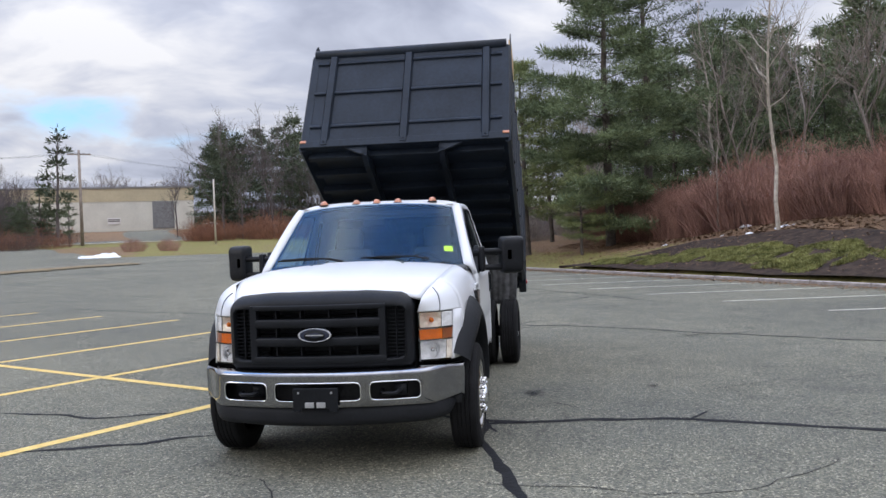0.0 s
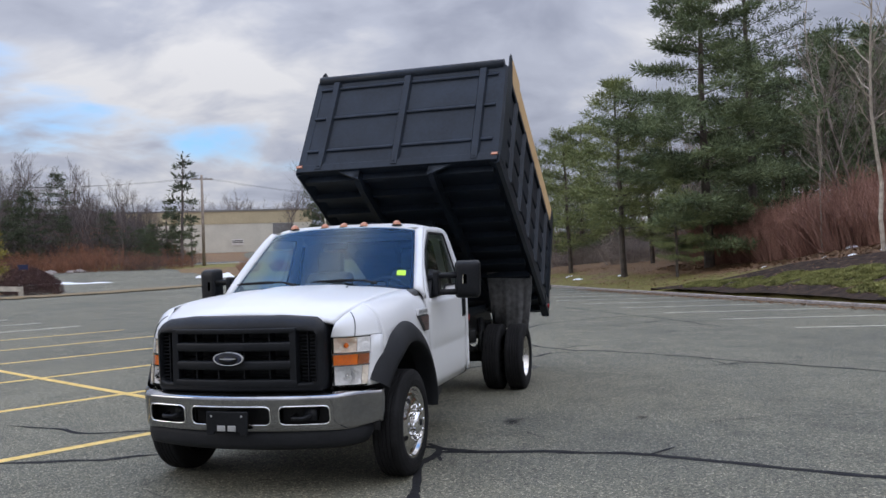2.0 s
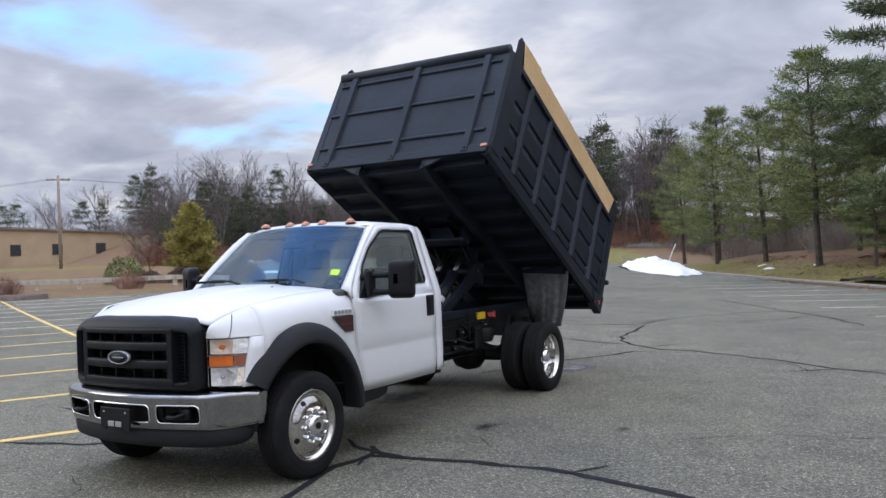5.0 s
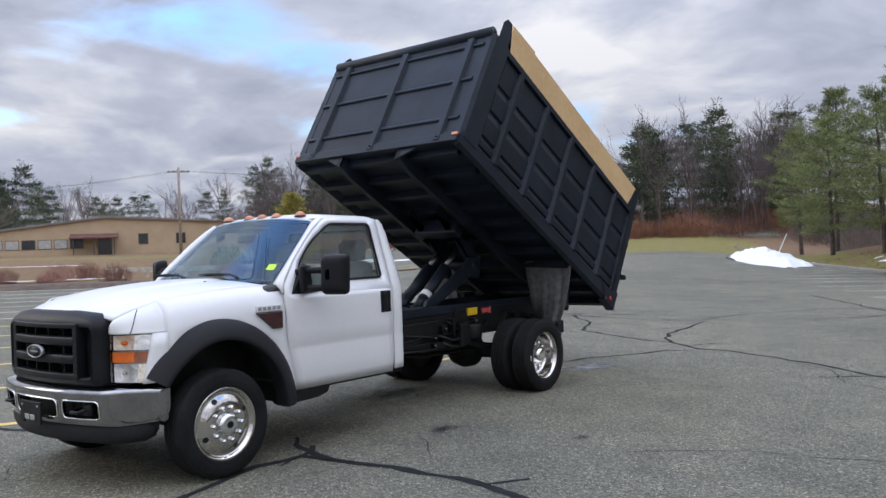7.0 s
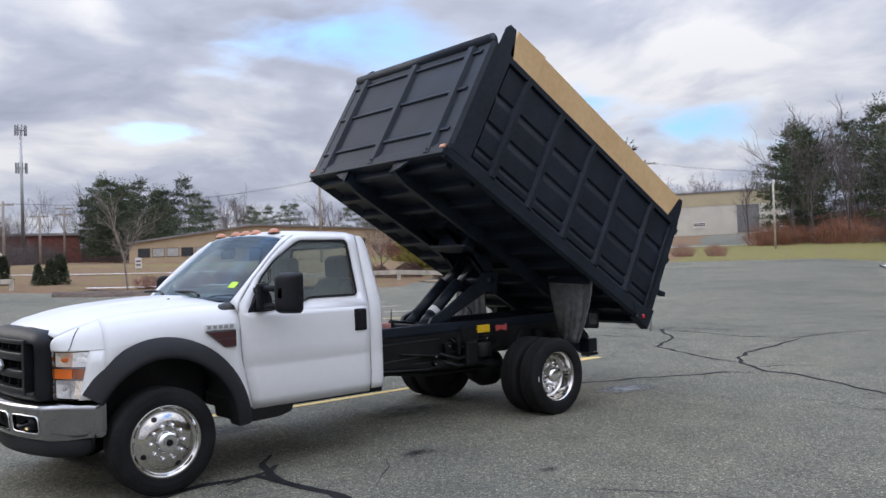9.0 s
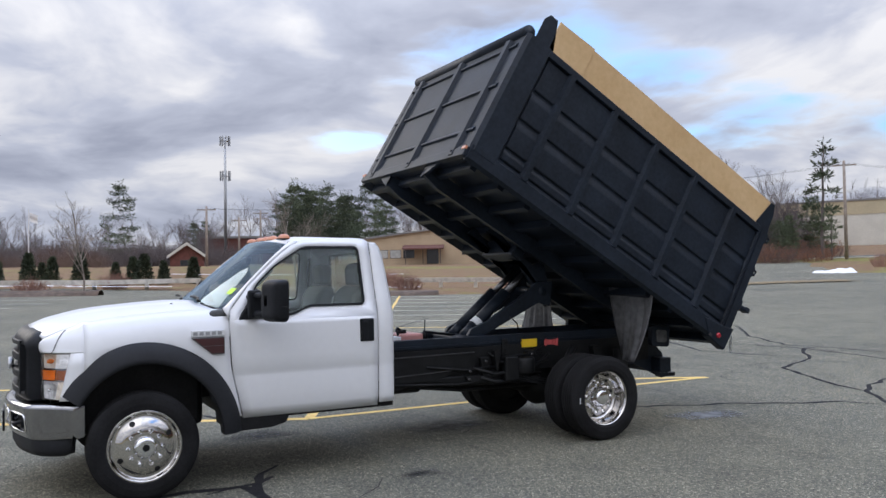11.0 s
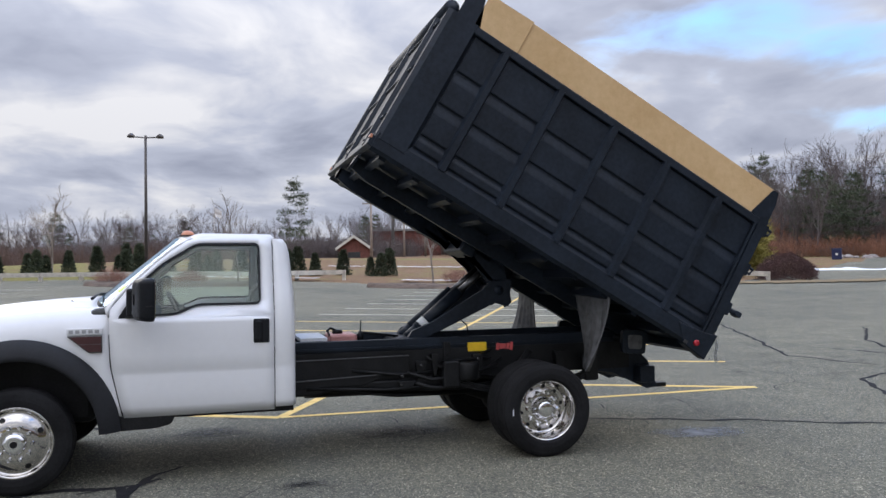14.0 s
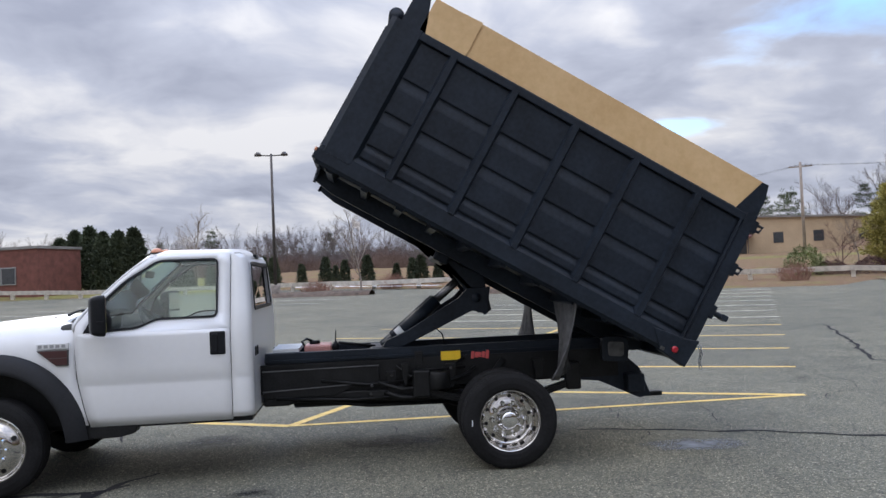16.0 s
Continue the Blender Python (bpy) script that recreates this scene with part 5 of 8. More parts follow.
def make_cab_back():
    bm = BM()
    outer = [(-0.82, 0.545), (0.82, 0.545), (0.82, 1.28), (0.745, 1.55), (0.655, 1.89), (-0.655, 1.89), (-0.745, 1.55), (-0.82, 1.28)]
    hole = rounded([(-0.67, 1.41), (0.67, 1.41), (0.595, 1.835), (-0.595, 1.835)], 0.06)
    ring_face(bm, outer, hole, lambda x, z: (x, 2.06 - 0.035 * smooth(1.3, 1.95, z) - 0.03 * smooth(1.8, 1.9, z), z))
    back = part("cab_back", bm, M["white_paint"], truck)
    back.modifiers.new("gauge", "SOLIDIFY").thickness = 0.02
    bm = BM()
    bm.faces.new([bm.verts.new((x, 2.04 - 0.035 * smooth(1.3, 1.95, z), z)) for x, z in hole])
    part("rear_window", bm, M["rear_glass"], back, "dark tinted rear window glass").visible_shadow = False
    bm = BM()
    ring_face(bm, hole, inset(hole, 0.03), lambda x, z: (x, 2.068 - 0.035 * smooth(1.3, 1.95, z), z))
    part("rear_window_seal", bm, M["black_plastic"], back).modifiers.new("gauge", "SOLIDIFY").thickness = 0.012
    for x in (0.70, 0.58):
        bm = BM()
        box(bm, x - 0.03, x + 0.03, 2.055, 2.068, 1.02, 1.10)
        part("back_vent", bm, M["black_plastic"], back, bevel=0.006)
    bm = BM()
    box(bm, -0.09, 0.09, 1.985, 2.02, 1.875, 1.915)
    part("cargo_lamp", bm, M["black_plastic"], back, "small dark high-mounted stop lamp", bevel=0.01)


make_cab_back()


def make_roof():
    bm = BM()
    rows = []
    for i in range(17):
        t = i / 16
        row = []
        for j in range(25):
            u = -1 + 2 * j / 24
            hw = lerp_table([(0, 0.70), (0.12, 0.752), (0.92, 0.757), (1.0, 0.735)], t)
            y = 1.125 + 0.885 * t + 0.06 * abs(u) ** 2.4 * (1 - smooth(0, 0.5, t)) - 0.03 * abs(u) ** 3 * smooth(0.8, 1, t)
            crown = 1.972 - 0.035 * (1 - smooth(0, 0.22, t)) - 0.085 * smooth(0.86, 1.0, t) - 0.008 * smooth(0.2, 0.85, t)
            edge = 0.028 * abs(u) ** 3 + 0.028 * abs(u) ** 10
            row.append((u * hw, y, crown - edge))
        rows.append(row)
    sheet(bm, rows)
    bmesh.ops.recalc_face_normals(bm, faces=bm.faces[:])
    ob = part("cab_roof", bm, M["white_paint"], truck, smooth=True)
    ob.modifiers.new("gauge", "SOLIDIFY").thickness = 0.03
    for x in (-0.51, -0.20, -0.01, 0.19, 0.51):
        b = BM()
        rows = []
        for i in range(7):
            a = math.pi * i / 6
            rows.append([(x + 0.036 * math.cos(2 * math.pi * k / 14) * math.cos(a / 2), 1.215 + 0.055 * math.sin(2 * math.pi * k / 14) * math.cos(a / 2), 1.945 + 0.042 * math.sin(a / 2)) for k in range(15)])
        sheet(b, rows)
        lamp = part("marker_lamp", b, M["pale_amber"], ob, "faded amber roof marker lamp", smooth=True)
        b = BM()
        lathe(b, [(0.0, 0.052), (0.010, 0.050)], 20, "z", Matrix.Translation((x, 1.215, 1.938)) @ Matrix.Diagonal((0.85, 1.25, 1, 1)))
        part("lamp_base", b, M["black_plastic"], lamp)


make_roof()

# windscreen between its pillars
def shield_point(t, u):
    hw = 0.845 + (0.695 - 0.845) * t
    return (u * hw, 0.455 + (1.105 - 0.455) * t + (0.155 - 0.085 * t) * abs(u) ** 2.2, 1.405 + (1.938 - 1.405) * t - 0.028 * abs(u) ** 2 - 0.02 * t * abs(u) ** 4)


SHIELD_ROWS = [[shield_point(i / 10, -1 + 2 * j / 16) for j in range(17)] for i in range(11)]
bm = BM()
sheet(bm, [r for r in SHIELD_ROWS])
shield = part("windscreen", bm, M["shield"], truck, "raked windscreen with a black edge", smooth=True)
shield.visible_shadow = False
bm = BM()
for t0, t1, u0, u1 in ((0.0, 0.05, -1, 1), (0.955, 1.0, -1, 1), (0.05, 0.955, -1, -0.962), (0.05, 0.955, 0.962, 1)):
    sheet(bm, [[Vector(shield_point(t0 + (t1 - t0) * i / 8, u0 + (u1 - u0) * j / 16)) + Vector((0, 0.006, -0.006)) for j in range(17)] for i in range(9)])
part("windscreen_border", bm, M["black_plastic"], shield)


def build_pillar(bm, s):
    rows = []
    for i in range(11):
        t = i / 10
        e = Vector(SHIELD_ROWS[i][16 if s > 0 else 0])
        z = 1.30 + (1.915 - 1.30) * t
        y = lerp_table([(0, 0.640), (0.13, 0.655), (0.40, 0.80), (0.68, 0.98), (0.84, 1.10), (0.95, 1.20), (1.0, 1.26)], t)
        o = Vector((s * side_x(z), y - 0.006, z))
        rows.append([e + Vector((0, 0.0, 0.002)), e.lerp(o, 0.3) + Vector((s * 0.016, -0.012, 0.012)), e.lerp(o, 0.7) + Vector((s * 0.018, -0.010, 0.010)), o])
    sheet(bm, rows)


for ob in mirrored("windscreen_pillar", build_pillar, M["white_paint"], truck, smooth=True):
    ob.modifiers.new("gauge", "SOLIDIFY").thickness = 0.03
bm = BM()
sheet(bm, [[(x, 0.41 + 0.22 * abs(x / 0.86) ** 2.2, 1.405 - 0.03 * (x / 0.86) ** 2) for x in [(-0.76 + 1.52 * k / 20) for k in range(21)]],
           [(x, 0.49 + 0.17 * abs(x / 0.86) ** 2.2, 1.425 - 0.03 * (x / 0.86) ** 2) for x in [(-0.76 + 1.52 * k / 20) for k in range(21)]]])
part("cowl", bm, M["black_plastic"], truck, "black plastic cowl under the windscreen", smooth=True).modifiers.new("gauge", "SOLIDIFY").thickness = 0.02
for x0, x1 in ((0.55, -0.02), (-0.18, -0.72)):
    bm = BM()
    tube(bm, [(x0 + 0.02, 0.475, 1.435), (x0 - 0.1, 0.50, 1.462), ((x0 + x1) / 2, 0.505, 1.470), (x1, 0.53, 1.462)], [0.014, 0.009, 0.007, 0.006], 6)
    tube(bm, [(x0 - 0.2, 0.512, 1.458), (x1 - 0.03, 0.54, 1.452)], 0.008, 4)
    part("wiper", bm, M["black_plastic"], truck, "black windscreen wiper")
bm = BM()
sheet(bm, [[Vector(shield_point(t, u)) + Vector((0, -0.0015, 0.002)) for u in (0.83, 0.92)] for t in (0.20, 0.285)])
part("window_sticker", bm, M["sticker"], shield, "lime-green square sticker on the glass")


# inside the cab
def make_interior():
    bm = BM()
    prism(bm, [(0.50, 1.36), (0.78, 1.40), (0.92, 1.34), (0.94, 1.05), (0.80, 0.80), (0.50, 0.80)], "x", -0.88, 0.88)
    dash = part("dashboard", bm, M["dash"], truck, bevel=0.03)
    bm = BM()
    box(bm, -0.90, 0.90, 0.60, 2.03, 0.60, 0.68)
    part("cab_floor", bm, M["dash"], truck)
    for s in (1, -1):
        bm = BM()
        box(bm, s * 0.45 - 0.25, s * 0.45 + 0.25, 1.30, 1.80, 0.68, 1.02)
        seat = part("seat", bm, M["seat"], truck, "grey cloth cab seat", bevel=0.05)
        bm = BM()
        prism(bm, [(1.66, 0.95), (1.82, 0.95), (1.96, 1.50), (1.86, 1.54), (1.76, 1.45)], "x", s * 0.45 - 0.24, s * 0.45 + 0.24)
        part("backrest", bm, M["seat"], seat, bevel=0.05)
        bm = BM()
        prism(bm, [(1.84, 1.53), (1.95, 1.53), (1.965, 1.70), (1.93, 1.735), (1.87, 1.73), (1.83, 1.68)], "x", s * 0.45 - 0.13, s * 0.45 + 0.13)
        part("headrest", bm, M["seat"], seat, bevel=0.03)
    bm = BM()
    box(bm, -0.16, 0.16, 1.35, 1.85, 0.68, 1.12)
    part("console", bm, M["seat"], truck, bevel=0.04)
    bm = BM()
    pts = [(0.19 * math.cos(2 * math.pi * k / 28), 0.19 * math.sin(2 * math.pi * k / 28), 0) for k in range(29)]
    tube(bm, pts, 0.016, 8, cap=False)
    for a in (90, 210, 330):
        tube(bm, [(0, 0, -0.03), (0.18 * math.cos(radians(a)), 0.18 * math.sin(radians(a)), 0)], 0.016, 6)
    lathe(bm, [(-0.06, 0.06), (-0.01, 0.055), (0.0, 0.02)], 16, "z")
    part("steering_wheel", bm, M["dash"], truck, at=pose(0.44, 1.14, 1.30, -62, 0, 0) @ pose(0, 0, 0, 180, 0, 0), smooth=True)
    bm = BM()
    box(bm, -0.10, 0.10, -0.02, 0.02, -0.035, 0.035, pose(0.0, 1.02, 1.765, -15, 0, 0))
    part("inner_mirror", bm, M["black_plastic"], truck, bevel=0.012)
    for s in (1, -1):
        bm = BM()
        tube(bm, [(s * 0.73, 1.86, 1.80), (s * 0.83, 1.87, 1.3)], 0.018, 6)
        part("seat_belt", bm, M["dash"], truck)
    bm = BM()
    box(bm, -0.70, 0.70, 1.20, 1.95, 1.90, 1.915)
    part("headliner", bm, M["headliner"], truck)
    for s in (1, -1):
        bm = BM()
        box(bm, s * 0.86 - 0.02, s * 0.86 + 0.02, 0.72, 1.86, 0.62, 1.29)
        part("door_trim", bm, M["dash"], truck, bevel=0.01)
        bm = BM()
        tube(bm, [(s * 0.80, 1.02, 1.68), (s * 0.83, 0.88, 1.55)], 0.016, 6)
        part("grab_handle", bm, M["headliner"], truck)


make_interior()
bm = BM()
box(bm, -0.90, 0.90, 0.66, 2.04, 0.50, 0.62)
part("cab_underside", bm, M["chassis"], truck)
bm = BM()
box(bm, -0.64, 0.64, -0.60, 0.50, 0.45, 1.20)
part("engine_bay", bm, M["chassis"], truck, "dark engine bay seen through the grille", bevel=0.05)
for s in (1, -1):
    bm = BM()
    prism(bm, rounded([(0.60, 0.415), (0.98, 0.425), (1.10, 0.455), (1.12, 0.53), (0.60, 0.53)], 0.03), "x", s * 0.80, s * 0.925)
    part("sill_step", bm, M["chassis"], truck, bevel=0.01)


# grille
def make_grille():
    outer = rounded([(-0.652, 0.730), (0.652, 0.730), (0.658, 1.175), (0.600, 1.240), (0.35, 1.262), (-0.35, 1.262), (-0.600, 1.240), (-0.658, 1.175)], 0.05, 6)
    hole = rounded([(-0.600, 0.800), (0.600, 0.800), (0.604, 1.150), (-0.604, 1.150)], 0.03)

    def bow(x):
        return -0.838 + 0.20 * x * x

    def around(loop, n=96):
        """The outline as n points at even angles about the middle."""
        c, out = Vector((0.0, 1.0)), []
        for k in range(n + 1):
            a = 2 * math.pi * k / n
            d = Vector((math.cos(a) * 1.6, math.sin(a)))
            best = 0
            for i in range(len(loop)):
                p, q = Vector(loop[i]) - c, Vector(loop[(i + 1) % len(loop)]) - c
                den = d.x * (q.y - p.y) - d.y * (q.x - p.x)
                if abs(den) < 1e-9:
                    continue
                t = (p.x * (q.y - p.y) - p.y * (q.x - p.x)) / den
                w = (p.x * d.y - p.y * d.x) / den
                if t > 0 and -1e-6 <= w <= 1 + 1e-6:
                    best = max(best, t)
            out.append(c + d * best)
        return out

    bm = BM()
    rows = []
    for loop, dy in ((outer, 0.16), (outer, 0.05), (inset(outer, 0.010), 0.018), (inset(outer, 0.030), 0.000), (inset(outer, 0.05), -0.008), (inset(hole, -0.010), -0.010), (hole, -0.002), (hole, 0.10)):
        rows.append([(q.x, bow(q.x) + dy + 0.05 * smooth(1.14, 1.27, q.y), q.y) for q in around(loop)])
    sheet(bm, rows)
    bmesh.ops.remove_doubles(bm, verts=bm.verts[:], dist=0.0005)
    bmesh.ops.recalc_face_normals(bm, faces=bm.faces[:])
    g = part("grille", bm, M["black_plastic"], truck, "matt black plastic front grille", smooth=True, at=pose(-0.027, 0, 0))
    bm = BM()
    sheet(bm, [[(x, bow(x) + 0.15, z) for x in [(-0.64 + 1.28 * k / 8) for k in range(9)]] for z in (0.76, 1.18)])
    part("radiator_core", bm, M["chassis"], g)

    def bar(name, x0, x1, z0, z1, deep=0.05, out=0.014, lip=0.012):
        """A bar across the opening with rounded front edges."""
        b = BM()
        xs = [x0 + (x1 - x0) * k / 12 for k in range(13)]
        sheet(b, [[(x, bow(x) + dy, z) for x in xs] for dy, z in ((deep, z1), (-out + lip, z1), (-out + lip * 0.3, z1 - lip * 0.3), (-out, z1 - lip), (-out, z0 + lip), (-out + lip * 0.3, z0 + lip * 0.3), (-out + lip, z0), (deep, z0))])
        bmesh.ops.recalc_face_normals(b, faces=b.faces[:])
        return part(name, b, M["black_plastic"], g, smooth=True)

    for z0, z1 in ((1.020, 1.082), (0.893, 0.955)):
        bar("grille_bar", -0.440, 0.440, z0, z1)
    bar("grille_bar", -0.478, 0.478, 1.142, 1.176, 0.04, 0.016, 0.006)
    bar("grille_bar", -0.478, 0.478, 0.778, 0.826, 0.04, 0.016, 0.006)
    for s in (1, -1):
        b = BM()
        x0, x1 = s * 0.430, s * 0.478
        y = bow(0.455) - 0.016
        prism(b, rounded([(min(x0, x1), y), (max(x0, x1), y + (0.004 if s > 0 else 0)), (max(x0, x1), y + 0.07), (min(x0, x1), y + 0.07)], 0.006, 2), "z", 0.780, 1.175)
        part("upright", b, M["black_plastic"], g)
    for z0, z1 in ((1.086, 1.138), (0.959, 1.016), (0.830, 0.889)):
        for x in (-0.295, -0.115, 0.085, 0.275):
            b = BM()
            box(b, x - 0.005, x + 0.005, bow(x) + 0.025, bow(x) + 0.10, z0 - 0.01, z1 + 0.01)
            part("grille_strut", b, M["black_plastic"], g)
        b = BM()
        zc = z0 + 0.014
        sheet(b, [[(x, bow(x) + dy, zc + dz) for x in [-0.43 + 0.86 * k / 12 for k in range(13)]] for dy, dz in ((0.09, 0.006), (0.05, 0.0), (0.09, -0.006))])
        part("grille_fin", b, M["black_plastic"], g)
    for s in (1, -1):
        for k in range(13):
            b = BM()
            z = 0.815 + 0.025 * k
            box(b, s * 0.540 - 0.062, s * 0.540 + 0.062, bow(0.54) + 0.045, bow(0.54) + 0.07, z, z + 0.008)
            part("side_fin", b, M["black_plastic"], g)
        b = BM()
        box(b, s * 0.540 - 0.004, s * 0.540 + 0.004, bow(0.54) + 0.03, bow(0.54) + 0.06, 0.80, 1.15)
        part("grille_strut", b, M["black_plastic"], g)
    # the oval badge stands on a boss
    b = BM()
    lathe(b, [(0.0, 0.05), (0.035, 0.046)], 20, "z", pose(0, bow(0) - 0.004, 0.972, 90, 0, 0) @ Matrix.Diagonal((1.6, 0.8, 1, 1)))
    part("badge_boss", b, M["black_plastic"], g, smooth=True)
    bm = BM()
    rows = []
    for r, d in ((0.97, 0.012), (1.0, 0.0), (1.0, -0.010), (0.95, -0.014), (0.90, -0.010)):
        rows.append([(0.116 * r * math.cos(2 * math.pi * k / 36), bow(0) - 0.028 + d, 0.974 + 0.047 * r * math.sin(2 * math.pi * k / 36)) for k in range(37)])
    sheet(bm, rows)
    e = part("emblem_rim", bm, M["silver"], g, "silver oval badge rim", smooth=True)
    bm = BM()
    sheet(bm, [[(0.106 * r * math.cos(2 * math.pi * k / 36), bow(0) - 0.034 - 0.006 * (1 - r * r), 0.974 + 0.043 * r * math.sin(2 * math.pi * k / 36)) for k in range(37)] for r in (1.0, 0.7, 0.4, 0.02)])
    part("emblem_field", bm, M["blue"], e, "dark blue oval badge", smooth=True)
    bm = BM()
    box(bm, -0.060, 0.060, bow(0) - 0.0425, bow(0) - 0.038, 0.970, 0.978)
    part("emblem_bar", bm, M["silver"], e)


make_grille()


# headlamps
def make_headlamp(s):
    def p(u, z, d=0.0):
        """u runs from the inner to the outer edge of the lamp."""
        q = lamp_edge(u, z, d)
        return (s * q.x, q.y, q.z)
    us = [k / 8 for k in range(9)]

    def strip(name, z0, z1, d, mat, parent, label="", u0=0.0, u1=1.0, dish=0.0):
        bm = BM()
        uu = [u0 + (u1 - u0) * k / 12 for k in range(13)]
        rows = []
        for k in range(7):
            v = k / 6
            rows.append([p(u, z0 + (z1 - z0) * v, d + dish * math.sin(math.pi * v) * math.sin(math.pi * min(1.0, max(0.0, (u - u0) / (u1 - u0))))) for u in uu])
        sheet(bm, rows)
        bmesh.ops.recalc_face_normals(bm, faces=bm.faces[:])
        return part(name, bm, mat, parent, label, smooth=True)
    bm = BM()
    loop = [p(u, 1.095) for u in us] + [p(1, z) for z in (1.0, 0.9, 0.76)] + [p(u, 0.755) for u in us[::-1]] + [p(0, z) for z in (0.85, 1.0)]
    back = [(x * 0.985, y + 0.09, z) for x, y, z in loop]
    a, b = [bm.verts.new(q) for q in loop], [bm.verts.new(q) for q in back]
    for i in range(len(a)):
        bm.faces.new((a[i], a[(i + 1) % len(a)], b[(i + 1) % len(a)], b[i]))
    bm.faces.new(b)
    bmesh.ops.recalc_face_normals(bm, faces=bm.faces[:])
    lamp = part("headlamp", bm, M["bumper_chrome"], truck, "chromed headlamp with an amber band under a clear lens")
    strip("lens", 0.757, 1.093, -0.004, M["lens"], lamp, "clear headlamp lens").visible_shadow = False
    strip("amber_band", 0.900, 0.978, 0.012, M["amber"], lamp, "orange turn-signal band", 0.03, 0.70)
    strip("side_reflector", 0.900, 0.978, 0.014, M["dull_amber"], lamp, "dark amber side reflector", 0.71, 0.97)
    strip("lower_bowl", 0.765, 0.893, 0.020, M["reflector"], lamp, "", 0.04, 0.80, 0.045)
    strip("outer_bezel", 0.765, 0.893, 0.010, M["upper_lamp"], lamp, "", 0.82, 0.97)
    strip("upper_bowl", 0.986, 1.088, 0.020, M["upper_lamp"], lamp, "pale orange-tinted upper lamp chamber", 0.04, 0.66, 0.03)
    strip("upper_side", 0.986, 1.088, 0.012, M["reflector"], lamp, "", 0.68, 0.97)
    strip("divider", 0.974, 0.984, 0.0, M["bumper_chrome"], lamp)
    strip("divider", 0.895, 0.904, 0.0, M["bumper_chrome"], lamp)
    bm = BM()
    lathe(bm, [(-0.035, 0.014), (-0.028, 0.034), (-0.012, 0.048), (0.0, 0.053)], 24, "z", Matrix.Translation(p(0.40, 0.828, 0.035)) @ Matrix.Rotation(radians(90), 4, "X"), cap=False)
    part("main_reflector", bm, M["chrome"], lamp, smooth=True)
    bm = BM()
    lathe(bm, [(-0.02, 0.012), (0.0, 0.016), (0.012, 0.010)], 14, "z", Matrix.Translation(p(0.40, 0.828, 0.028)) @ Matrix.Rotation(radians(90), 4, "X"))
    part("bulb_shield", bm, M["chrome"], lamp, smooth=True)
    bm = BM()
    lathe(bm, [(-0.03, 0.010), (0.0, 0.018), (0.02, 0.010)], 12, "z", Matrix.Translation(p(0.38, 1.035, 0.03)) @ Matrix.Rotation(radians(90), 4, "X"))
    part("bulb", bm, M["amber"], lamp, smooth=True)


make_headlamp(1)
make_headlamp(-1)


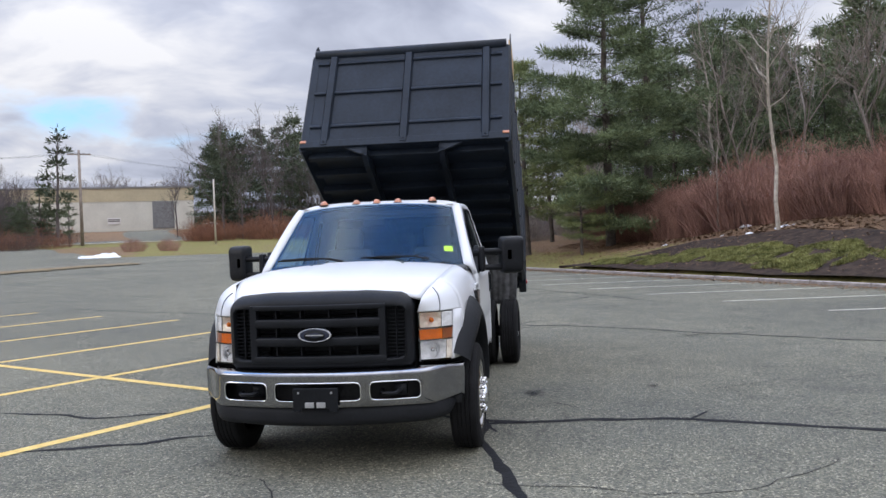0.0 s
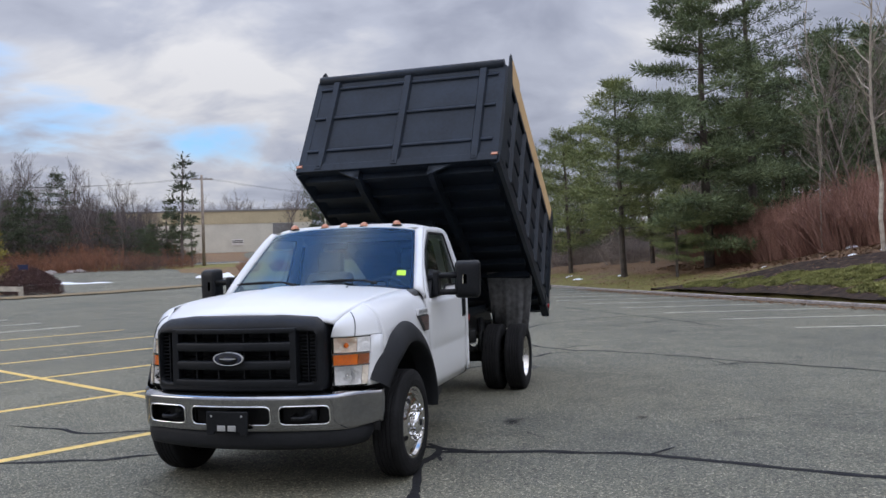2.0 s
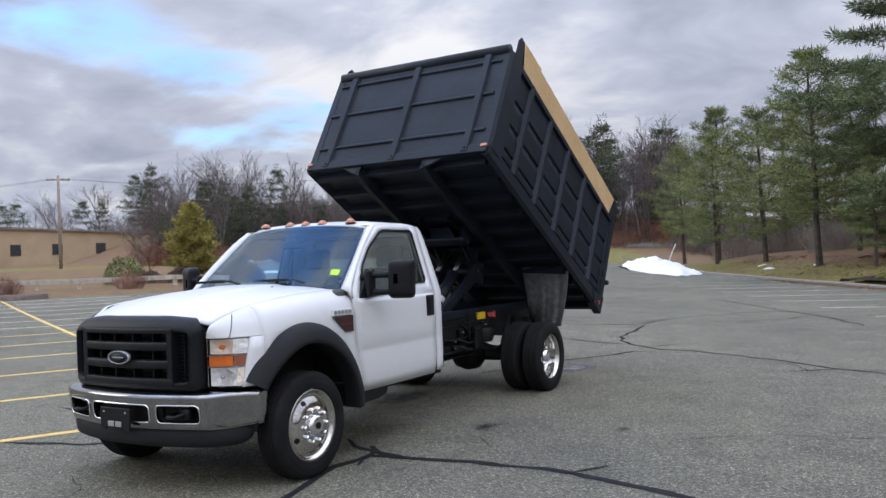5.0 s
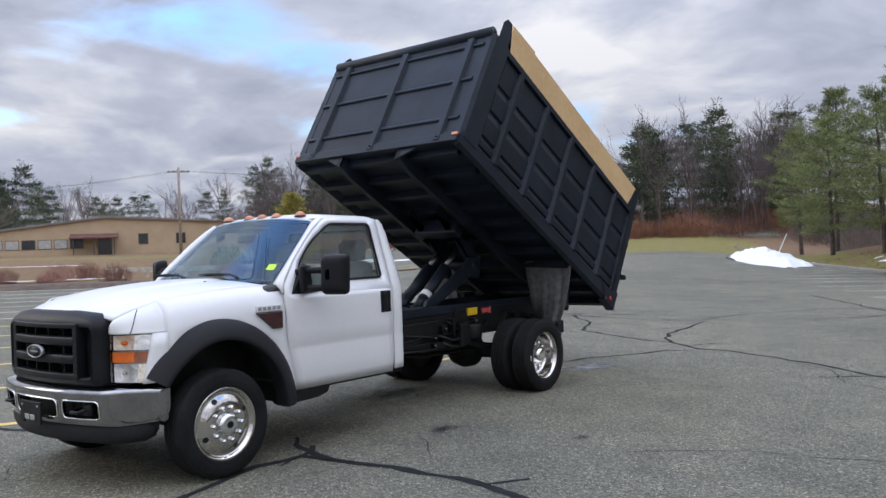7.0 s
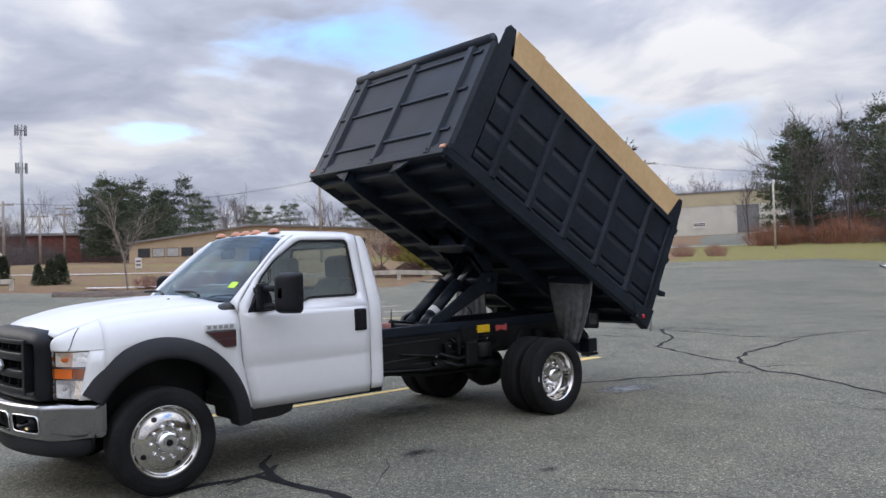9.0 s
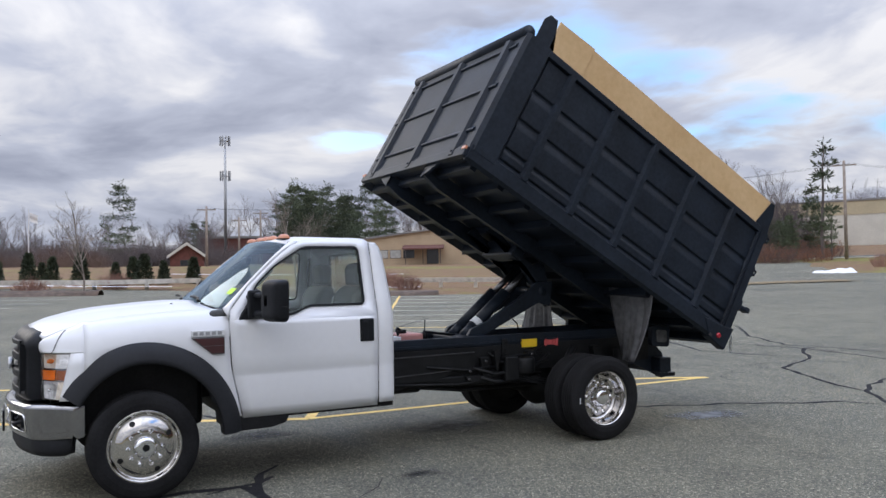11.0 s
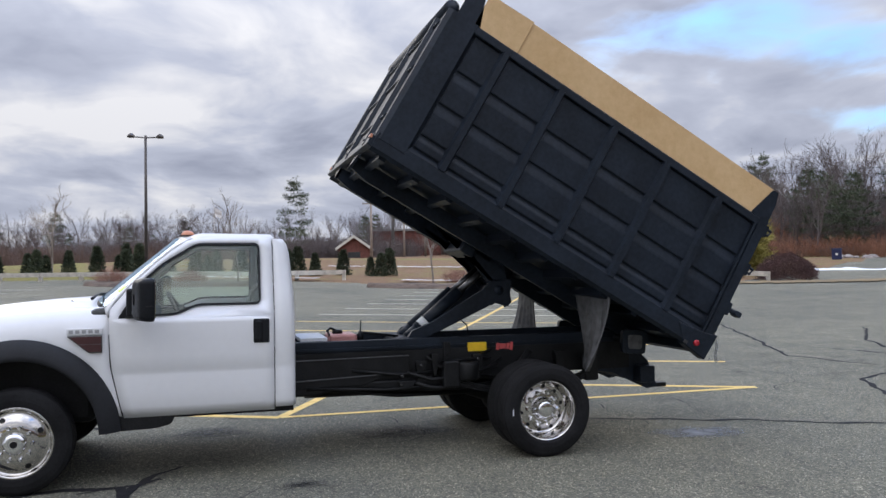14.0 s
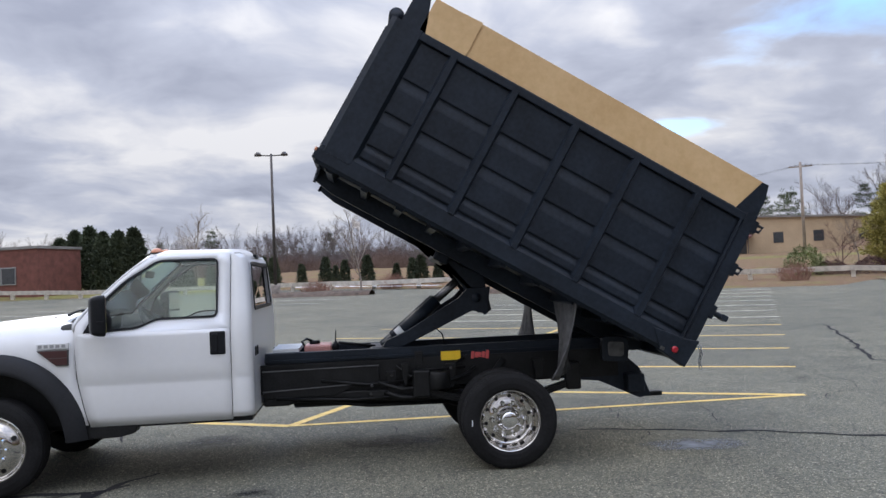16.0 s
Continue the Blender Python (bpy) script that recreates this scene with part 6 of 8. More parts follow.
# bumper with its slots
def make_bumper():
    def face(x):
        a = abs(x)
        return -0.892 + 0.245 * a * a + 0.20 * smooth(0.72, 0.965, a)
    half = [0, 0.15, 0.27, 0.30, 0.36, 0.39, 0.5, 0.66, 0.695, 0.74, 0.78, 0.82, 0.86, 0.895, 0.925, 0.945, 0.957]
    cols = [-x for x in half[:0:-1]] + half
    zs = [(0.466, 0.052), (0.474, 0.028), (0.488, 0.014), (0.526, 0.006), (0.548, 0.003), (0.628, -0.005), (0.650, -0.008), (0.685, -0.014), (0.702, -0.016), (0.714, -0.010), (0.726, 0.010), (0.734, 0.045), (0.736, 0.11)]
    bm = BM()
    grid = []
    for z, d in zs:
        row = []
        for x in cols:
            end = smooth(0.78, 0.957, abs(x))
            row.append(bm.verts.new((x, face(x) + d * (1 - 0.5 * end), z + (0.020 if z < 0.6 else -0.012) * end)))
        grid.append(row)
    left, right = [], []
    for s in (-1, 1):
        col = []
        for z, d in zs:
            col.append(bm.verts.new((s * 0.962, -0.40, z + (0.035 if z < 0.6 else -0.014))))
        (left if s < 0 else right).extend(col)
    for i in range(len(zs) - 1):
        for j in range(len(cols) - 1):
            xm = (cols[j] + cols[j + 1]) / 2
            slot = zs[i][0] > 0.52 and zs[i + 1][0] < 0.655 and (0.36 < abs(xm) < 0.695 or abs(xm) < 0.30)
            corner = zs[i][0] < 0.53 or zs[i + 1][0] > 0.64
            if slot and corner and (0.36 < abs(xm) < 0.39 or 0.66 < abs(xm) < 0.695 or 0.27 < abs(xm) < 0.30):
                # the slot's corners are cut across
                low = zs[i][0] < 0.53
                toward = (xm > 0) == (abs(xm) > 0.5 or abs(xm) < 0.31)
                q = [grid[i][j], grid[i][j + 1], grid[i + 1][j + 1], grid[i + 1][j]]
                drop = (3 if toward else 2) if low else (0 if toward else 1)
                bm.faces.new([v for k, v in enumerate(q) if k != drop])
            elif not slot:
                bm.faces.new((grid[i][j], grid[i][j + 1], grid[i + 1][j + 1], grid[i + 1][j]))
        bm.faces.new((left[i], grid[i][0], grid[i + 1][0], left[i + 1]))
        bm.faces.new((grid[i][-1], right[i], right[i + 1], grid[i + 1][-1]))
    bmesh.ops.recalc_face_normals(bm, faces=bm.faces[:])
    b = part("front_bumper", bm, M["bumper_chrome"], truck, "dull chrome front bumper with three slots", smooth=True, at=pose(-0.022, 0, 0))
    mod = b.modifiers.new("gauge", "SOLIDIFY")
    mod.thickness, mod.offset = 0.025, -1
    mod = b.modifiers.new("edge", "BEVEL")
    mod.width, mod.segments, mod.limit_method, mod.angle_limit = 0.005, 2, "ANGLE", radians(50)
    for x0, x1 in ((-0.695, -0.36), (-0.30, 0.30), (0.36, 0.695)):
        bm = BM()
        sheet(bm, [[(x0 - 0.02 + (x1 - x0 + 0.04) * k / 4, face(x0 + (x1 - x0) * k / 4) + 0.10, z) for k in range(5)] for z in (0.49, 0.70)])
        part("slot_backing", bm, M["chassis"], b)
        bm = BM()
        loop = rounded([(x0, 0.526), (x1, 0.526), (x1, 0.650), (x0, 0.650)], 0.040)
        fine = []
        for (xa, za), (xb, zb) in zip(loop, loop[1:] + loop[:1]):
            n = max(1, int(abs(xb - xa) / 0.08))
            fine += [(xa + (xb - xa) * k / n, za + (zb - za) * k / n) for k in range(n)]
        tube(bm, [(x, face(x) + 0.005 - 0.112 * (z - 0.526) - 0.001, z) for x, z in fine + fine[:1]], 0.0055, 6, cap=False)
        part("slot_rim", bm, M["chrome"], b, "bright rim round a bumper slot", smooth=True)
    for x in (-0.50, 0.50):
        bm = BM()
        tube(bm, [(x - 0.07, face(x) + 0.08, 0.575), (x - 0.07, face(x) + 0.02, 0.57), (x - 0.04, face(x) - 0.02, 0.57), (x + 0.03, face(x) - 0.015, 0.57), (x + 0.06, face(x) + 0.02, 0.585), (x + 0.06, face(x) + 0.07, 0.60)], 0.014, 8)
        box(bm, x + 0.02, x + 0.10, face(x) + 0.03, face(x) + 0.09, 0.55, 0.63)
        part("tow_hook", bm, M["black_plastic"], b, "black tow hook", smooth=True)
    bm = BM()
    prism(bm, rounded([(-0.160, 0.462), (-0.105, 0.462), (-0.10, 0.485), (0.09, 0.485), (0.095, 0.462), (0.150, 0.462), (0.155, 0.622), (-0.160, 0.622)], 0.008, 2), "y", -0.922, -0.905)
    plate = part("plate_holder", bm, M["black_plastic"], b, "black plastic number-plate holder without a plate", bevel=0.005)
    for x in (-0.075, 0.005):
        bm = BM()
        box(bm, x, x + 0.062, -0.927, -0.920, 0.490, 0.528)
        part("holder_clip", bm, M["silver"], plate, bevel=0.003)
    for x in (-0.12, 0.11):
        bm = BM()
        lathe(bm, [(0.0, 0.008), (0.004, 0.007)], 10, "z", pose(x, -0.922, 0.592, 90, 0, 0))
        part("holder_screw", bm, M["silver"], plate)
    bm = BM()
    rows = []
    for z, d, w in ((0.500, 0.10, 0.880), (0.462, 0.062, 0.885), (0.44, 0.058, 0.880), (0.395, 0.060, 0.862), (0.366, 0.072, 0.845), (0.356, 0.11, 0.82)):
        xs = [w * (-1 + 2 * k / 32) for k in range(33)]
        row = [(x, face(x) + d + 0.03 * smooth(0.7, 0.9, abs(x)), z + 0.022 * abs(x) ** 3) for x in xs]
        rows.append([(-w - 0.004, -0.46, row[0][2] + 0.02)] + row + [(w + 0.004, -0.46, row[-1][2] + 0.02)])
    sheet(bm, rows)
    part("air_dam", bm, M["grey_plastic"], b, "dark grey plastic air dam", smooth=True).modifiers.new("gauge", "SOLIDIFY").thickness = 0.02


make_bumper()


# wheels
def tyre_bm(x0, x1, r):
    bm = BM()
    w = x1 - x0
    prof = [(x0 + 0.02, 0.255), (x0 + 0.004, 0.275), (x0, 0.315), (x0 + 0.008, r - 0.035), (x0 + 0.022, r - 0.008), (x0 + 0.035, r - 0.001)]
    for k in range(5):
        c = x0 + 0.035 + (w - 0.07) * (k + 0.5) / 5
        h = (w - 0.07) / 10
        prof += [(c - h * 0.8, r), (c + h * 0.8, r)]
        if k < 4:
            prof += [(c + h * 0.85, r - 0.010), (c + h * 1.15, r - 0.010)]
    prof += [(x1 - 0.035, r - 0.001), (x1 - 0.022, r - 0.008), (x1 - 0.008, r - 0.035), (x1, 0.315), (x1 - 0.004, 0.275), (x1 - 0.02, 0.255)]
    prof += [prof[0]]
    lathe(bm, prof, 64, cap=False)
    return bm


def make_wheel(s, y, x0, x1, r, rim, lug_x, lug_r, cap, holes, hole_x, label, lean=0.0):
    def turn(pr):
        return [(s * a, b) for a, b in pr]
    bm = tyre_bm(min(s * x0, s * x1), max(s * x0, s * x1), r)
    w = part("wheel", bm, M["rubber"], truck, label, smooth=False, at=pose(0, y, r))
    mod = w.modifiers.new("edge", "BEVEL")
    mod.width, mod.segments, mod.limit_method, mod.angle_limit = 0.004, 1, "ANGLE", radians(50)
    if rim is None:
        bm = BM()
        lathe(bm, turn([(0.70, 0.26), (0.76, 0.26)]), 32)
        part("inner_rim", bm, M["chassis"], w)
        return
    bm = BM()
    lathe(bm, turn(rim), 56)
    part("rim", bm, M["wheel_chrome"], w, "bright chromed steel rim", smooth=True)
    big = 1.0 if lean else 1.3
    for k in range(10):
        a = 2 * math.pi * k / 10
        bm = BM()
        lathe(bm, turn([(0, 0.0165 * big), (0.030 * big, 0.0155 * big), (0.038 * big, 0.009 * big)]), 8)
        part("lug_nut", bm, M["chrome"], w, smooth=False, at=pose(s * lug_x, lug_r * math.cos(a), lug_r * math.sin(a)))
    bm = BM()
    lathe(bm, turn(cap), 24)
    hub = part("hub_cap", bm, M["chrome"], w, smooth=True)
    if lean:
        bm = BM()
        lathe(bm, turn([(1.064, 0.026), (1.069, 0.024)]), 16)
        part("cap_centre", bm, M["chassis"], hub)
    for k in range(holes):
        a = 2 * math.pi * (k + 0.3) / holes
        bm = BM()
        lathe(bm, turn([(0, 0.021 / big), (0.004, 0.021 / big)]), 16)
        tilt = Vector((s, 0, 0)).rotation_difference(Vector((s * 0.857, 0.514 * lean * math.cos(a), 0.514 * lean * math.sin(a)))).to_matrix().to_4x4()
        part("hand_hole", bm, M["chassis"], w, at=pose(s * hole_x, 0.190 * math.cos(a), 0.190 * math.sin(a)) @ tilt)


FRONT_RIM = [(0.86, 0.25), (0.985, 0.255), (1.003, 0.268), (1.013, 0.262), (1.005, 0.247), (0.985, 0.238), (0.978, 0.225), (0.990, 0.205), (1.008, 0.175), (1.018, 0.150), (1.02, 0.09), (1.02, 0.02)]
FRONT_CAP = [(1.015, 0.085), (1.045, 0.080), (1.062, 0.066), (1.066, 0.045), (1.060, 0.03), (1.066, 0.02), (1.066, 0.001)]
REAR_RIM = [(0.95, 0.25), (1.09, 0.256), (1.105, 0.268), (1.115, 0.262), (1.105, 0.248), (1.04, 0.238), (0.985, 0.230), (0.962, 0.215), (0.955, 0.185), (0.975, 0.150), (0.98, 0.12), (0.98, 0.02)]
REAR_CAP = [(0.975, 0.105), (1.01, 0.100), (1.045, 0.080), (1.075, 0.068), (1.08, 0.055), (1.08, 0.001)]
for s in (1, -1):
    make_wheel(s, 0.0, 0.80, 1.022, 0.395, FRONT_RIM, 1.015, 0.122, FRONT_CAP, 4, 0.998, "front wheel with a polished rim and bulging hub", 1.0)
    make_wheel(s, 4.19, 0.905, 1.135, 0.40, REAR_RIM, 0.975, 0.138, REAR_CAP, 10, 0.957, "outer rear wheel with a deep-dished chromed rim")
    make_wheel(s, 4.19, 0.625, 0.855, 0.40, None, 0, 0, None, 0, 0, "inner rear wheel of a dual pair")
bm = BM()
box(bm, 1.1355, 1.1385, -0.33, -0.322, -0.065, -0.01)
part("tyre_mark", bm, M["paper"], truck, "small white mark on the tyre wall", at=pose(0, 4.19, 0.44))


# mirrors on folding arms
def make_mirror(s):
    bm = BM()
    outline = rounded([(1.135, 1.275), (1.352, 1.275), (1.362, 1.600), (1.14, 1.600)], 0.045, 5)
    rings = []
    for y, k, lift in ((0.985, 0.93, 0.0), (0.980, 0.985, 0.0), (0.955, 1.0, 0.0), (0.90, 0.985, 0.0), (0.85, 0.92, 0.0), (0.82, 0.83, 0.0), (0.805, 0.66, 0.0), (0.80, 0.35, 0.0), (0.80, 0.01, 0.0)):
        rings.append([(s * (1.225 + (x - 1.225) * (k if x > 1.225 else 0.4 + 0.6 * k)), 0.925 - (0.985 - y) * 0.6, 1.44 + (z - 1.44) * (0.25 + 0.75 * k)) for x, z in outline + outline[:1]])
    def swing(b):
        bmesh.ops.rotate(b, cent=(s * 1.135, 0.87, 1.44), matrix=Matrix.Rotation(s * radians(22), 3, "Z"), verts=b.verts[:])
        return b

    sheet(bm, rings)
    bm.faces.new([bm.verts.new(p) for p in rings[0][:-1]])
    swing(bm)
    bmesh.ops.remove_doubles(bm, verts=bm.verts[:], dist=0.0005)
    bmesh.ops.recalc_face_normals(bm, faces=bm.faces[:])
    m = part("tow_mirror", bm, M["black_plastic"], truck, "large black towing mirror on twin arms", smooth=True)
    bm = BM()
    tube(bm, [(s * 1.145, 0.90, 1.392), (s * 1.15, 0.85, 1.392), (s * 1.20, 0.819, 1.392), (s * 1.31, 0.825, 1.392), (s * 1.348, 0.86, 1.392), (s * 1.356, 0.91, 1.392)], 0.006, 6)
    part("shell_joint", swing(bm), M["chassis"], m, smooth=True)
    for z in (1.335, 1.475):
        bm = BM()
        tube(bm, [(s * 0.91, 0.80, z - 0.01), (s * 1.02, 0.84, z), (s * 1.20, 0.87, z)], 0.026, 10)
        part("mirror_arm", bm, M["black_plastic"], m, smooth=True)
    bm = BM()
    box(bm, s * 0.985 - 0.025, s * 0.985 + 0.025, 0.77, 0.88, 1.30, 1.52)
    part("mirror_hinge", bm, M["black_plastic"], m, bevel=0.02)
    for z0, z1 in ((1.40, 1.575), (1.305, 1.385)):
        bm = BM()
        box(bm, min(s * 1.155, s * 1.345), max(s * 1.155, s * 1.345), 0.922, 0.930, z0, z1)
        part("mirror_glass", swing(bm), M["chrome"], m, "mirror glass")


make_mirror(1)
make_mirror(-1)


# fender badges: a maroon vent under a bright plate; the plate's lettering is left as bars
for s in (1, -1):
    bm = BM()
    prism(bm, [(0.345, 1.165), (0.595, 1.165), (0.595, 1.035), (0.50, 1.035)], "x", s * 0.945, s * 0.972)
    v = part("fender_vent", bm, M["dark_steel"], truck, "maroon vent badge in a silver frame", bevel=0.004)
    bm = BM()
    prism(bm, [(0.366, 1.158), (0.588, 1.158), (0.588, 1.104), (0.428, 1.104)], "x", s * 0.969, s * 0.9755)
    part("vent_slot", bm, M["maroon"], v)
    bm = BM()
    prism(bm, [(0.432, 1.098), (0.588, 1.098), (0.588, 1.044), (0.500, 1.044)], "x", s * 0.969, s * 0.9755)
    part("vent_slot", bm, M["maroon"], v)
    bm = BM()
    box(bm, min(s * 0.945, s * 0.965), max(s * 0.945, s * 0.965), 0.345, 0.597, 1.172, 1.222)
    pl = part("name_plate", bm, M["white_paint"], truck, "white name plate with small silver bars", bevel=0.004)
    for k in range(5):
        bm = BM()
        y = 0.36 + 0.046 * k
        box(bm, min(s * 0.962, s * 0.968), max(s * 0.962, s * 0.968), y, y + 0.030, 1.184, 1.210)
        part("plate_bar", bm, M["galvanised"], pl)


# ---- chassis ----
def make_chassis():
    for s in (1, -1):
        bm = BM()
        prism(bm, [(s * 0.42, 0.64), (s * 0.42, 0.90), (s * 0.34, 0.90), (s * 0.34, 0.885), (s * 0.405, 0.885), (s * 0.405, 0.655), (s * 0.34, 0.655), (s * 0.34, 0.64)], "y", -0.7, 5.35)
        part("frame_rail", bm, M["chassis"], truck, "black steel channel frame rail")
        bm = BM()
        box(bm, s * 0.37 - 0.035, s * 0.37 + 0.035, 2.10, 5.25, 0.90, 1.0)
        part("sub_frame_rail", bm, M["black_paint"], truck, "black hoist sub-frame rail", bevel=0.006)
        bm = BM()
        box(bm, s * 0.425 - 0.004, s * 0.425 + 0.004, 2.10, 5.2, 0.925, 0.94)
        part("rail_flange", bm, M["black_paint"], truck)
        for y in (3.45,):
            bm = BM()
            box(bm, s * 0.43 - 0.008, s * 0.43 + 0.008, y, y + 0.07, 0.78, 0.96)
            bp = part("mounting_bracket", bm, M["chassis"], truck, bevel=0.004)
            for z in (0.81, 0.85, 0.93):
                b2 = BM()
                lathe(b2, [(0, 0.011), (s * 0.014, 0.010)], 6)
                part("bolt", b2, M["chassis"], bp, at=pose(s * 0.438, y + 0.035, z))
        bm = BM()
        pts = []
        for k in range(13):
            t = -1 + 2 * k / 12
            pts.append((4.19 + 0.68 * t, 0.60 - 0.13 * (1 - t * t)))
        for lift in (0.0, 0.022, 0.044):
            for (y0, z0), (y1, z1) in zip(pts, pts[1:]):
                a = math.atan2(z1 - z0, y1 - y0)
                box(bm, -0.035, 0.035, 0, math.hypot(y1 - y0, z1 - z0), -0.009, 0.009, pose(s * 0.50, y0, z0 + lift, math.degrees(a), 0, 0))
        part("leaf_spring", bm, M["chassis"], truck, "black rear leaf spring")
        bm = BM()
        box(bm, s * 0.50 - 0.05, s * 0.50 + 0.05, 3.42, 3.58, 0.55, 0.80)
        part("spring_hanger", bm, M["chassis"], truck, bevel=0.02)
        bm = BM()
        box(bm, s * 0.50 - 0.05, s * 0.50 + 0.05, 4.82, 4.96, 0.55, 0.80)
        part("spring_shackle", bm, M["chassis"], truck, bevel=0.02)
        bm = BM()
        tube(bm, [(s * 0.60, 3.95, 0.50), (s * 0.54, 4.25, 0.86)], 0.035, 10)
        part("shock_absorber", bm, M["chassis"], truck, smooth=True)
    for y in (2.3, 3.0, 3.7, 4.5, 5.2):
        bm = BM()
        box(bm, -0.40, 0.40, y, y + 0.08, 0.70, 0.86)
        part("cross_member", bm, M["chassis"], truck)
    bm = BM()
    tube(bm, [(-1.0, 4.19, 0.40), (1.0, 4.19, 0.40)], 0.07, 14)
    lathe(bm, [(-0.2, 0.07), (-0.1, 0.16), (0.1, 0.16), (0.2, 0.07)], 20, "x", Matrix.Translation((0, 4.19, 0.42)))
    part("rear_axle", bm, M["chassis"], truck, smooth=True)
    bm = BM()
    tube(bm, [(-0.95, 0, 0.38), (-0.3, 0.0, 0.36), (0.3, 0.0, 0.36), (0.95, 0, 0.38)], 0.06, 10)
    part("front_axle", bm, M["chassis"], truck, smooth=True)
    bm = BM()
    tube(bm, [(0, 1.6, 0.58), (0, 4.05, 0.45)], 0.05, 12)
    part("drive_shaft", bm, M["chassis"], truck, smooth=True)
    bm = BM()
    prism(bm, [(2.08, 0.53), (2.30, 0.53), (2.43, 0.575), (2.72, 0.57), (3.40, 0.51), (3.47, 0.64), (2.08, 0.64)], "x", 0.10, 0.445)
    part("fuel_tank", bm, M["chassis"], truck, "black steel fuel tank under the frame", bevel=0.02)
    for s in (1, -1):
        bm = BM()
        prism(bm, [(2.08, 0.60), (2.70, 0.605), (2.90, 0.67), (3.12, 0.70), (3.12, 0.85), (2.08, 0.85)], "x", s * 0.44 - 0.014, s * 0.44 + 0.014)
        cover = part("frame_cover", bm, M["chassis"], truck, "smooth black side plate on the frame", bevel=0.006)
        # thin steel tubes stand in for the glints along the plate's edges
        for y0, z0, y1, z1 in ((2.08, 0.845, 3.12, 0.855), (2.08, 0.665, 2.88, 0.695)):
            bm = BM()
            tube(bm, [(s * 0.458, y0, z0), (s * 0.458, y1, z1)], 0.006, 5)
            part("cover_edge", bm, M["dark_steel"], cover, "bright line drawn for the glint on the plate's worn edge")
    # brackets, clamps and pipework between the cover and the rear wheel
    for y0, y1, z0, z1, x0, x1 in ((3.20, 3.26, 0.60, 0.80, 0.42, 0.47), (3.34, 3.37, 0.66, 0.86, 0.42, 0.50), (3.74, 3.80, 0.62, 0.84, 0.42, 0.49), (4.55, 4.62, 0.66, 0.84, 0.42, 0.50), (3.02, 3.16, 0.575, 0.63, 0.40, 0.49)):
        bm = BM()
        prism(bm, rounded([(y0, z0 + 0.03), (y0 + 0.012, z0), (y1 - 0.012, z0), (y1, z0 + 0.03), (y1 + 0.02, z1), (y0 - 0.02, z1)], 0.01, 2), "x", x0, x1)
        part("frame_bracket", bm, M["chassis"], truck, bevel=0.004)
    for y, z in ((3.05, 0.675), (3.04, 0.60), (3.23, 0.76), (3.77, 0.80)):
        bm = BM()
        lathe(bm, [(0, 0.016), (0.05, 0.016), (0.056, 0.010)], 6, "x", pose(0.442, y, z))
        part("frame_bolt", bm, M["dark_steel"], truck, "bare steel bolt head")
    for pts, r in (([(0.47, 3.10, 0.70), (0.50, 3.32, 0.63), (0.52, 3.62, 0.66), (0.50, 3.95, 0.74)], 0.017), ([(0.46, 3.14, 0.62), (0.50, 3.30, 0.56), (0.46, 3.60, 0.54), (0.42, 3.9, 0.56)], 0.022), ([(0.45, 3.28, 0.84), (0.50, 3.40, 0.74), (0.50, 3.55, 0.80), (0.47, 3.90, 0.80)], 0.012)):
        bm = BM()
        tube(bm, pts, r, 7)
        part("chassis_hose", bm, M["chassis"], truck, smooth=True)
    bm = BM()
    tube(bm, [(0.30, 3.30, 0.60), (0.44, 3.36, 0.60)], 0.075, 14)
    part("spring_eye", bm, M["chassis"], truck, smooth=True)
    for y0, z0, y1, z1 in ((2.6, 0.74, 3.4, 0.70), (3.4, 0.72, 3.9, 0.88), (3.6, 0.60, 4.0, 0.80), (2.2, 0.60, 3.6, 0.58)):
        bm = BM()
        tube(bm, [(0.46, y0, z0), (0.48, (y0 + y1) / 2, (z0 + z1) / 2 - 0.03), (0.46, y1, z1)], 0.014, 6)
        part("brake_line", bm, M["chassis"], truck, smooth=True)
    bm = BM()
    lathe(bm, [(0, 0.09), (0.02, 0.10), (0.14, 0.10), (0.16, 0.09)], 20, "z", pose(0.52, 3.66, 0.62))
    part("brake_chamber", bm, M["chassis"], truck, smooth=True)
    bm = BM()
    tube(bm, [(-0.3, 1.5, 0.5), (-0.35, 2.6, 0.52), (-0.5, 3.3, 0.5)], 0.05, 12)
    part("exhaust_pipe", bm, M["chassis"], truck, smooth=True)
    bm = BM()
    lathe(bm, [(2.25, 0.05), (2.28, 0.13), (2.95, 0.135), (2.98, 0.05)], 20, "z", pose(-0.50, 0, 0.50, -90, 0, 0))
    part("silencer", bm, M["chassis"], truck, "dark exhaust silencer under the frame", smooth=True)
    bm = BM()
    prism(bm, rounded([(2.35, 0.42), (3.55, 0.40), (3.62, 0.62), (2.30, 0.66)], 0.05), "x", -0.88, -0.50)
    part("battery_box", bm, M["chassis"], truck, "black box hung beyond the frame", bevel=0.02)
    bm = BM()
    lathe(bm, [(-0.24, 0.07), (-0.15, 0.19), (-0.02, 0.225), (0.10, 0.20), (0.22, 0.07)], 22, "x", Matrix.Translation((0.05, 4.15, 0.43)))
    tube(bm, [(0.05, 4.1, 0.44), (0.05, 3.78, 0.47)], [0.14, 0.06], 14)
    part("differential", bm, M["chassis"], truck, smooth=True)
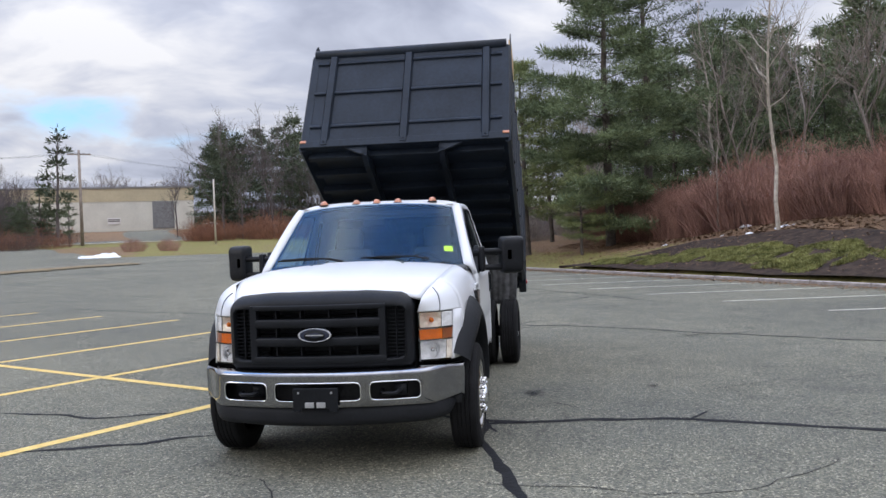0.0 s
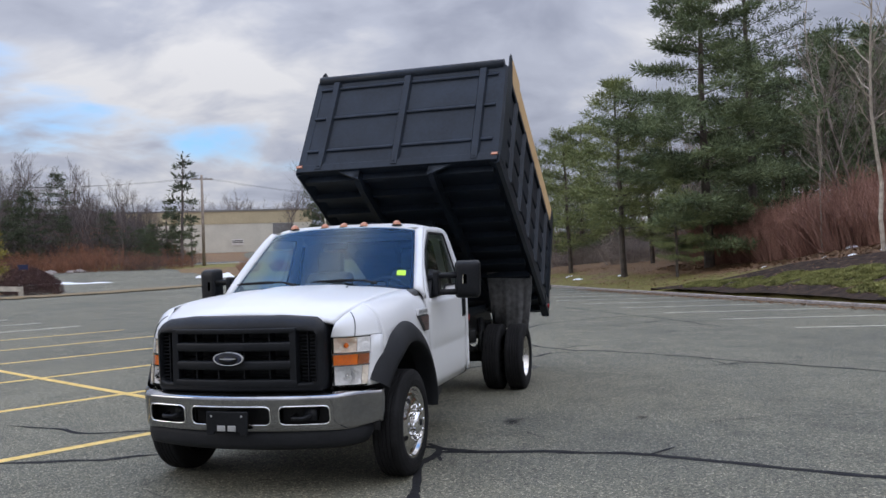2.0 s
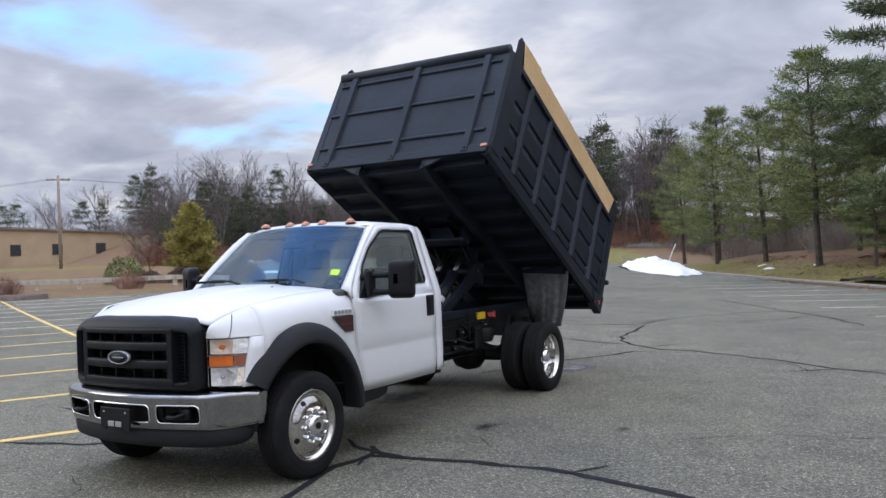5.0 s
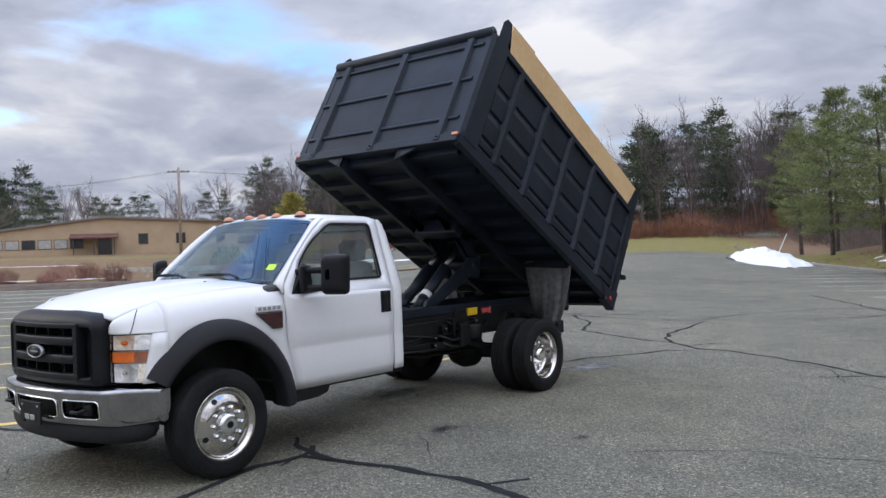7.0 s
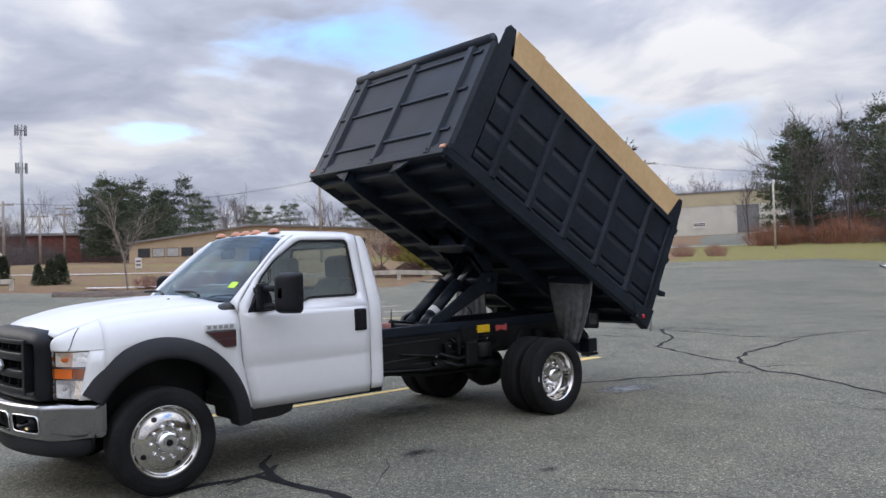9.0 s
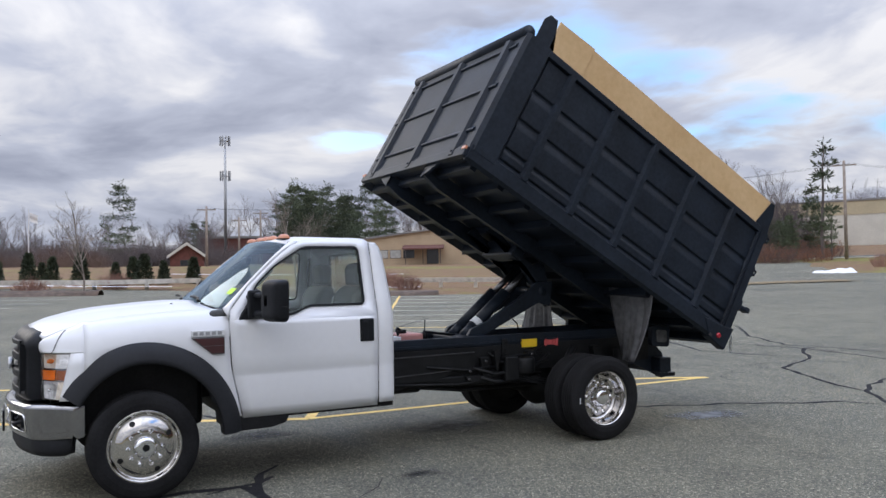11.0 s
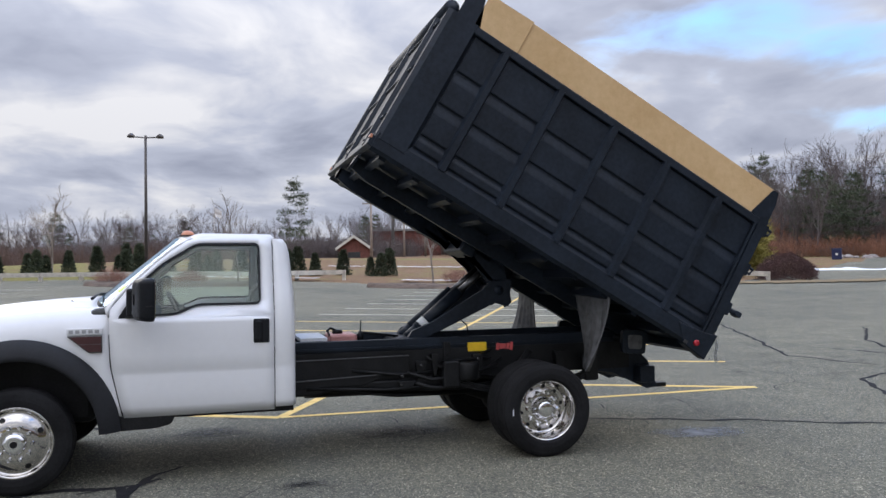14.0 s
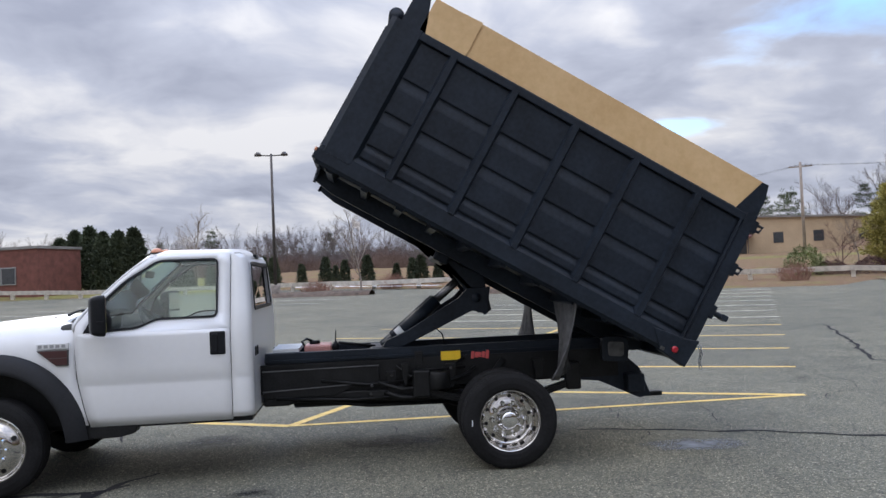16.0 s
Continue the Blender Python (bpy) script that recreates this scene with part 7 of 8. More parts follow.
    for x, y0, z0, y1, z1, r in ((0.30, 2.1, 0.60, 3.95, 0.47, 0.022), (0.12, 3.3, 0.55, 4.05, 0.62, 0.016), (0.36, 3.3, 0.78, 3.95, 0.60, 0.018), (-0.2, 3.0, 0.64, 4.0, 0.56, 0.02)):
        bm = BM()
        tube(bm, [(x, y0, z0), (x + 0.04, (y0 + y1) / 2, (z0 + z1) / 2 - 0.05), (x, y1, z1)], r, 7)
        part("chassis_hose", bm, M["chassis"], truck, smooth=True)
    bm = BM()
    box(bm, 0.18, 0.40, 3.52, 3.74, 0.52, 0.70)
    part("air_tank", bm, M["chassis"], truck, "small dark tank inside the frame", bevel=0.05)
    # tail: hinge plates, hitch plate, light boxes
    for s in (1, -1):
        bm = BM()
        prism(bm, [(5.0, 0.92), (5.28, 0.96), (5.56, 0.70), (5.66, 0.44), (5.55, 0.42), (5.16, 0.60), (4.95, 0.62)], "x", s * 0.40 - 0.012, s * 0.40 + 0.012)
        part("tail_plate", bm, M["black_paint"], truck, "black steel tail plate", bevel=0.004)
        bm = BM()
        prism(bm, rounded([(5.10, 0.82), (5.34, 0.80), (5.36, 1.02), (5.11, 1.04)], 0.04), "x", s * 0.70, s * 0.76)
        hb = part("hinge_bracket", bm, M["black_paint"], truck, "black hinge bracket with an opening", bevel=0.006)
        bm = BM()
        prism(bm, rounded([(5.16, 0.86), (5.30, 0.85), (5.31, 0.98), (5.16, 0.99)], 0.03), "x", s * 0.755, s * 0.766)
        part("hinge_opening", bm, M["flap"], hb)
    bm = BM()
    box(bm, -0.55, 0.55, 5.40, 5.56, 0.50, 0.66)
    part("hitch_bar", bm, M["black_paint"], truck, bevel=0.01)
    bm = BM()
    box(bm, 0.30, 0.38, 5.55, 5.78, 0.425, 0.465)
    part("hitch_step", bm, M["chassis"], truck, bevel=0.005)
    bm = BM()
    tube(bm, [(-0.75, 5.22, 0.93), (0.75, 5.22, 0.93)], 0.04, 12)
    part("hinge_shaft", bm, M["chassis"], truck, smooth=True)
    # labels on the rail
    bm = BM()
    box(bm, 0.407, 0.4315, 3.69, 3.87, 0.865, 0.945)
    part("warning_label", bm, M["label_yellow"], truck, "plain yellow warning label")
    for k, (y, h) in enumerate(((3.965, 0.06), (4.0, 0.045), (4.03, 0.04), (4.065, 0.05), (4.10, 0.07))):
        bm = BM()
        prism(bm, [(y, 0.90 - h / 2), (y + 0.028, 0.895 - h / 2), (y + 0.036, 0.90 + h / 2), (y + 0.01, 0.905 + h / 2)], "x", 0.407, 0.4315)
        part("red_decal", bm, M["label_red"], truck)


make_chassis()
# the label carriers stand on a plate flush with the sub-frame
bm = BM()
box(bm, 0.36, 0.406, 3.3, 4.95, 0.82, 1.0)
part("hoist_side_plate", bm, M["black_paint"], truck, bevel=0.004)

# hoist
def make_hoist():
    bm = BM()
    box(bm, -0.30, 0.30, 3.05, 3.36, 0.90, 1.0)
    part("hoist_base", bm, M["black_paint"], truck, bevel=0.02)
    for s in (1, -1):
        bm = BM()
        tube(bm, [(s * 0.12, 3.18, 0.98), (s * 0.12, 3.32, 1.09)], 0.055, 14)
        foot = part("ram_foot", bm, M["black_paint"], truck, smooth=True)
        bm = BM()
        tube(bm, [(s * 0.12, 3.28, 1.06), (s * 0.12, 3.70, 1.41)], 0.062, 16)
        ram = part("hydraulic_ram", bm, M["black_paint"], truck, "black hydraulic lifting ram", smooth=True)
        if s > 0:
            bm = BM()
            tube(bm, [(s * 0.12, 3.315, 1.09), (s * 0.12, 3.37, 1.135)], 0.0635, 16)
            part("ram_label", bm, M["paper"], ram, smooth=True)
        bm = BM()
        tube(bm, [(s * 0.12, 3.68, 1.39), (s * 0.12, 3.98, 1.64)], 0.032, 12)
        part("piston_rod", bm, M["dark_steel"], ram, "bare steel piston rod", smooth=True)
        bm = BM()
        prism(bm, [(3.14, 0.97), (3.30, 0.97), (4.02, 1.30), (4.16, 1.26), (4.20, 1.52), (3.98, 1.51), (3.90, 1.43), (3.40, 1.14), (3.20, 1.06)], "x", s * 0.24 - 0.025, s * 0.24 + 0.025)
        part("lift_arm", bm, M["black_paint"], truck, "black steel lift arm", bevel=0.008)
        bm = BM()
        prism(bm, [(3.98, 1.70), (4.12, 1.74), (4.21, 1.30), (4.14, 1.25), (3.60, 2.00), (3.52, 2.10), (3.45, 2.05)], "x", s * 0.20 - 0.02, s * 0.20 + 0.02)
        part("lift_link", bm, M["black_paint"], truck, "black hoist link up to the body", bevel=0.006)
    bm = BM()
    tube(bm, [(-0.28, 4.06, 1.42), (0.28, 4.06, 1.42)], 0.045, 12)
    part("hoist_pin", bm, M["black_paint"], truck, smooth=True)
    bm = BM()
    box(bm, -0.14, 0.22, 2.44, 2.69, 0.92, 1.045)
    tank = part("hydraulic_tank", bm, M["tank"], truck, "pinkish translucent fluid tank", bevel=0.02)
    bm = BM()
    lathe(bm, [(0, 0.05), (0.03, 0.048), (0.035, 0.03)], 16, "z", pose(0.05, 2.53, 1.045))
    part("tank_cap", bm, M["black_plastic"], tank, smooth=True)
    bm = BM()
    tube(bm, [(0.16, 2.46, 1.0), (0.17, 2.42, 1.08), (0.10, 2.46, 1.10), (0.06, 2.52, 1.07)], 0.012, 6)
    tube(bm, [(0.1, 2.70, 1.0), (0.1, 2.76, 1.05), (0.1, 3.1, 1.0)], 0.014, 6)
    part("hydraulic_hose", bm, M["black_plastic"], truck, smooth=True)
    bm = BM()
    lathe(bm, [(0, 0.035), (0.05, 0.03), (0.08, 0.012)], 12, "z", pose(0.16, 2.73, 0.99))
    tube(bm, [(0.16, 2.73, 1.06), (0.16, 2.735, 1.17)], 0.006, 5)
    part("hoist_valve", bm, M["black_plastic"], truck, smooth=True)
    bm = BM()
    tube(bm, [(0.30, 3.74, 1.01), (0.30, 3.72, 1.10), (0.28, 3.66, 1.16), (0.20, 3.60, 1.17)], 0.007, 6)
    part("hoist_cable", bm, M["black_plastic"], truck, smooth=True)
    bm = BM()
    box(bm, -0.30, 0.32, 2.16, 2.40, 1.0, 1.03)
    part("deck_plate", bm, M["paper"], truck, "pale plate behind the cab")


make_hoist()


# ---- the raised dump body: local y runs down its floor to the tail, z up from the floor ----
BED = pose(0, 2.62, 2.70, -30.5, 0, 0)
HW, LEN, TOP = 1.185, 3.60, 1.30


def make_bed():
    bm = BM()
    box(bm, -1.13, 1.13, 0.08, LEN, 0.0, 0.02)
    bed = part("dump_bed", bm, M["black_paint"], truck, "black steel dump body tipped up at its front", at=BED)

    def sub(name, bm, mat="black_paint", label="", bevel=0.0, smooth=False):
        return part(name, bm, M[mat], bed, label, smooth, bevel)

    for s in (1, -1):
        bm = BM()
        box(bm, s * 1.13 - 0.006, s * 1.13 + 0.006, 0.06, LEN, 0.0, TOP)
        sub("side_wall", bm)
        bm = BM()
        prism(bm, [(s * 1.06, 0.0), (s * 1.15, -0.06), (s * HW, -0.03), (s * HW, 0.10), (s * 1.136, 0.15), (s * 1.06, 0.15)], "y", 0.06, LEN)
        sub("bottom_rail", bm, label="sloped bottom rail of the body side")
        bm = BM()
        prism(bm, [(s * 1.10, TOP - 0.04), (s * HW, TOP - 0.04), (s * HW, TOP + 0.025), (s * 1.165, TOP + 0.04), (s * 1.10, TOP + 0.04)], "y", 0.10, LEN)
        sub("top_rail", bm, bevel=0.006)
        for k, u in enumerate((0.665, 1.25, 1.845, 2.44, 3.055)):
            bm = BM()
            xo = s * (HW + 0.014)
            prism(bm, [(s * 1.132, -0.055), (s * 1.16, -0.042), (xo, -0.026), (xo, 0.026), (s * 1.16, 0.042), (s * 1.132, 0.055)], "z", 0.10, TOP - 0.02)
            bmesh.ops.translate(bm, vec=(0, u, 0), verts=bm.verts[:])
            sub("side_stake", bm)
        edges = [0.34, 0.665, 1.25, 1.845, 2.44, 3.055, 3.50]
        for a, b in zip(edges, edges[1:]):
            levels = [0.155, 0.28, 0.59, 0.91, TOP - 0.05]
            for w0, w1 in zip(levels, levels[1:]):
                bm = BM()
                slope = min(0.10, (w1 - w0) * 0.5) if w1 < TOP - 0.1 else 0.004
                prism(bm, [(s * 1.134, w0), (s * 1.154, w0 + 0.008), (s * 1.156, w0 + 0.016), (s * 1.156, w1 - slope), (s * 1.153, w1 - slope * 0.8), (s * 1.134, w1 - 0.003)], "y", a + 0.030, b - 0.030)
                sub("side_panel", bm)
        # front corner post, ears and tail post
        bm = BM()
        prism(bm, [(s * 1.08, 0.046), (s * 1.165, 0.046), (s * (HW + 0.004), 0.09), (s * (HW + 0.004), 0.33), (s * 1.136, 0.36), (s * 1.08, 0.36)], "z", 0.056, TOP + 0.034)
        sub("front_post", bm)
        bm = BM()
        prism(bm, [(0.13, TOP + 0.02), (0.36, TOP + 0.02), (0.335, TOP + 0.10), (0.26, TOP + 0.32), (0.17, TOP + 0.32), (0.13, TOP + 0.25)], "x", s * 1.172, s * 1.182)
        sub("front_ear", bm, label="pointed black steel ear holding the sideboard")
        bm = BM()
        prism(bm, [(3.40, TOP + 0.04), (3.60, TOP - 0.02), (3.60, TOP + 0.22), (3.57, TOP + 0.34), (3.51, TOP + 0.335)], "x", s * 1.172, s * 1.182)
        sub("rear_ear", bm, label="pointed black steel ear holding the sideboard")
        bm = BM()
        prism(bm, [(s * 1.08, 3.49), (s * 1.14, 3.49), (s * 1.17, 3.51), (s * (HW + 0.004), 3.51), (s * (HW + 0.004), 3.604), (s * 1.08, 3.614)], "z", 0.024, TOP + 0.046)
        sub("tail_post", bm)
        bm = BM()
        box(bm, s * (HW + 0.006) - 0.006, s * (HW + 0.006) + 0.006, 3.47, 3.49, 0.12, TOP - 0.03)
        sub("seam_strip", bm)
        bm = BM()
        prism(bm, [(3.22, 0.08), (3.36, -0.07), (3.62, -0.10), (3.64, 0.16), (3.50, 0.12)], "x", s * 1.09, s * 1.194)
        sub("tail_corner", bm, bevel=0.01)
        bm = BM()
        lathe(bm, [(0, 0.030), (s * 0.012, 0.028), (s * 0.018, 0.017)], 16)
        ob = sub("tail_lamp", bm, "red", "round red side lamp", smooth=True)
        ob.matrix_basis = pose(s * 1.194, 3.47, -0.005)
        bm = BM()
        box(bm, -0.03, 0.03, -0.02, 0.02, -0.015, 0.015)
        ob = sub("reflector_chip", bm, "dark_steel")
        ob.matrix_basis = pose(s * 1.165, 3.37, -0.045)
        bm = BM()
        box(bm, -0.035, 0.035, -0.012, 0.012, -0.016, 0.016)
        ob = sub("corner_lamp", bm, "pale_amber", "small amber corner lamp", bevel=0.004)
        ob.matrix_basis = pose(s * 1.135, 0.022, 0.045)
        # tarpaulin arm and latches at the tail
        for w, d in ((1.24, 0.05), (0.83, 0.05)):
            bm = BM()
            tube(bm, [(s * 1.12, 3.62, w), (s * 1.12, 3.70, w + 0.01), (s * 1.12, 3.715, w + 0.06), (s * 1.12, 3.63, w + 0.06)], 0.014, 8)
            box(bm, s * 1.12 - 0.03, s * 1.12 + 0.03, 3.61, 3.66, w - 0.03, w + 0.08)
            sub("tailgate_hinge", bm)
        bm = BM()
        tube(bm, [(s * 1.12, 3.50, 0.44), (s * 1.14, 3.78, 0.44)], 0.026, 10)
        box(bm, s * 1.13 - 0.03, s * 1.13 + 0.03, 3.60, 3.66, 0.38, 0.50)
        box(bm, s * 1.13 - 0.045, s * 1.13 + 0.045, 3.72, 3.78, 0.415, 0.465)
        sub("tailgate_latch", bm, bevel=0.006)
        # chain
        for k in range(7):
            bm = BM()
            pts = [(0.012 * math.cos(2 * math.pi * i / 10) * (1 if k % 2 else 0.2), 0.012 * math.cos(2 * math.pi * i / 10) * (0.2 if k % 2 else 1), 0.021 * math.sin(2 * math.pi * i / 10)) for i in range(11)]
            tube(bm, pts, 0.0045, 5, cap=False)
            ob = sub("chain_link", bm, "galvanised")
            fall = 0.03 * k
            ob.matrix_basis = BED.inverted() @ pose(s * 1.12, 5.86 + 0.01 * math.sin(k), 0.93 - 0.028 * k)
    # sideboards
    for s in (1, -1):
        bm = BM()
        box(bm, s * 1.158 - 0.009, s * 1.158 + 0.009, 0.30, 3.53, TOP + 0.03, TOP + 0.345)
        sub("sideboard", bm, "plywood", "long tan plywood sideboard", bevel=0.002)
        bm = BM()
        prism(bm, [(0.30, TOP + 0.03), (0.74, TOP + 0.03), (0.74, TOP + 0.35), (0.30, TOP + 0.33)], "x", s * 1.176 - 0.006, s * 1.176 + 0.006)
        sub("sideboard_patch", bm, "plywood", "short second plywood piece lapped over the first")
    # front wall
    bm = BM()
    box(bm, -1.15, 1.15, 0.05, 0.065, -0.02, TOP + 0.04)
    sub("front_wall", bm)
    bm = BM()
    tube(bm, [(-1.14, 0.07, TOP + 0.06), (1.14, 0.07, TOP + 0.06)], 0.065, 20)
    sub("front_top_tube", bm, smooth=True, label="rounded steel tube along the front top edge")
    for x in (-0.90, 0.0, 0.91):
        bm = BM()
        prism(bm, [(x - 0.055, 0.052), (x - 0.035, 0.012), (x + 0.035, 0.012), (x + 0.055, 0.052)], "z", 0.0, TOP - 0.01)
        sub("front_stake", bm)
        bm = BM()
        lathe(bm, [(0.0, 0.012), (0.01, 0.011)], 8, "z", pose(x, 0.012, 0.04, 90, 0, 0))
        sub("stake_bolt", bm)
    xs = [-1.14, -0.90, 0.0, 0.91, 1.14]
    for a, b in zip(xs, xs[1:]):
        for w in (0.26, 0.74, 1.19):
            bm = BM()
            prism(bm, [(0.052, w - 0.012), (0.028, w - 0.003), (0.028, w + 0.012), (0.052, w + 0.05)], "x", a + 0.05, b - 0.05)
            sub("front_rib", bm)
        bm = BM()
        box(bm, a + 0.05, b - 0.05, 0.036, 0.052, 0.07, 0.10)
        sub("front_rib", bm)
    bm = BM()
    box(bm, -1.165, 1.165, 0.02, 0.07, -0.03, 0.065)
    sub("front_sill", bm, bevel=0.006)
    for s in (1, -1):
        bm = BM()
        prism(bm, [(s * 0.40, -0.03), (s * 0.66, -0.03), (s * 0.52, -0.10), (s * 0.40, -0.15)], "y", 0.05, 0.075)
        sub("front_gusset", bm)
        bm = BM()
        prism(bm, [(0.05, -0.02), (0.05, -0.13), (0.25, -0.17), (3.30, -0.17), (3.40, -0.12), (3.55, -0.02)], "x", s * 0.40, s * 0.46)
        sub("long_sill", bm, label="long black sill under the body floor")
    for k in range(11):
        u = 0.20 + 0.33 * k
        bm = BM()
        prism(bm, [(u - 0.04, 0.0), (u - 0.03, -0.075), (u + 0.03, -0.075), (u + 0.04, 0.0)], "x", -1.10, 1.10)
        sub("cross_bearer", bm)
    bm = BM()
    box(bm, -0.30, 0.30, 1.35, 1.50, -0.24, -0.05)
    sub("hoist_crosshead", bm, bevel=0.02)
    # tailgate
    bm = BM()
    box(bm, -1.10, 1.10, 3.61, 3.645, 0.0, TOP)
    gate = sub("tailgate", bm, label="black steel tailgate, shut")
    # mud flaps hang from the floor ahead of the rear wheels
    return bed


bed = make_bed()


def make_flap(s, x0, x1):
    bm = BM()
    rows = []
    for i in range(15):
        t = i / 14
        row = []
        for j in range(41):
            u = j / 40
            x = x0 + (x1 - x0) * (0.5 + (u - 0.5) * (1 - 0.12 * t))
            y = 4.74 + 0.06 * u + t * t * (0.10 - 0.34 * u) + 0.022 * math.sin(u * 8 + s) * t + (0.010 * math.sin(u * 23 + 1.3 * s) + 0.006 * math.sin(u * 41)) * smooth(0.05, 0.5, t)
            z = 1.445 - 0.01 * u - (0.70 + 0.04 * math.sin(u * 2.6)) * t
            row.append((s * x, y, z))
        rows.append(row)
    sheet(bm, rows)
    ob = part("mud_flap", bm, M["flap"], truck, "grey rubber mud flap hanging from the body", smooth=True)
    ob.modifiers.new("gauge", "SOLIDIFY").thickness = 0.01


make_flap(1, 0.53, 1.13)
make_flap(-1, 0.53, 1.13)


# ---- the lot's far side: lamp, rails, islands, shrubs ----
def lot_lamp(x, y, h):
    root = thing("lot_lamp", Matrix.Translation((x, y, lot_height(x, y))), "dark bronze parking-lot lamp post with two heads", "lamp post")
    bm = BM()
    lathe(bm, [(0, 0.28), (0.7, 0.27), (0.72, 0.2)], 16, "z")
    part("plinth", bm, M["granite"], root)
    bm = BM()
    tube(bm, [(0, 0, 0.7), (0, 0, h)], [0.10, 0.07], 10)
    part("pole", bm, M["bronze"], root, smooth=True)
    for s in (1, -1):
        bm = BM()
        tube(bm, [(0, 0, h - 0.12), (0, s * 0.75, h - 0.08)], 0.04, 6)
        arm = part("arm", bm, M["bronze"], root)
        bm = BM()
        lathe(bm, [(h - 0.12, 0.22), (h - 0.02, 0.20), (h + 0.10, 0.10)], 14, "z", Matrix.Translation((0, s * 0.78, 0)))
        part("lamp_head", bm, M["bronze"], arm, smooth=True)


lot_lamp(-42.0, -2.1, 8.6)


def rail_fence(points, label):
    root = thing("rail_fence", Matrix(), label, "fence")
    for a, b in zip(points, points[1:]):
        a, b = Vector(a), Vector(b)
        n = max(1, round((b - a).length / 2.6))
        turn = math.atan2(b.y - a.y, b.x - a.x)
        for i in range(n + 1):
            p = a.lerp(b, i / n)
            bm = BM()
            box(bm, -0.11, 0.11, -0.11, 0.11, -0.2, 0.62)
            part("post", bm, M["weathered"], root, at=Matrix.Translation((p.x, p.y, ground_height(p.x, p.y))) @ Matrix.Rotation(turn, 4, "Z"))
            if i < n:
                q = a.lerp(b, (i + 1) / n)
                bm = BM()
                z0, z1 = ground_height(p.x, p.y), ground_height(q.x, q.y)
                ln = (q - p).length
                box(bm, 0.01, ln - 0.01, -0.16, -0.04, 0.34, 0.62)
                bmesh.ops.transform(bm, matrix=Matrix.Shear("XY", 4, (0, 0)), verts=bm.verts[:])
                for v in bm.verts:
                    v.co.z += (z1 - z0) * v.co.x / ln
                part("rail", bm, M["weathered"], root, at=Matrix.Translation((p.x, p.y, z0)) @ Matrix.Rotation(turn, 4, "Z"))


rail_fence([(-53.5, -24.0), (-49.6, -6.6), (-46.6, 1.0), (-43.8, 9.5)], "low weathered timber guard rail on thick posts")
rail_fence([(-39.6, 21.5), (-36.0, 27.0), (-32.6, 32.2)], "low weathered timber guard rail beside the hedge")


def island(points, w, label):
    """A mulched planting island raised on the paving."""
    bm, rows = BM(), []
    n = len(points) * 8
    for i in range(n + 1):
        t = i / n * (len(points) - 1)
        k = min(len(points) - 2, int(t))
        p = Vector(points[k]).lerp(Vector(points[k + 1]), t - k)
        d = (Vector(points[k + 1]) - Vector(points[k])).normalized()
        nrm = Vector((-d.y, d.x))
        ww = w * min(1, 0.35 + 4 * min(i / n, 1 - i / n))
        row = []
        for j in range(9):
            u = -1 + j / 4
            q = p + nrm * u * ww
            row.append((q.x, q.y, max(lot_height(q.x, q.y), ground_height(q.x, q.y)) - 0.05 + 0.30 * (1 - u * u) ** 0.5 + 0.04 * noise.noise((q.x, q.y, 0))))
        rows.append(row)
    sheet(bm, rows)
    tagged(part("planting_island", bm, M["mulch_pale"], smooth=True), label, "planting island", kind="structure")


M["mulch_pale"] = material("weathered_mulch", (0.10, 0.070, 0.052), 0.95, vary=0.35, scale=3, bump=0.8, bump_scale=20)
island([(-37.0, 9.8), (-35.4, 13.0), (-33.8, 17.0), (-32.4, 20.0)], 1.2, "long mulched island at the lot's edge")
island([(-44.2, -5.5), (-42.0, -1.6), (-39.6, 3.6)], 1.3, "mulched island round the lamp post")
ribbon("grass_strip", [(-31.8, 29.5), (-29.6, 35.0), (-28.4, 41.0), (-26.2, 46.0)], 2.4, M["dry_grass"], "strip of dry brown grass between the lot and the drive", "grass", lift=0.06, wob=0.2)
ribbon("road_kerb", [(-66.0, 64.0), (-61.8, 69.6), (-56.4, 75.6), (-49.6, 84.9), (-44.0, 88.0), (-33.0, 97.0), (-20.0, 104.0)], 0.8, M["white_line"], "pale kerb line along the far road", "kerb", lift=0.14, kind="structure")

maple = plant("bare_tree", [("trunk", bare_soup(5.2, 81, spread=0.6, depth=4, thick=0.014, fork=0.35), M["twig"])], standing(-36.6, 13.4), "small leafless tree on a mulched island", "tree", "island trees")
set_at(maple, -42.2, 3.0, 2.0, 0.95)
set_at(maple, -50.0, 40.0, 1.0, 0.8)
set_at(maple, -56.5, -9.5, 3.0, 1.1)
tw = plant("brown_shrub", [("stem", bush_soup(1.15, 1.5, 83, 120), M["red_twig"])], standing(-41.8, 0.3), "small rounded leafless brown shrub", "shrub", "island shrubs")
for x, y, k in ((-44.2, -4.2, 1.1), (-39.5, 15.6, 0.9), (-39.0, 18.4, 0.95), (-35.6, 16.2, 0.8), (-34.6, 19.2, 1.0), (-33.8, 26.0, 1.0), (-46.0, 5.0, 1.0), (-41.0, 21.0, 1.0)):
    set_at(tw, x, y, x, k)
hedge = plant("burgundy_hedge", [("stem", shrub_ball(1.6, 3.4, 85, 4200, 0.085), M["burgundy"])], standing(-33.3, 34.0), "dense dark burgundy rounded hedge", "hedge", "burgundy hedges")
for x, y, k in ((-35.4, 35.6, 0.95), (-37.2, 37.4, 0.9), (-36.6, 32.2, 0.62), (-38.0, 30.6, 0.55)):
    set_at(hedge, x, y, y, k)
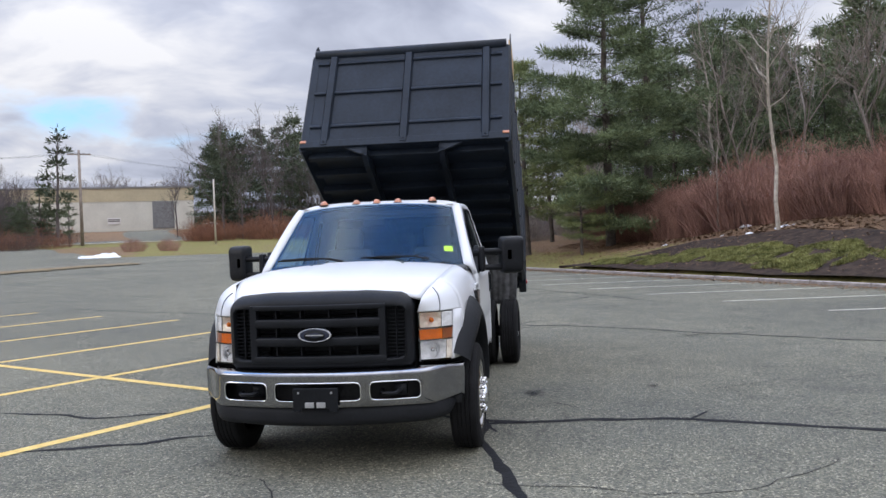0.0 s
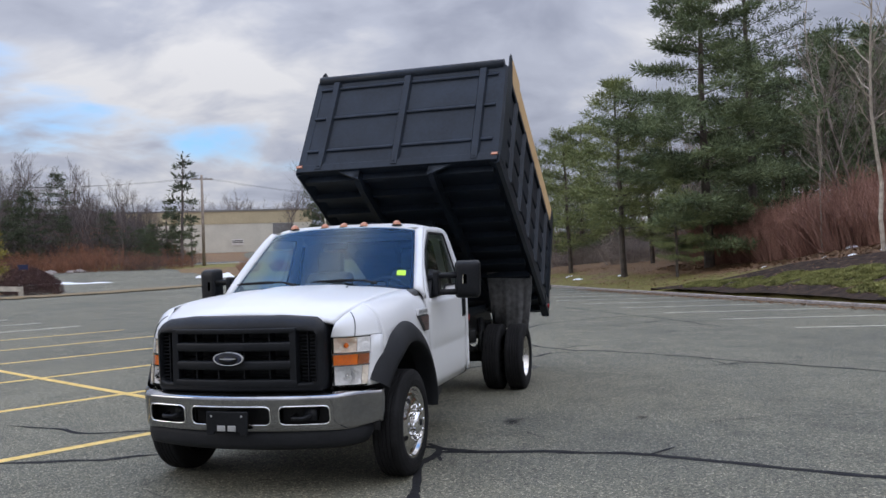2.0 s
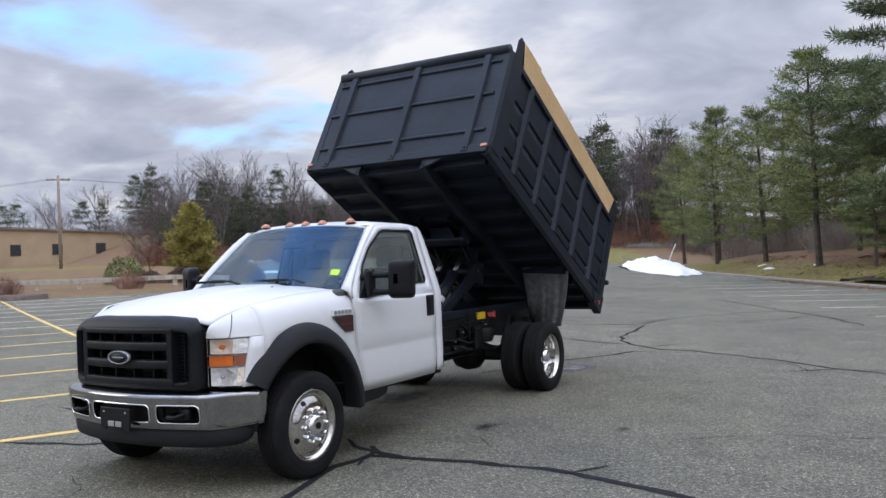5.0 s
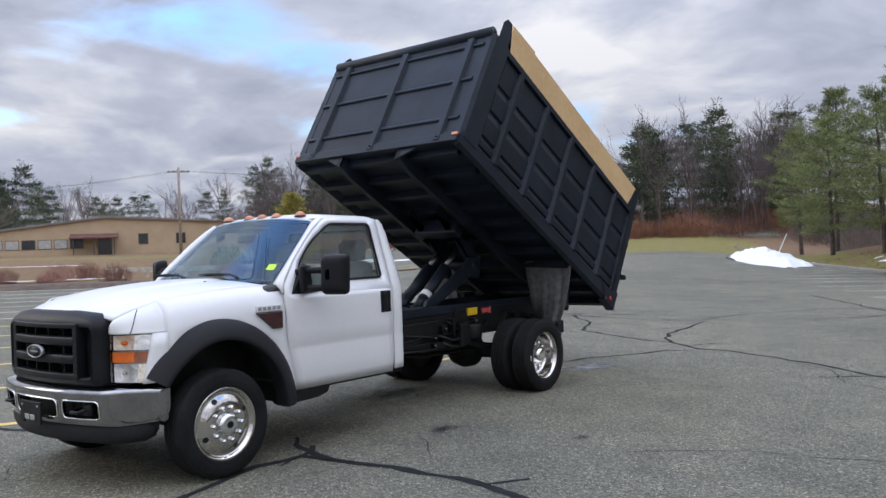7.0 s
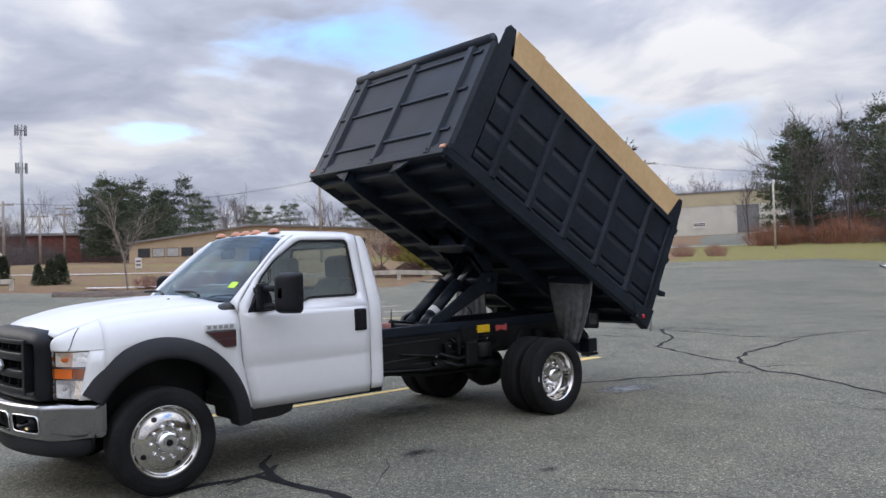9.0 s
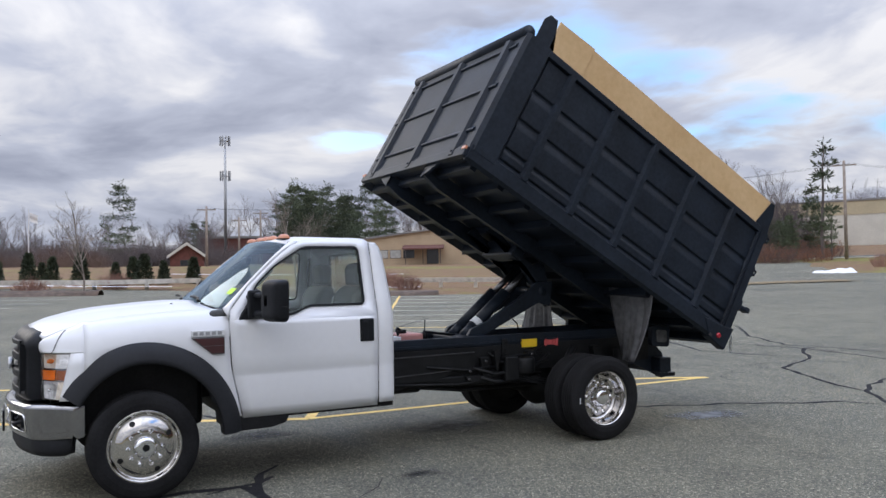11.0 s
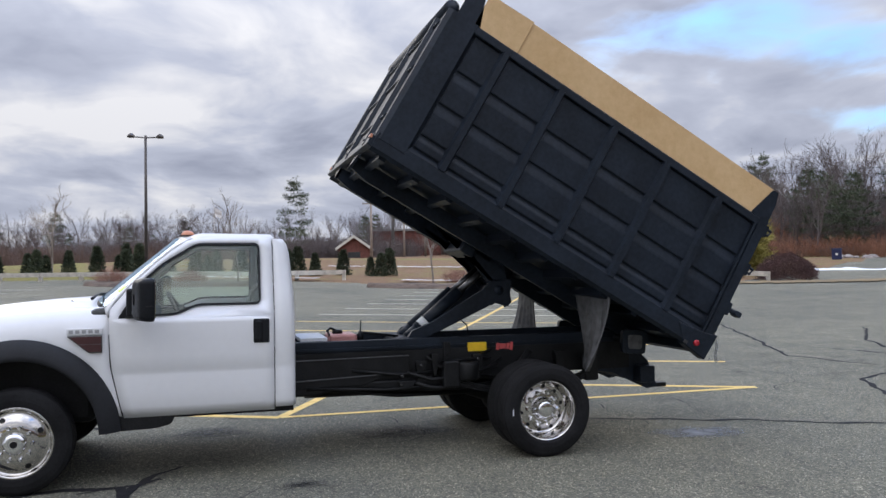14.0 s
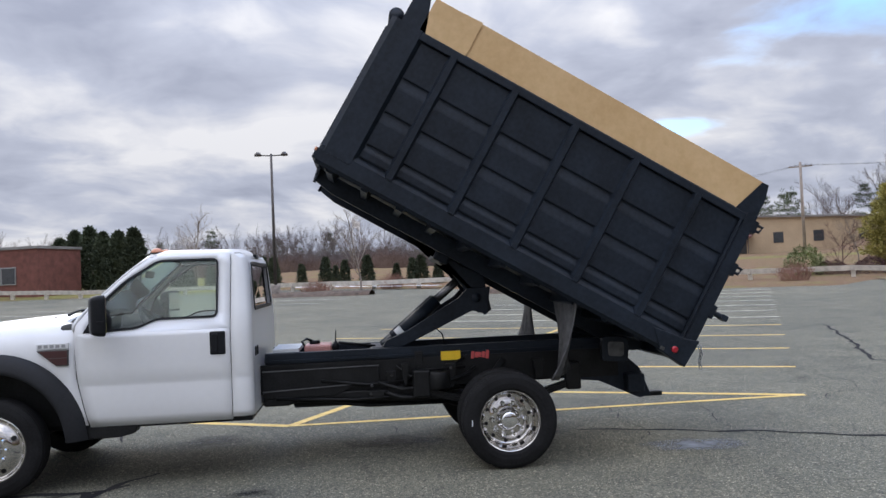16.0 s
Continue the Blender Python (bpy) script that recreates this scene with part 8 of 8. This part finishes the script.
for x, y, k in ((-36.8, 65.4, 0.62), (-33.6, 65.8, 0.55)):
    set_at(tw, x, y, 0.3, k * 2.1)
w, l = pine_soups(5.2, 1.75, 87, limbs=96, tufts=24, blades=10, bare=0.06, tuft=0.30, gappy=0.03, wide=0.18, rise=0.25, full_low=1.0)
plant("golden_spruce", [("trunk", w, M["bark"]), ("crown", l, M["gold_needle"])], standing(-39.2, 35.6), "golden-green bushy evergreen beside the hedge", "tree")
plant("olive_shrub", [("foliage", shrub_ball(1.7, 2.2, 95, 900, 0.16), M["light_needle"])], standing(-38.6, 29.3), "loose olive-green evergreen shrub behind the rail", "shrub")
plant("purple_tree", [("trunk", bare_soup(3.6, 97, spread=0.75, depth=4, thick=0.012, fork=0.2), M["burgundy"])], standing(-40.4, 32.8), "small leafless tree with purplish twigs", "tree")
arb = plant("arborvitae", [("foliage", cone_soup(2.0, 1.0, 89, 420, 0.24), M["dark_needle"])], standing(-58.5, -4.7), "narrow dark green evergreen beyond the rail", "tree", "row of evergreens")
for k in range(22):
    t = k / 21
    set_at(arb, -56.6 + 9.0 * t + 0.7 * math.sin(k * 4.1), -13.0 + 27.0 * t + 0.6 * math.sin(k * 7.7), k, 0.62 + 0.42 * ((k * 0.37) % 1))
tall = plant("tall_hedge", [("foliage", cone_soup(4.8, 2.6, 91, 1100, 0.36), M["dark_needle"])], standing(-59.6, -14.9), "tall dense dark green evergreen hedge", "hedge", "tall evergreen hedge")
for x, y, k in ((-60.2, -16.2, 0.98), (-60.8, -17.6, 0.94), (-61.6, -18.9, 1.02), (-60.4, -15.5, 0.88), (-62.0, -20.2, 0.96), (-62.6, -21.6, 0.92)):
    set_at(tall, x, y, y, k)


# ---- buildings ----
def facing(x0, y0, x1, y1, z):
    """A frame whose x runs along a face from one end to the other, and y away from the viewer."""
    return Matrix.Translation((x0, y0, z)) @ Matrix.Rotation(math.atan2(y1 - y0, x1 - x0), 4, "Z"), math.hypot(x1 - x0, y1 - y0)


def window(parent, x, z, w, h, y=0.0, mat="dark_glass", frame="bronze"):
    bm = BM()
    box(bm, x, x + w, y - 0.06, y + 0.04, z, z + h)
    f = part("window", bm, M[frame], parent)
    bm = BM()
    box(bm, x + 0.07, x + w - 0.07, y - 0.075, y - 0.05, z + 0.07, z + h - 0.07)
    part("pane", bm, M[mat], f)


def make_tan_building():
    m, ln = facing(-112.0, 41.0, -89.5, 79.0, 2.9)
    root = thing("tan_building", m, "long low tan commercial building with a shallow gable roof", "building")
    bm = BM()
    peak = ln * 0.40
    prism(bm, [(0, -1), (ln, -1), (ln, 3.75), (peak, 5.1), (0, 2.9)], "y", 0, 26)
    part("wall", bm, M["tan_wall"], root)
    for a, b, za, zb in ((-0.3, peak, 2.85, 5.1), (peak, ln + 0.3, 5.1, 3.72)):
        bm = BM()
        prism(bm, [(a, za), (b, zb), (b, zb + 0.25), (a, za + 0.25)], "y", -0.4, 26.4)
        part("roof", bm, M["roofing"], root)
    for x in (ln * 0.50, ln * 0.615, ln * 0.74, ln * 0.87):
        window(root, x, 1.3, 1.3, 1.5)
    for k in range(7):
        window(root, 1.2 + 2.0 * k, 0.9, 1.7, 1.3, mat="pale_glass" if k % 3 else "dark_glass")
    bm = BM()
    prism(bm, [(-2.6, 2.35), (0, 2.9), (0, 2.6), (-2.6, 2.15)], "x", ln * 0.30, ln * 0.44)
    part("canopy", bm, M["maroon_roof"], root, "maroon entrance canopy")
    bm = BM()
    box(bm, ln * 0.38, ln * 0.42, -0.06, 0.02, 0, 2.2)
    part("entrance_door", bm, M["dark_glass"], root)
    bm = BM()
    box(bm, ln * 0.955, ln, -0.05, 0.02, 0, 3.4)
    part("shutter_door", bm, M["shutter"], root)
    for k in range(3):
        bm = BM()
        box(bm, ln * 0.31 + 2.6 * k, ln * 0.31 + 2.6 * k + 0.12, -2.4, -2.28, 0, 2.3)
        part("canopy_post", bm, M["bronze"], root)


make_tan_building()


def make_warehouse():
    m, ln = facing(-108.0, 116.0, -63.0, 136.5, 5.3)
    root = thing("warehouse", m, "large cream metal warehouse with a buff upper band", "building")
    bm = BM()
    box(bm, 0, ln, 0, 40, -1.5, 5.0)
    part("wall", bm, M["cream"], root)
    bm = BM()
    box(bm, -0.02, ln + 0.02, -0.06, 40, 5.0, 7.3)
    part("wall_band", bm, M["cream_band"], root, "buff metal band above the wall")
    bm = BM()
    box(bm, -0.2, ln + 0.2, -0.2, 40.2, 7.3, 7.6)
    part("roof", bm, M["roofing"], root)
    bm = BM()
    box(bm, ln - 7.1, ln - 3.4, -0.12, 0.05, 0, 4.9)
    d = part("roller_door", bm, M["shutter"], root, "grey steel roller door")
    for k in range(7):
        bm = BM()
        box(bm, ln - 7.0, ln - 3.5, -0.16, -0.11, 0.1 + 0.68 * k, 0.62 + 0.68 * k)
        part("door_slat", bm, M["shutter"], d)
    bm = BM()
    box(bm, ln - 14.7, ln - 12.5, -0.10, -0.02, 1.0, 2.1)
    s = part("wall_sign", bm, M["white_sign"], root)
    for k in range(2):
        bm = BM()
        box(bm, ln - 14.6, ln - 12.6, -0.12, -0.095, 1.45 + 0.28 * k, 1.60 + 0.28 * k)
        part("sign_bar", bm, M["bronze"], s)
    for x in (8.0, 20.0, 33.0):
        bm = BM()
        box(bm, x, x + 2, 12, 14, 7.6, 8.5)
        part("roof_unit", bm, M["roofing"], root)


make_warehouse()


def make_brick_building():
    m, ln = facing(-63.0, -42.6, -54.6, -20.4, 1.1)
    root = thing("brick_building", m, "single-storey red brick building with ribbon windows", "building")
    bm = BM()
    box(bm, 0, ln, 0, 4.6, -1, 3.75)
    part("wall", bm, M["brick"], root)
    bm = BM()
    box(bm, -0.1, ln + 0.1, -0.1, 4.7, 3.75, 3.95)
    part("roof", bm, M["roofing"], root)
    for k in range(6):
        window(root, ln - 3.0 - 2.9 * (k // 2) - 1.35 * (k % 2) - 0.2, 1.15, 1.3, 1.3, mat="pale_glass" if k % 2 else "dark_glass", frame="galvanised")


make_brick_building()


def make_house(x, y, z, turn, w, d, h, label):
    root = thing("brick_house", Matrix.Translation((x, y, z)) @ Matrix.Rotation(turn, 4, "Z"), label, "house")
    bm = BM()
    prism(bm, [(-w / 2, -1), (w / 2, -1), (w / 2, h), (0, h + w * 0.36), (-w / 2, h)], "y", 0, d)
    part("wall", bm, M["brick"], root)
    for s in (1, -1):
        bm = BM()
        prism(bm, [(0, h + w * 0.36), (s * (w / 2 + 0.4), h - 0.25), (s * (w / 2 + 0.4), h), (0, h + w * 0.36 + 0.3)], "y", -0.4, d + 0.4)
        part("roof", bm, M["roofing"], root)
        bm = BM()
        prism(bm, [(0, h + w * 0.36 - 0.1), (s * (w / 2 + 0.4), h - 0.35), (s * (w / 2 + 0.4), h + 0.05), (0, h + w * 0.36 + 0.3)], "y", -0.55, -0.4)
        part("gable_board", bm, M["cream"], root)
    window(root, -0.9, h * 0.35, 1.8, h * 0.4)


make_house(-108.2, 21.1, 2.3, 1.35, 4.4, 8, 2.1, "small red brick gabled house far off among trees")
m, ln = facing(-139.8, 29.5, -136.6, 41.9, 3.0)
far_brick = thing("brick_block", m, "low dark red brick building far off", "building")
bm = BM()
box(bm, 0, ln, 0, 14, -1, 5.2)
part("wall", bm, M["brick"], far_brick)
bm = BM()
box(bm, -0.3, ln + 0.3, -0.3, 14.3, 5.2, 5.6)
part("roof", bm, M["roofing"], far_brick)


# ---- poles, signs, tower ----
def utility_pole(x, y, h, turn, label, bars=1):
    root = thing("utility_pole", Matrix.Translation((x, y, ground_height(x, y) - 0.1)) @ Matrix.Rotation(turn, 4, "Z"), label, "utility pole", "utility poles")
    bm = BM()
    tube(bm, [(0, 0, 0), (0, 0, h)], [0.19, 0.13], 8)
    part("pole", bm, M["pole_wood"], root, smooth=True)
    for k in range(bars):
        bm = BM()
        box(bm, -1.2, 1.2, -0.06, 0.06, h - 0.55 - 0.9 * k, h - 0.42 - 0.9 * k)
        b = part("crossarm", bm, M["pole_wood"], root)
        for x2 in (-1.05, -0.5, 0.5, 1.05):
            bm = BM()
            lathe(bm, [(h - 0.42 - 0.9 * k, 0.05), (h - 0.28 - 0.9 * k, 0.04)], 8, "z", Matrix.Translation((x2, 0, 0)))
            part("insulator", bm, M["galvanised"], b)
    return x, y, ground_height(x, y) + h - 0.5


A = utility_pole(-49.5, 78.0, 10.6, 0.6, "brown timber utility pole with a crossarm", 1)
B = utility_pole(-76.0, 50.5, 10.2, 0.9, "timber utility pole by the tan building", 1)
C = utility_pole(-101.8, 22.4, 8.0, 1.2, "timber utility pole on the verge", 1)
D = utility_pole(-117.9, 30.7, 7.4, 1.2, "timber utility pole before a brick building", 1)
E = utility_pole(-122.4, 35.3, 8.8, 1.2, "tall timber utility pole with two crossarms", 2)
F = utility_pole(-20.0, 100.0, 9.0, 0.3, "timber utility pole by the road", 1)
for n, (p, q) in enumerate(((F, A), (A, B), (B, C))):
    for o in (-0.9, 0.0, 0.9):
        bm = BM()
        pts = []
        for k in range(13):
            t = k / 12
            v = Vector(p).lerp(Vector(q), t)
            pts.append((v.x + o * 0.5, v.y + o * 0.5, v.z - 1.2 * (1 - (2 * t - 1) ** 2) + 0.1))
        tube(bm, pts, 0.009, 3)
        tagged(part("power_line", bm, M["chassis"]), "dark overhead power line between poles", "power line", "power lines")

bm = BM()
tube(bm, [(0, 0, 0), (0, 0, 7.0)], [0.11, 0.09], 8)
root = thing("street_pole", Matrix.Translation((-34.4, 78.5, ground_height(-34.4, 78.5))), "plain grey timber pole by the road", "pole")
part("pole", bm, M["weathered"], root, smooth=True)


def sign_board(x, y, turn, w, h, z, label):
    root = thing("sign_board", Matrix.Translation((x, y, ground_height(x, y))) @ Matrix.Rotation(turn, 4, "Z"), label, "sign")
    bm = BM()
    box(bm, -w / 2, w / 2, -0.04, 0.04, z, z + h)
    b = part("board", bm, M["white_sign"], root)
    for s in (-1, 1):
        bm = BM()
        box(bm, s * w * 0.35 - 0.05, s * w * 0.35 + 0.05, 0.05, 0.13, -0.2, z + h * 0.9)
        part("post", bm, M["weathered"], root)
    for k in range(2):
        bm = BM()
        box(bm, -w * 0.35, w * 0.35, -0.055, -0.042, z + h * (0.25 + 0.35 * k), z + h * (0.38 + 0.35 * k))
        part("sign_bar", bm, M["maroon"], b)


sign_board(-41.5, 94.0, 0.4, 1.7, 0.9, 1.0, "white roadside sign board with dark bars")
sign_board(-66.5, 25.2, 1.2, 0.55, 0.95, 0.2, "small white sign board on the verge")


def cell_tower(x, y, h):
    root = thing("cell_tower", Matrix.Translation((x, y, ground_height(x, y))), "tall grey mobile-phone mast with antennas", "mast")
    bm = BM()
    tube(bm, [(0, 0, 0), (0, 0, h)], [0.30, 0.17], 10)
    part("mast", bm, M["galvanised"], root, smooth=True)
    for z, r in ((h - 0.6, 0.8), (h - 6.5, 0.8)):
        for k in range(9):
            a = 2 * math.pi * k / 9
            bm = BM()
            box(bm, -0.11, 0.11, -0.06, 0.06, z - 0.8, z + 0.8, Matrix.Translation((r * math.cos(a), r * math.sin(a), 0)) @ Matrix.Rotation(a, 4, "Z"))
            tube(bm, [(0, 0, z), (r * math.cos(a), r * math.sin(a), z)], 0.05, 4)
            part("antenna", bm, M["galvanised"], root)


cell_tower(-132.0, 32.0, 21.5)

# flag pole far off
root = thing("flag_pole", Matrix.Translation((-118.0, 2.0, ground_height(-118.0, 2.0))), "white flag pole with a small hanging flag", "flag pole")
bm = BM()
tube(bm, [(0, 0, 0), (0, 0, 8.0)], [0.07, 0.04], 6)
part("pole", bm, M["white_sign"], root)
bm = BM()
sheet(bm, [[(0.0 + 0.06 * math.sin(v * 7), 0.12 + 1.0 * u, 7.6 - 1.2 * v - 0.4 * u) for u in (0, 0.5, 1.0)] for v in (0, 0.33, 0.66, 1.0)])
part("flag", bm, M["white_sign"], root, "pale drooping flag")


# the public road and the drive
ribbon("road", [(-60.0, 78.0), (-48.0, 89.5), (-34.5, 96.0), (-20.0, 101.5), (0.0, 107.0)], 7.0, M["asphalt"], "grey asphalt of the public road", "road", lift=0.12, kind="structure")
ribbon("road", [(-47.0, 92.0), (-56.0, 106.0), (-64.0, 120.0), (-69.0, 131.0)], 7.0, M["asphalt"], "asphalt drive up to the warehouse", "road", lift=0.14, kind="structure")

# ---- woods all round ----
def far_woods():
    rnd = random.Random(99)
    bare_kinds = [bare_soup(10, 200 + k, spread=0.5, depth=4, thick=0.012, fork=0.3) for k in range(4)]
    pine_kinds = [pine_soups(10, 2.3, 220 + k, limbs=44, tufts=20, blades=7, bare=0.16, tuft=0.40, gappy=0.16, wide=0.16, rise=0.12)[1] for k in range(3)]
    bushes = [bush_soup(2.0, 3.6, 240 + k, 90) for k in range(2)]
    woods, greens, brush, leaves = Soup(), Soup(), Soup(), Soup()

    def put(soup, kind, az, r, h, ref):
        x, y = 4 + r * math.sin(radians(az)), r * math.cos(radians(az))
        k = h / ref
        soup.add(kind, Matrix.Translation((x, y, ground_height(x, y) - 0.2)) @ Matrix.Rotation(rnd.uniform(0, 6.28), 4, "Z") @ Matrix.Diagonal((k * 1.05, k * 1.05, k, 1)))

    for a0, a1, r0, r1, h0, h1, n, kind in (
        (-128, -76, 126, 175, 5.0, 7.6, 150, "bare"), (-128, -76, 175, 225, 8.0, 11.5, 60, "bare"), (-128, -86, 150, 200, 6, 9.5, 12, "pine"), (-80, -77.5, 160, 172, 7.5, 9.5, 3, "pine"),
        (-76, -52, 160, 215, 9.0, 13.5, 34, "bare"), (-73, -65.5, 124, 145, 9, 14.0, 30, "pine"), (-63, -50, 130, 175, 9, 13, 10, "pine"),
        (-52, -41.5, 92, 135, 6.5, 10.0, 40, "bare"), (-41.5, -37, 100, 135, 6.0, 8.5, 12, "bare"), (-52, -42, 95, 130, 6, 10, 10, "pine"), (-41.5, -36, 92, 108, 3.5, 5.6, 16, "pine"),
        (-37, -26, 175, 210, 9, 12, 24, "bare"), 
        (-25, -13, 98, 140, 8.5, 14.0, 48, "bare"), (-25, -14, 104, 135, 10, 16.5, 17, "pine"), (-14, 3, 85, 120, 9, 14, 24, "bare"), (-12, 4, 80, 110, 8, 13, 9, "pine"),
        (30, 100, 60, 110, 9, 14, 16, "bare"), (100, 235, 90, 140, 8, 12, 18, "bare"), (40, 230, 80, 130, 8, 12, 12, "pine"),
    ):
        for _ in range(n):
            az, r, h = rnd.uniform(a0, a1), rnd.uniform(r0, r1), rnd.uniform(h0, h1)
            if kind == "bare":
                put(woods, bare_kinds[rnd.randrange(4)], az, r, h, 10)
            else:
                put(greens, pine_kinds[rnd.randrange(3)], az, r, h, 10)
    for a0, a1, r0, r1, h0, h1, n in ((-130, -76, 122, 150, 4.0, 6.2, 230), (-130, -74, 150, 200, 6.0, 8.6, 150), (-76, -52, 160, 210, 6, 9.5, 40), (-52, -37, 98, 130, 4, 8, 50), (-37, -26, 170, 200, 6, 9, 24), (-25, -13, 102, 135, 3, 6.5, 26), (-14, 5, 82, 110, 5, 9, 30)):
        for _ in range(n):
            put(woods, bushes[rnd.randrange(2)], rnd.uniform(a0, a1), rnd.uniform(r0, r1), rnd.uniform(h0, h1), 3.0)
    thin_wood, thin_leaf = pine_soups(10, 1.35, 231, limbs=34, tufts=11, blades=6, bare=0.30, tuft=0.5, gappy=0.35, wide=0.2)
    for az, r, h in ((-35.9, 96, 13.0), (-36.7, 99, 8.5), (-35.3, 93, 6.0)):
        put(greens, thin_leaf, az, r, h, 10)
        put(woods, thin_wood, az, r, h, 10)
    for az, r, h in ((-26.0, 103, 12.2), (-25.0, 108, 14.5), (-24.0, 101, 13.5)):
        put(greens, pine_kinds[rnd.randrange(3)], az, r, h, 10)
    put(woods, bare_kinds[1], -27.9, 112, 9.5, 10)
    put(greens, pine_kinds[1], -83.6, 128, 13.0, 10)
    for a0, a1, r0, r1, n, soup in ((-52, -34, 88, 104, 30, brush), (-25, -12, 97, 124, 46, leaves), (-27.0, -22.0, 94, 110, 34, leaves), (-52, -36, 90, 112, 90, leaves), (-128, -84, 88, 125, 90, brush), (-14, 4, 82, 96, 16, brush), (-76, -52, 140, 165, 26, brush)):
        for _ in range(n):
            put(soup, bushes[rnd.randrange(2)], rnd.uniform(a0, a1), rnd.uniform(r0, r1), rnd.uniform(0.8, 2.4) * (1.6 if rnd.random() < 0.35 else 1.0), 2.0)
    for soup, mat, label in ((woods, "far_wood", "grey-brown leafless woods in the distance"), (greens, "dark_needle", "dark evergreen trees in the distance"), (brush, "far_brush", "leafless brush along the far verge"), (leaves, "brown_leaf", "rust-brown oak brush on the far mound")):
        ob = new("distant_woods", raw_mesh("distant_woods", soup.v, soup.f, M[mat]))
        tagged(ob, label, "woods", kind="stuff")


M["bin_blue"] = material("bin_blue_plastic", (0.012, 0.020, 0.075), 0.5, vary=0.1, scale=4)
M["far_brush"] = material("far_brush_twigs", (0.13, 0.085, 0.070), 0.95, vary=0.25, scale=0.3)
far_woods()


# a blue bin and pale boulders beyond the hedge
def boulder(x, y, r, seed):
    b = BM()
    bmesh.ops.create_icosphere(b, subdivisions=2, radius=r)
    for v in b.verts:
        v.co *= 1 + 0.3 * noise.noise((v.co.x * 2 + seed, v.co.y * 2, v.co.z * 2))
        v.co.z *= 0.62
    ob = part("boulder", b, M["granite"], at=Matrix.Translation((x, y, ground_height(x, y) + 0.15 * r)))
    return tagged(ob, "pale rounded boulder on the verge", "boulder", "boulders on the verge")


for k in range(14):
    t = k / 13
    boulder(-58.5 + 1.6 * t + 0.7 * math.sin(k * 5.1), 60.0 + 7.5 * t + 0.5 * math.sin(k * 3.3), 0.42 + 0.16 * math.sin(k * 7.7), k)
x, y = -56.0, 57.6
blue_bin = thing("recycling_bin", Matrix.Translation((x, y, ground_height(x, y))) @ Matrix.Rotation(0.8, 4, "Z"), "dark blue box-shaped bin on the verge", "bin")
bm = BM()
box(bm, -0.42, 0.42, -0.36, 0.36, 0, 0.95)
part("body", bm, M["bin_blue"], blue_bin, bevel=0.03)
bm = BM()
box(bm, -0.46, 0.46, -0.40, 0.40, 0.95, 1.05)
part("lid", bm, M["bin_blue"], blue_bin, bevel=0.03)
bm = BM()
box(bm, -0.10, 0.10, -0.375, -0.362, 0.4, 0.6)
part("bin_mark", bm, M["white_sign"], blue_bin)
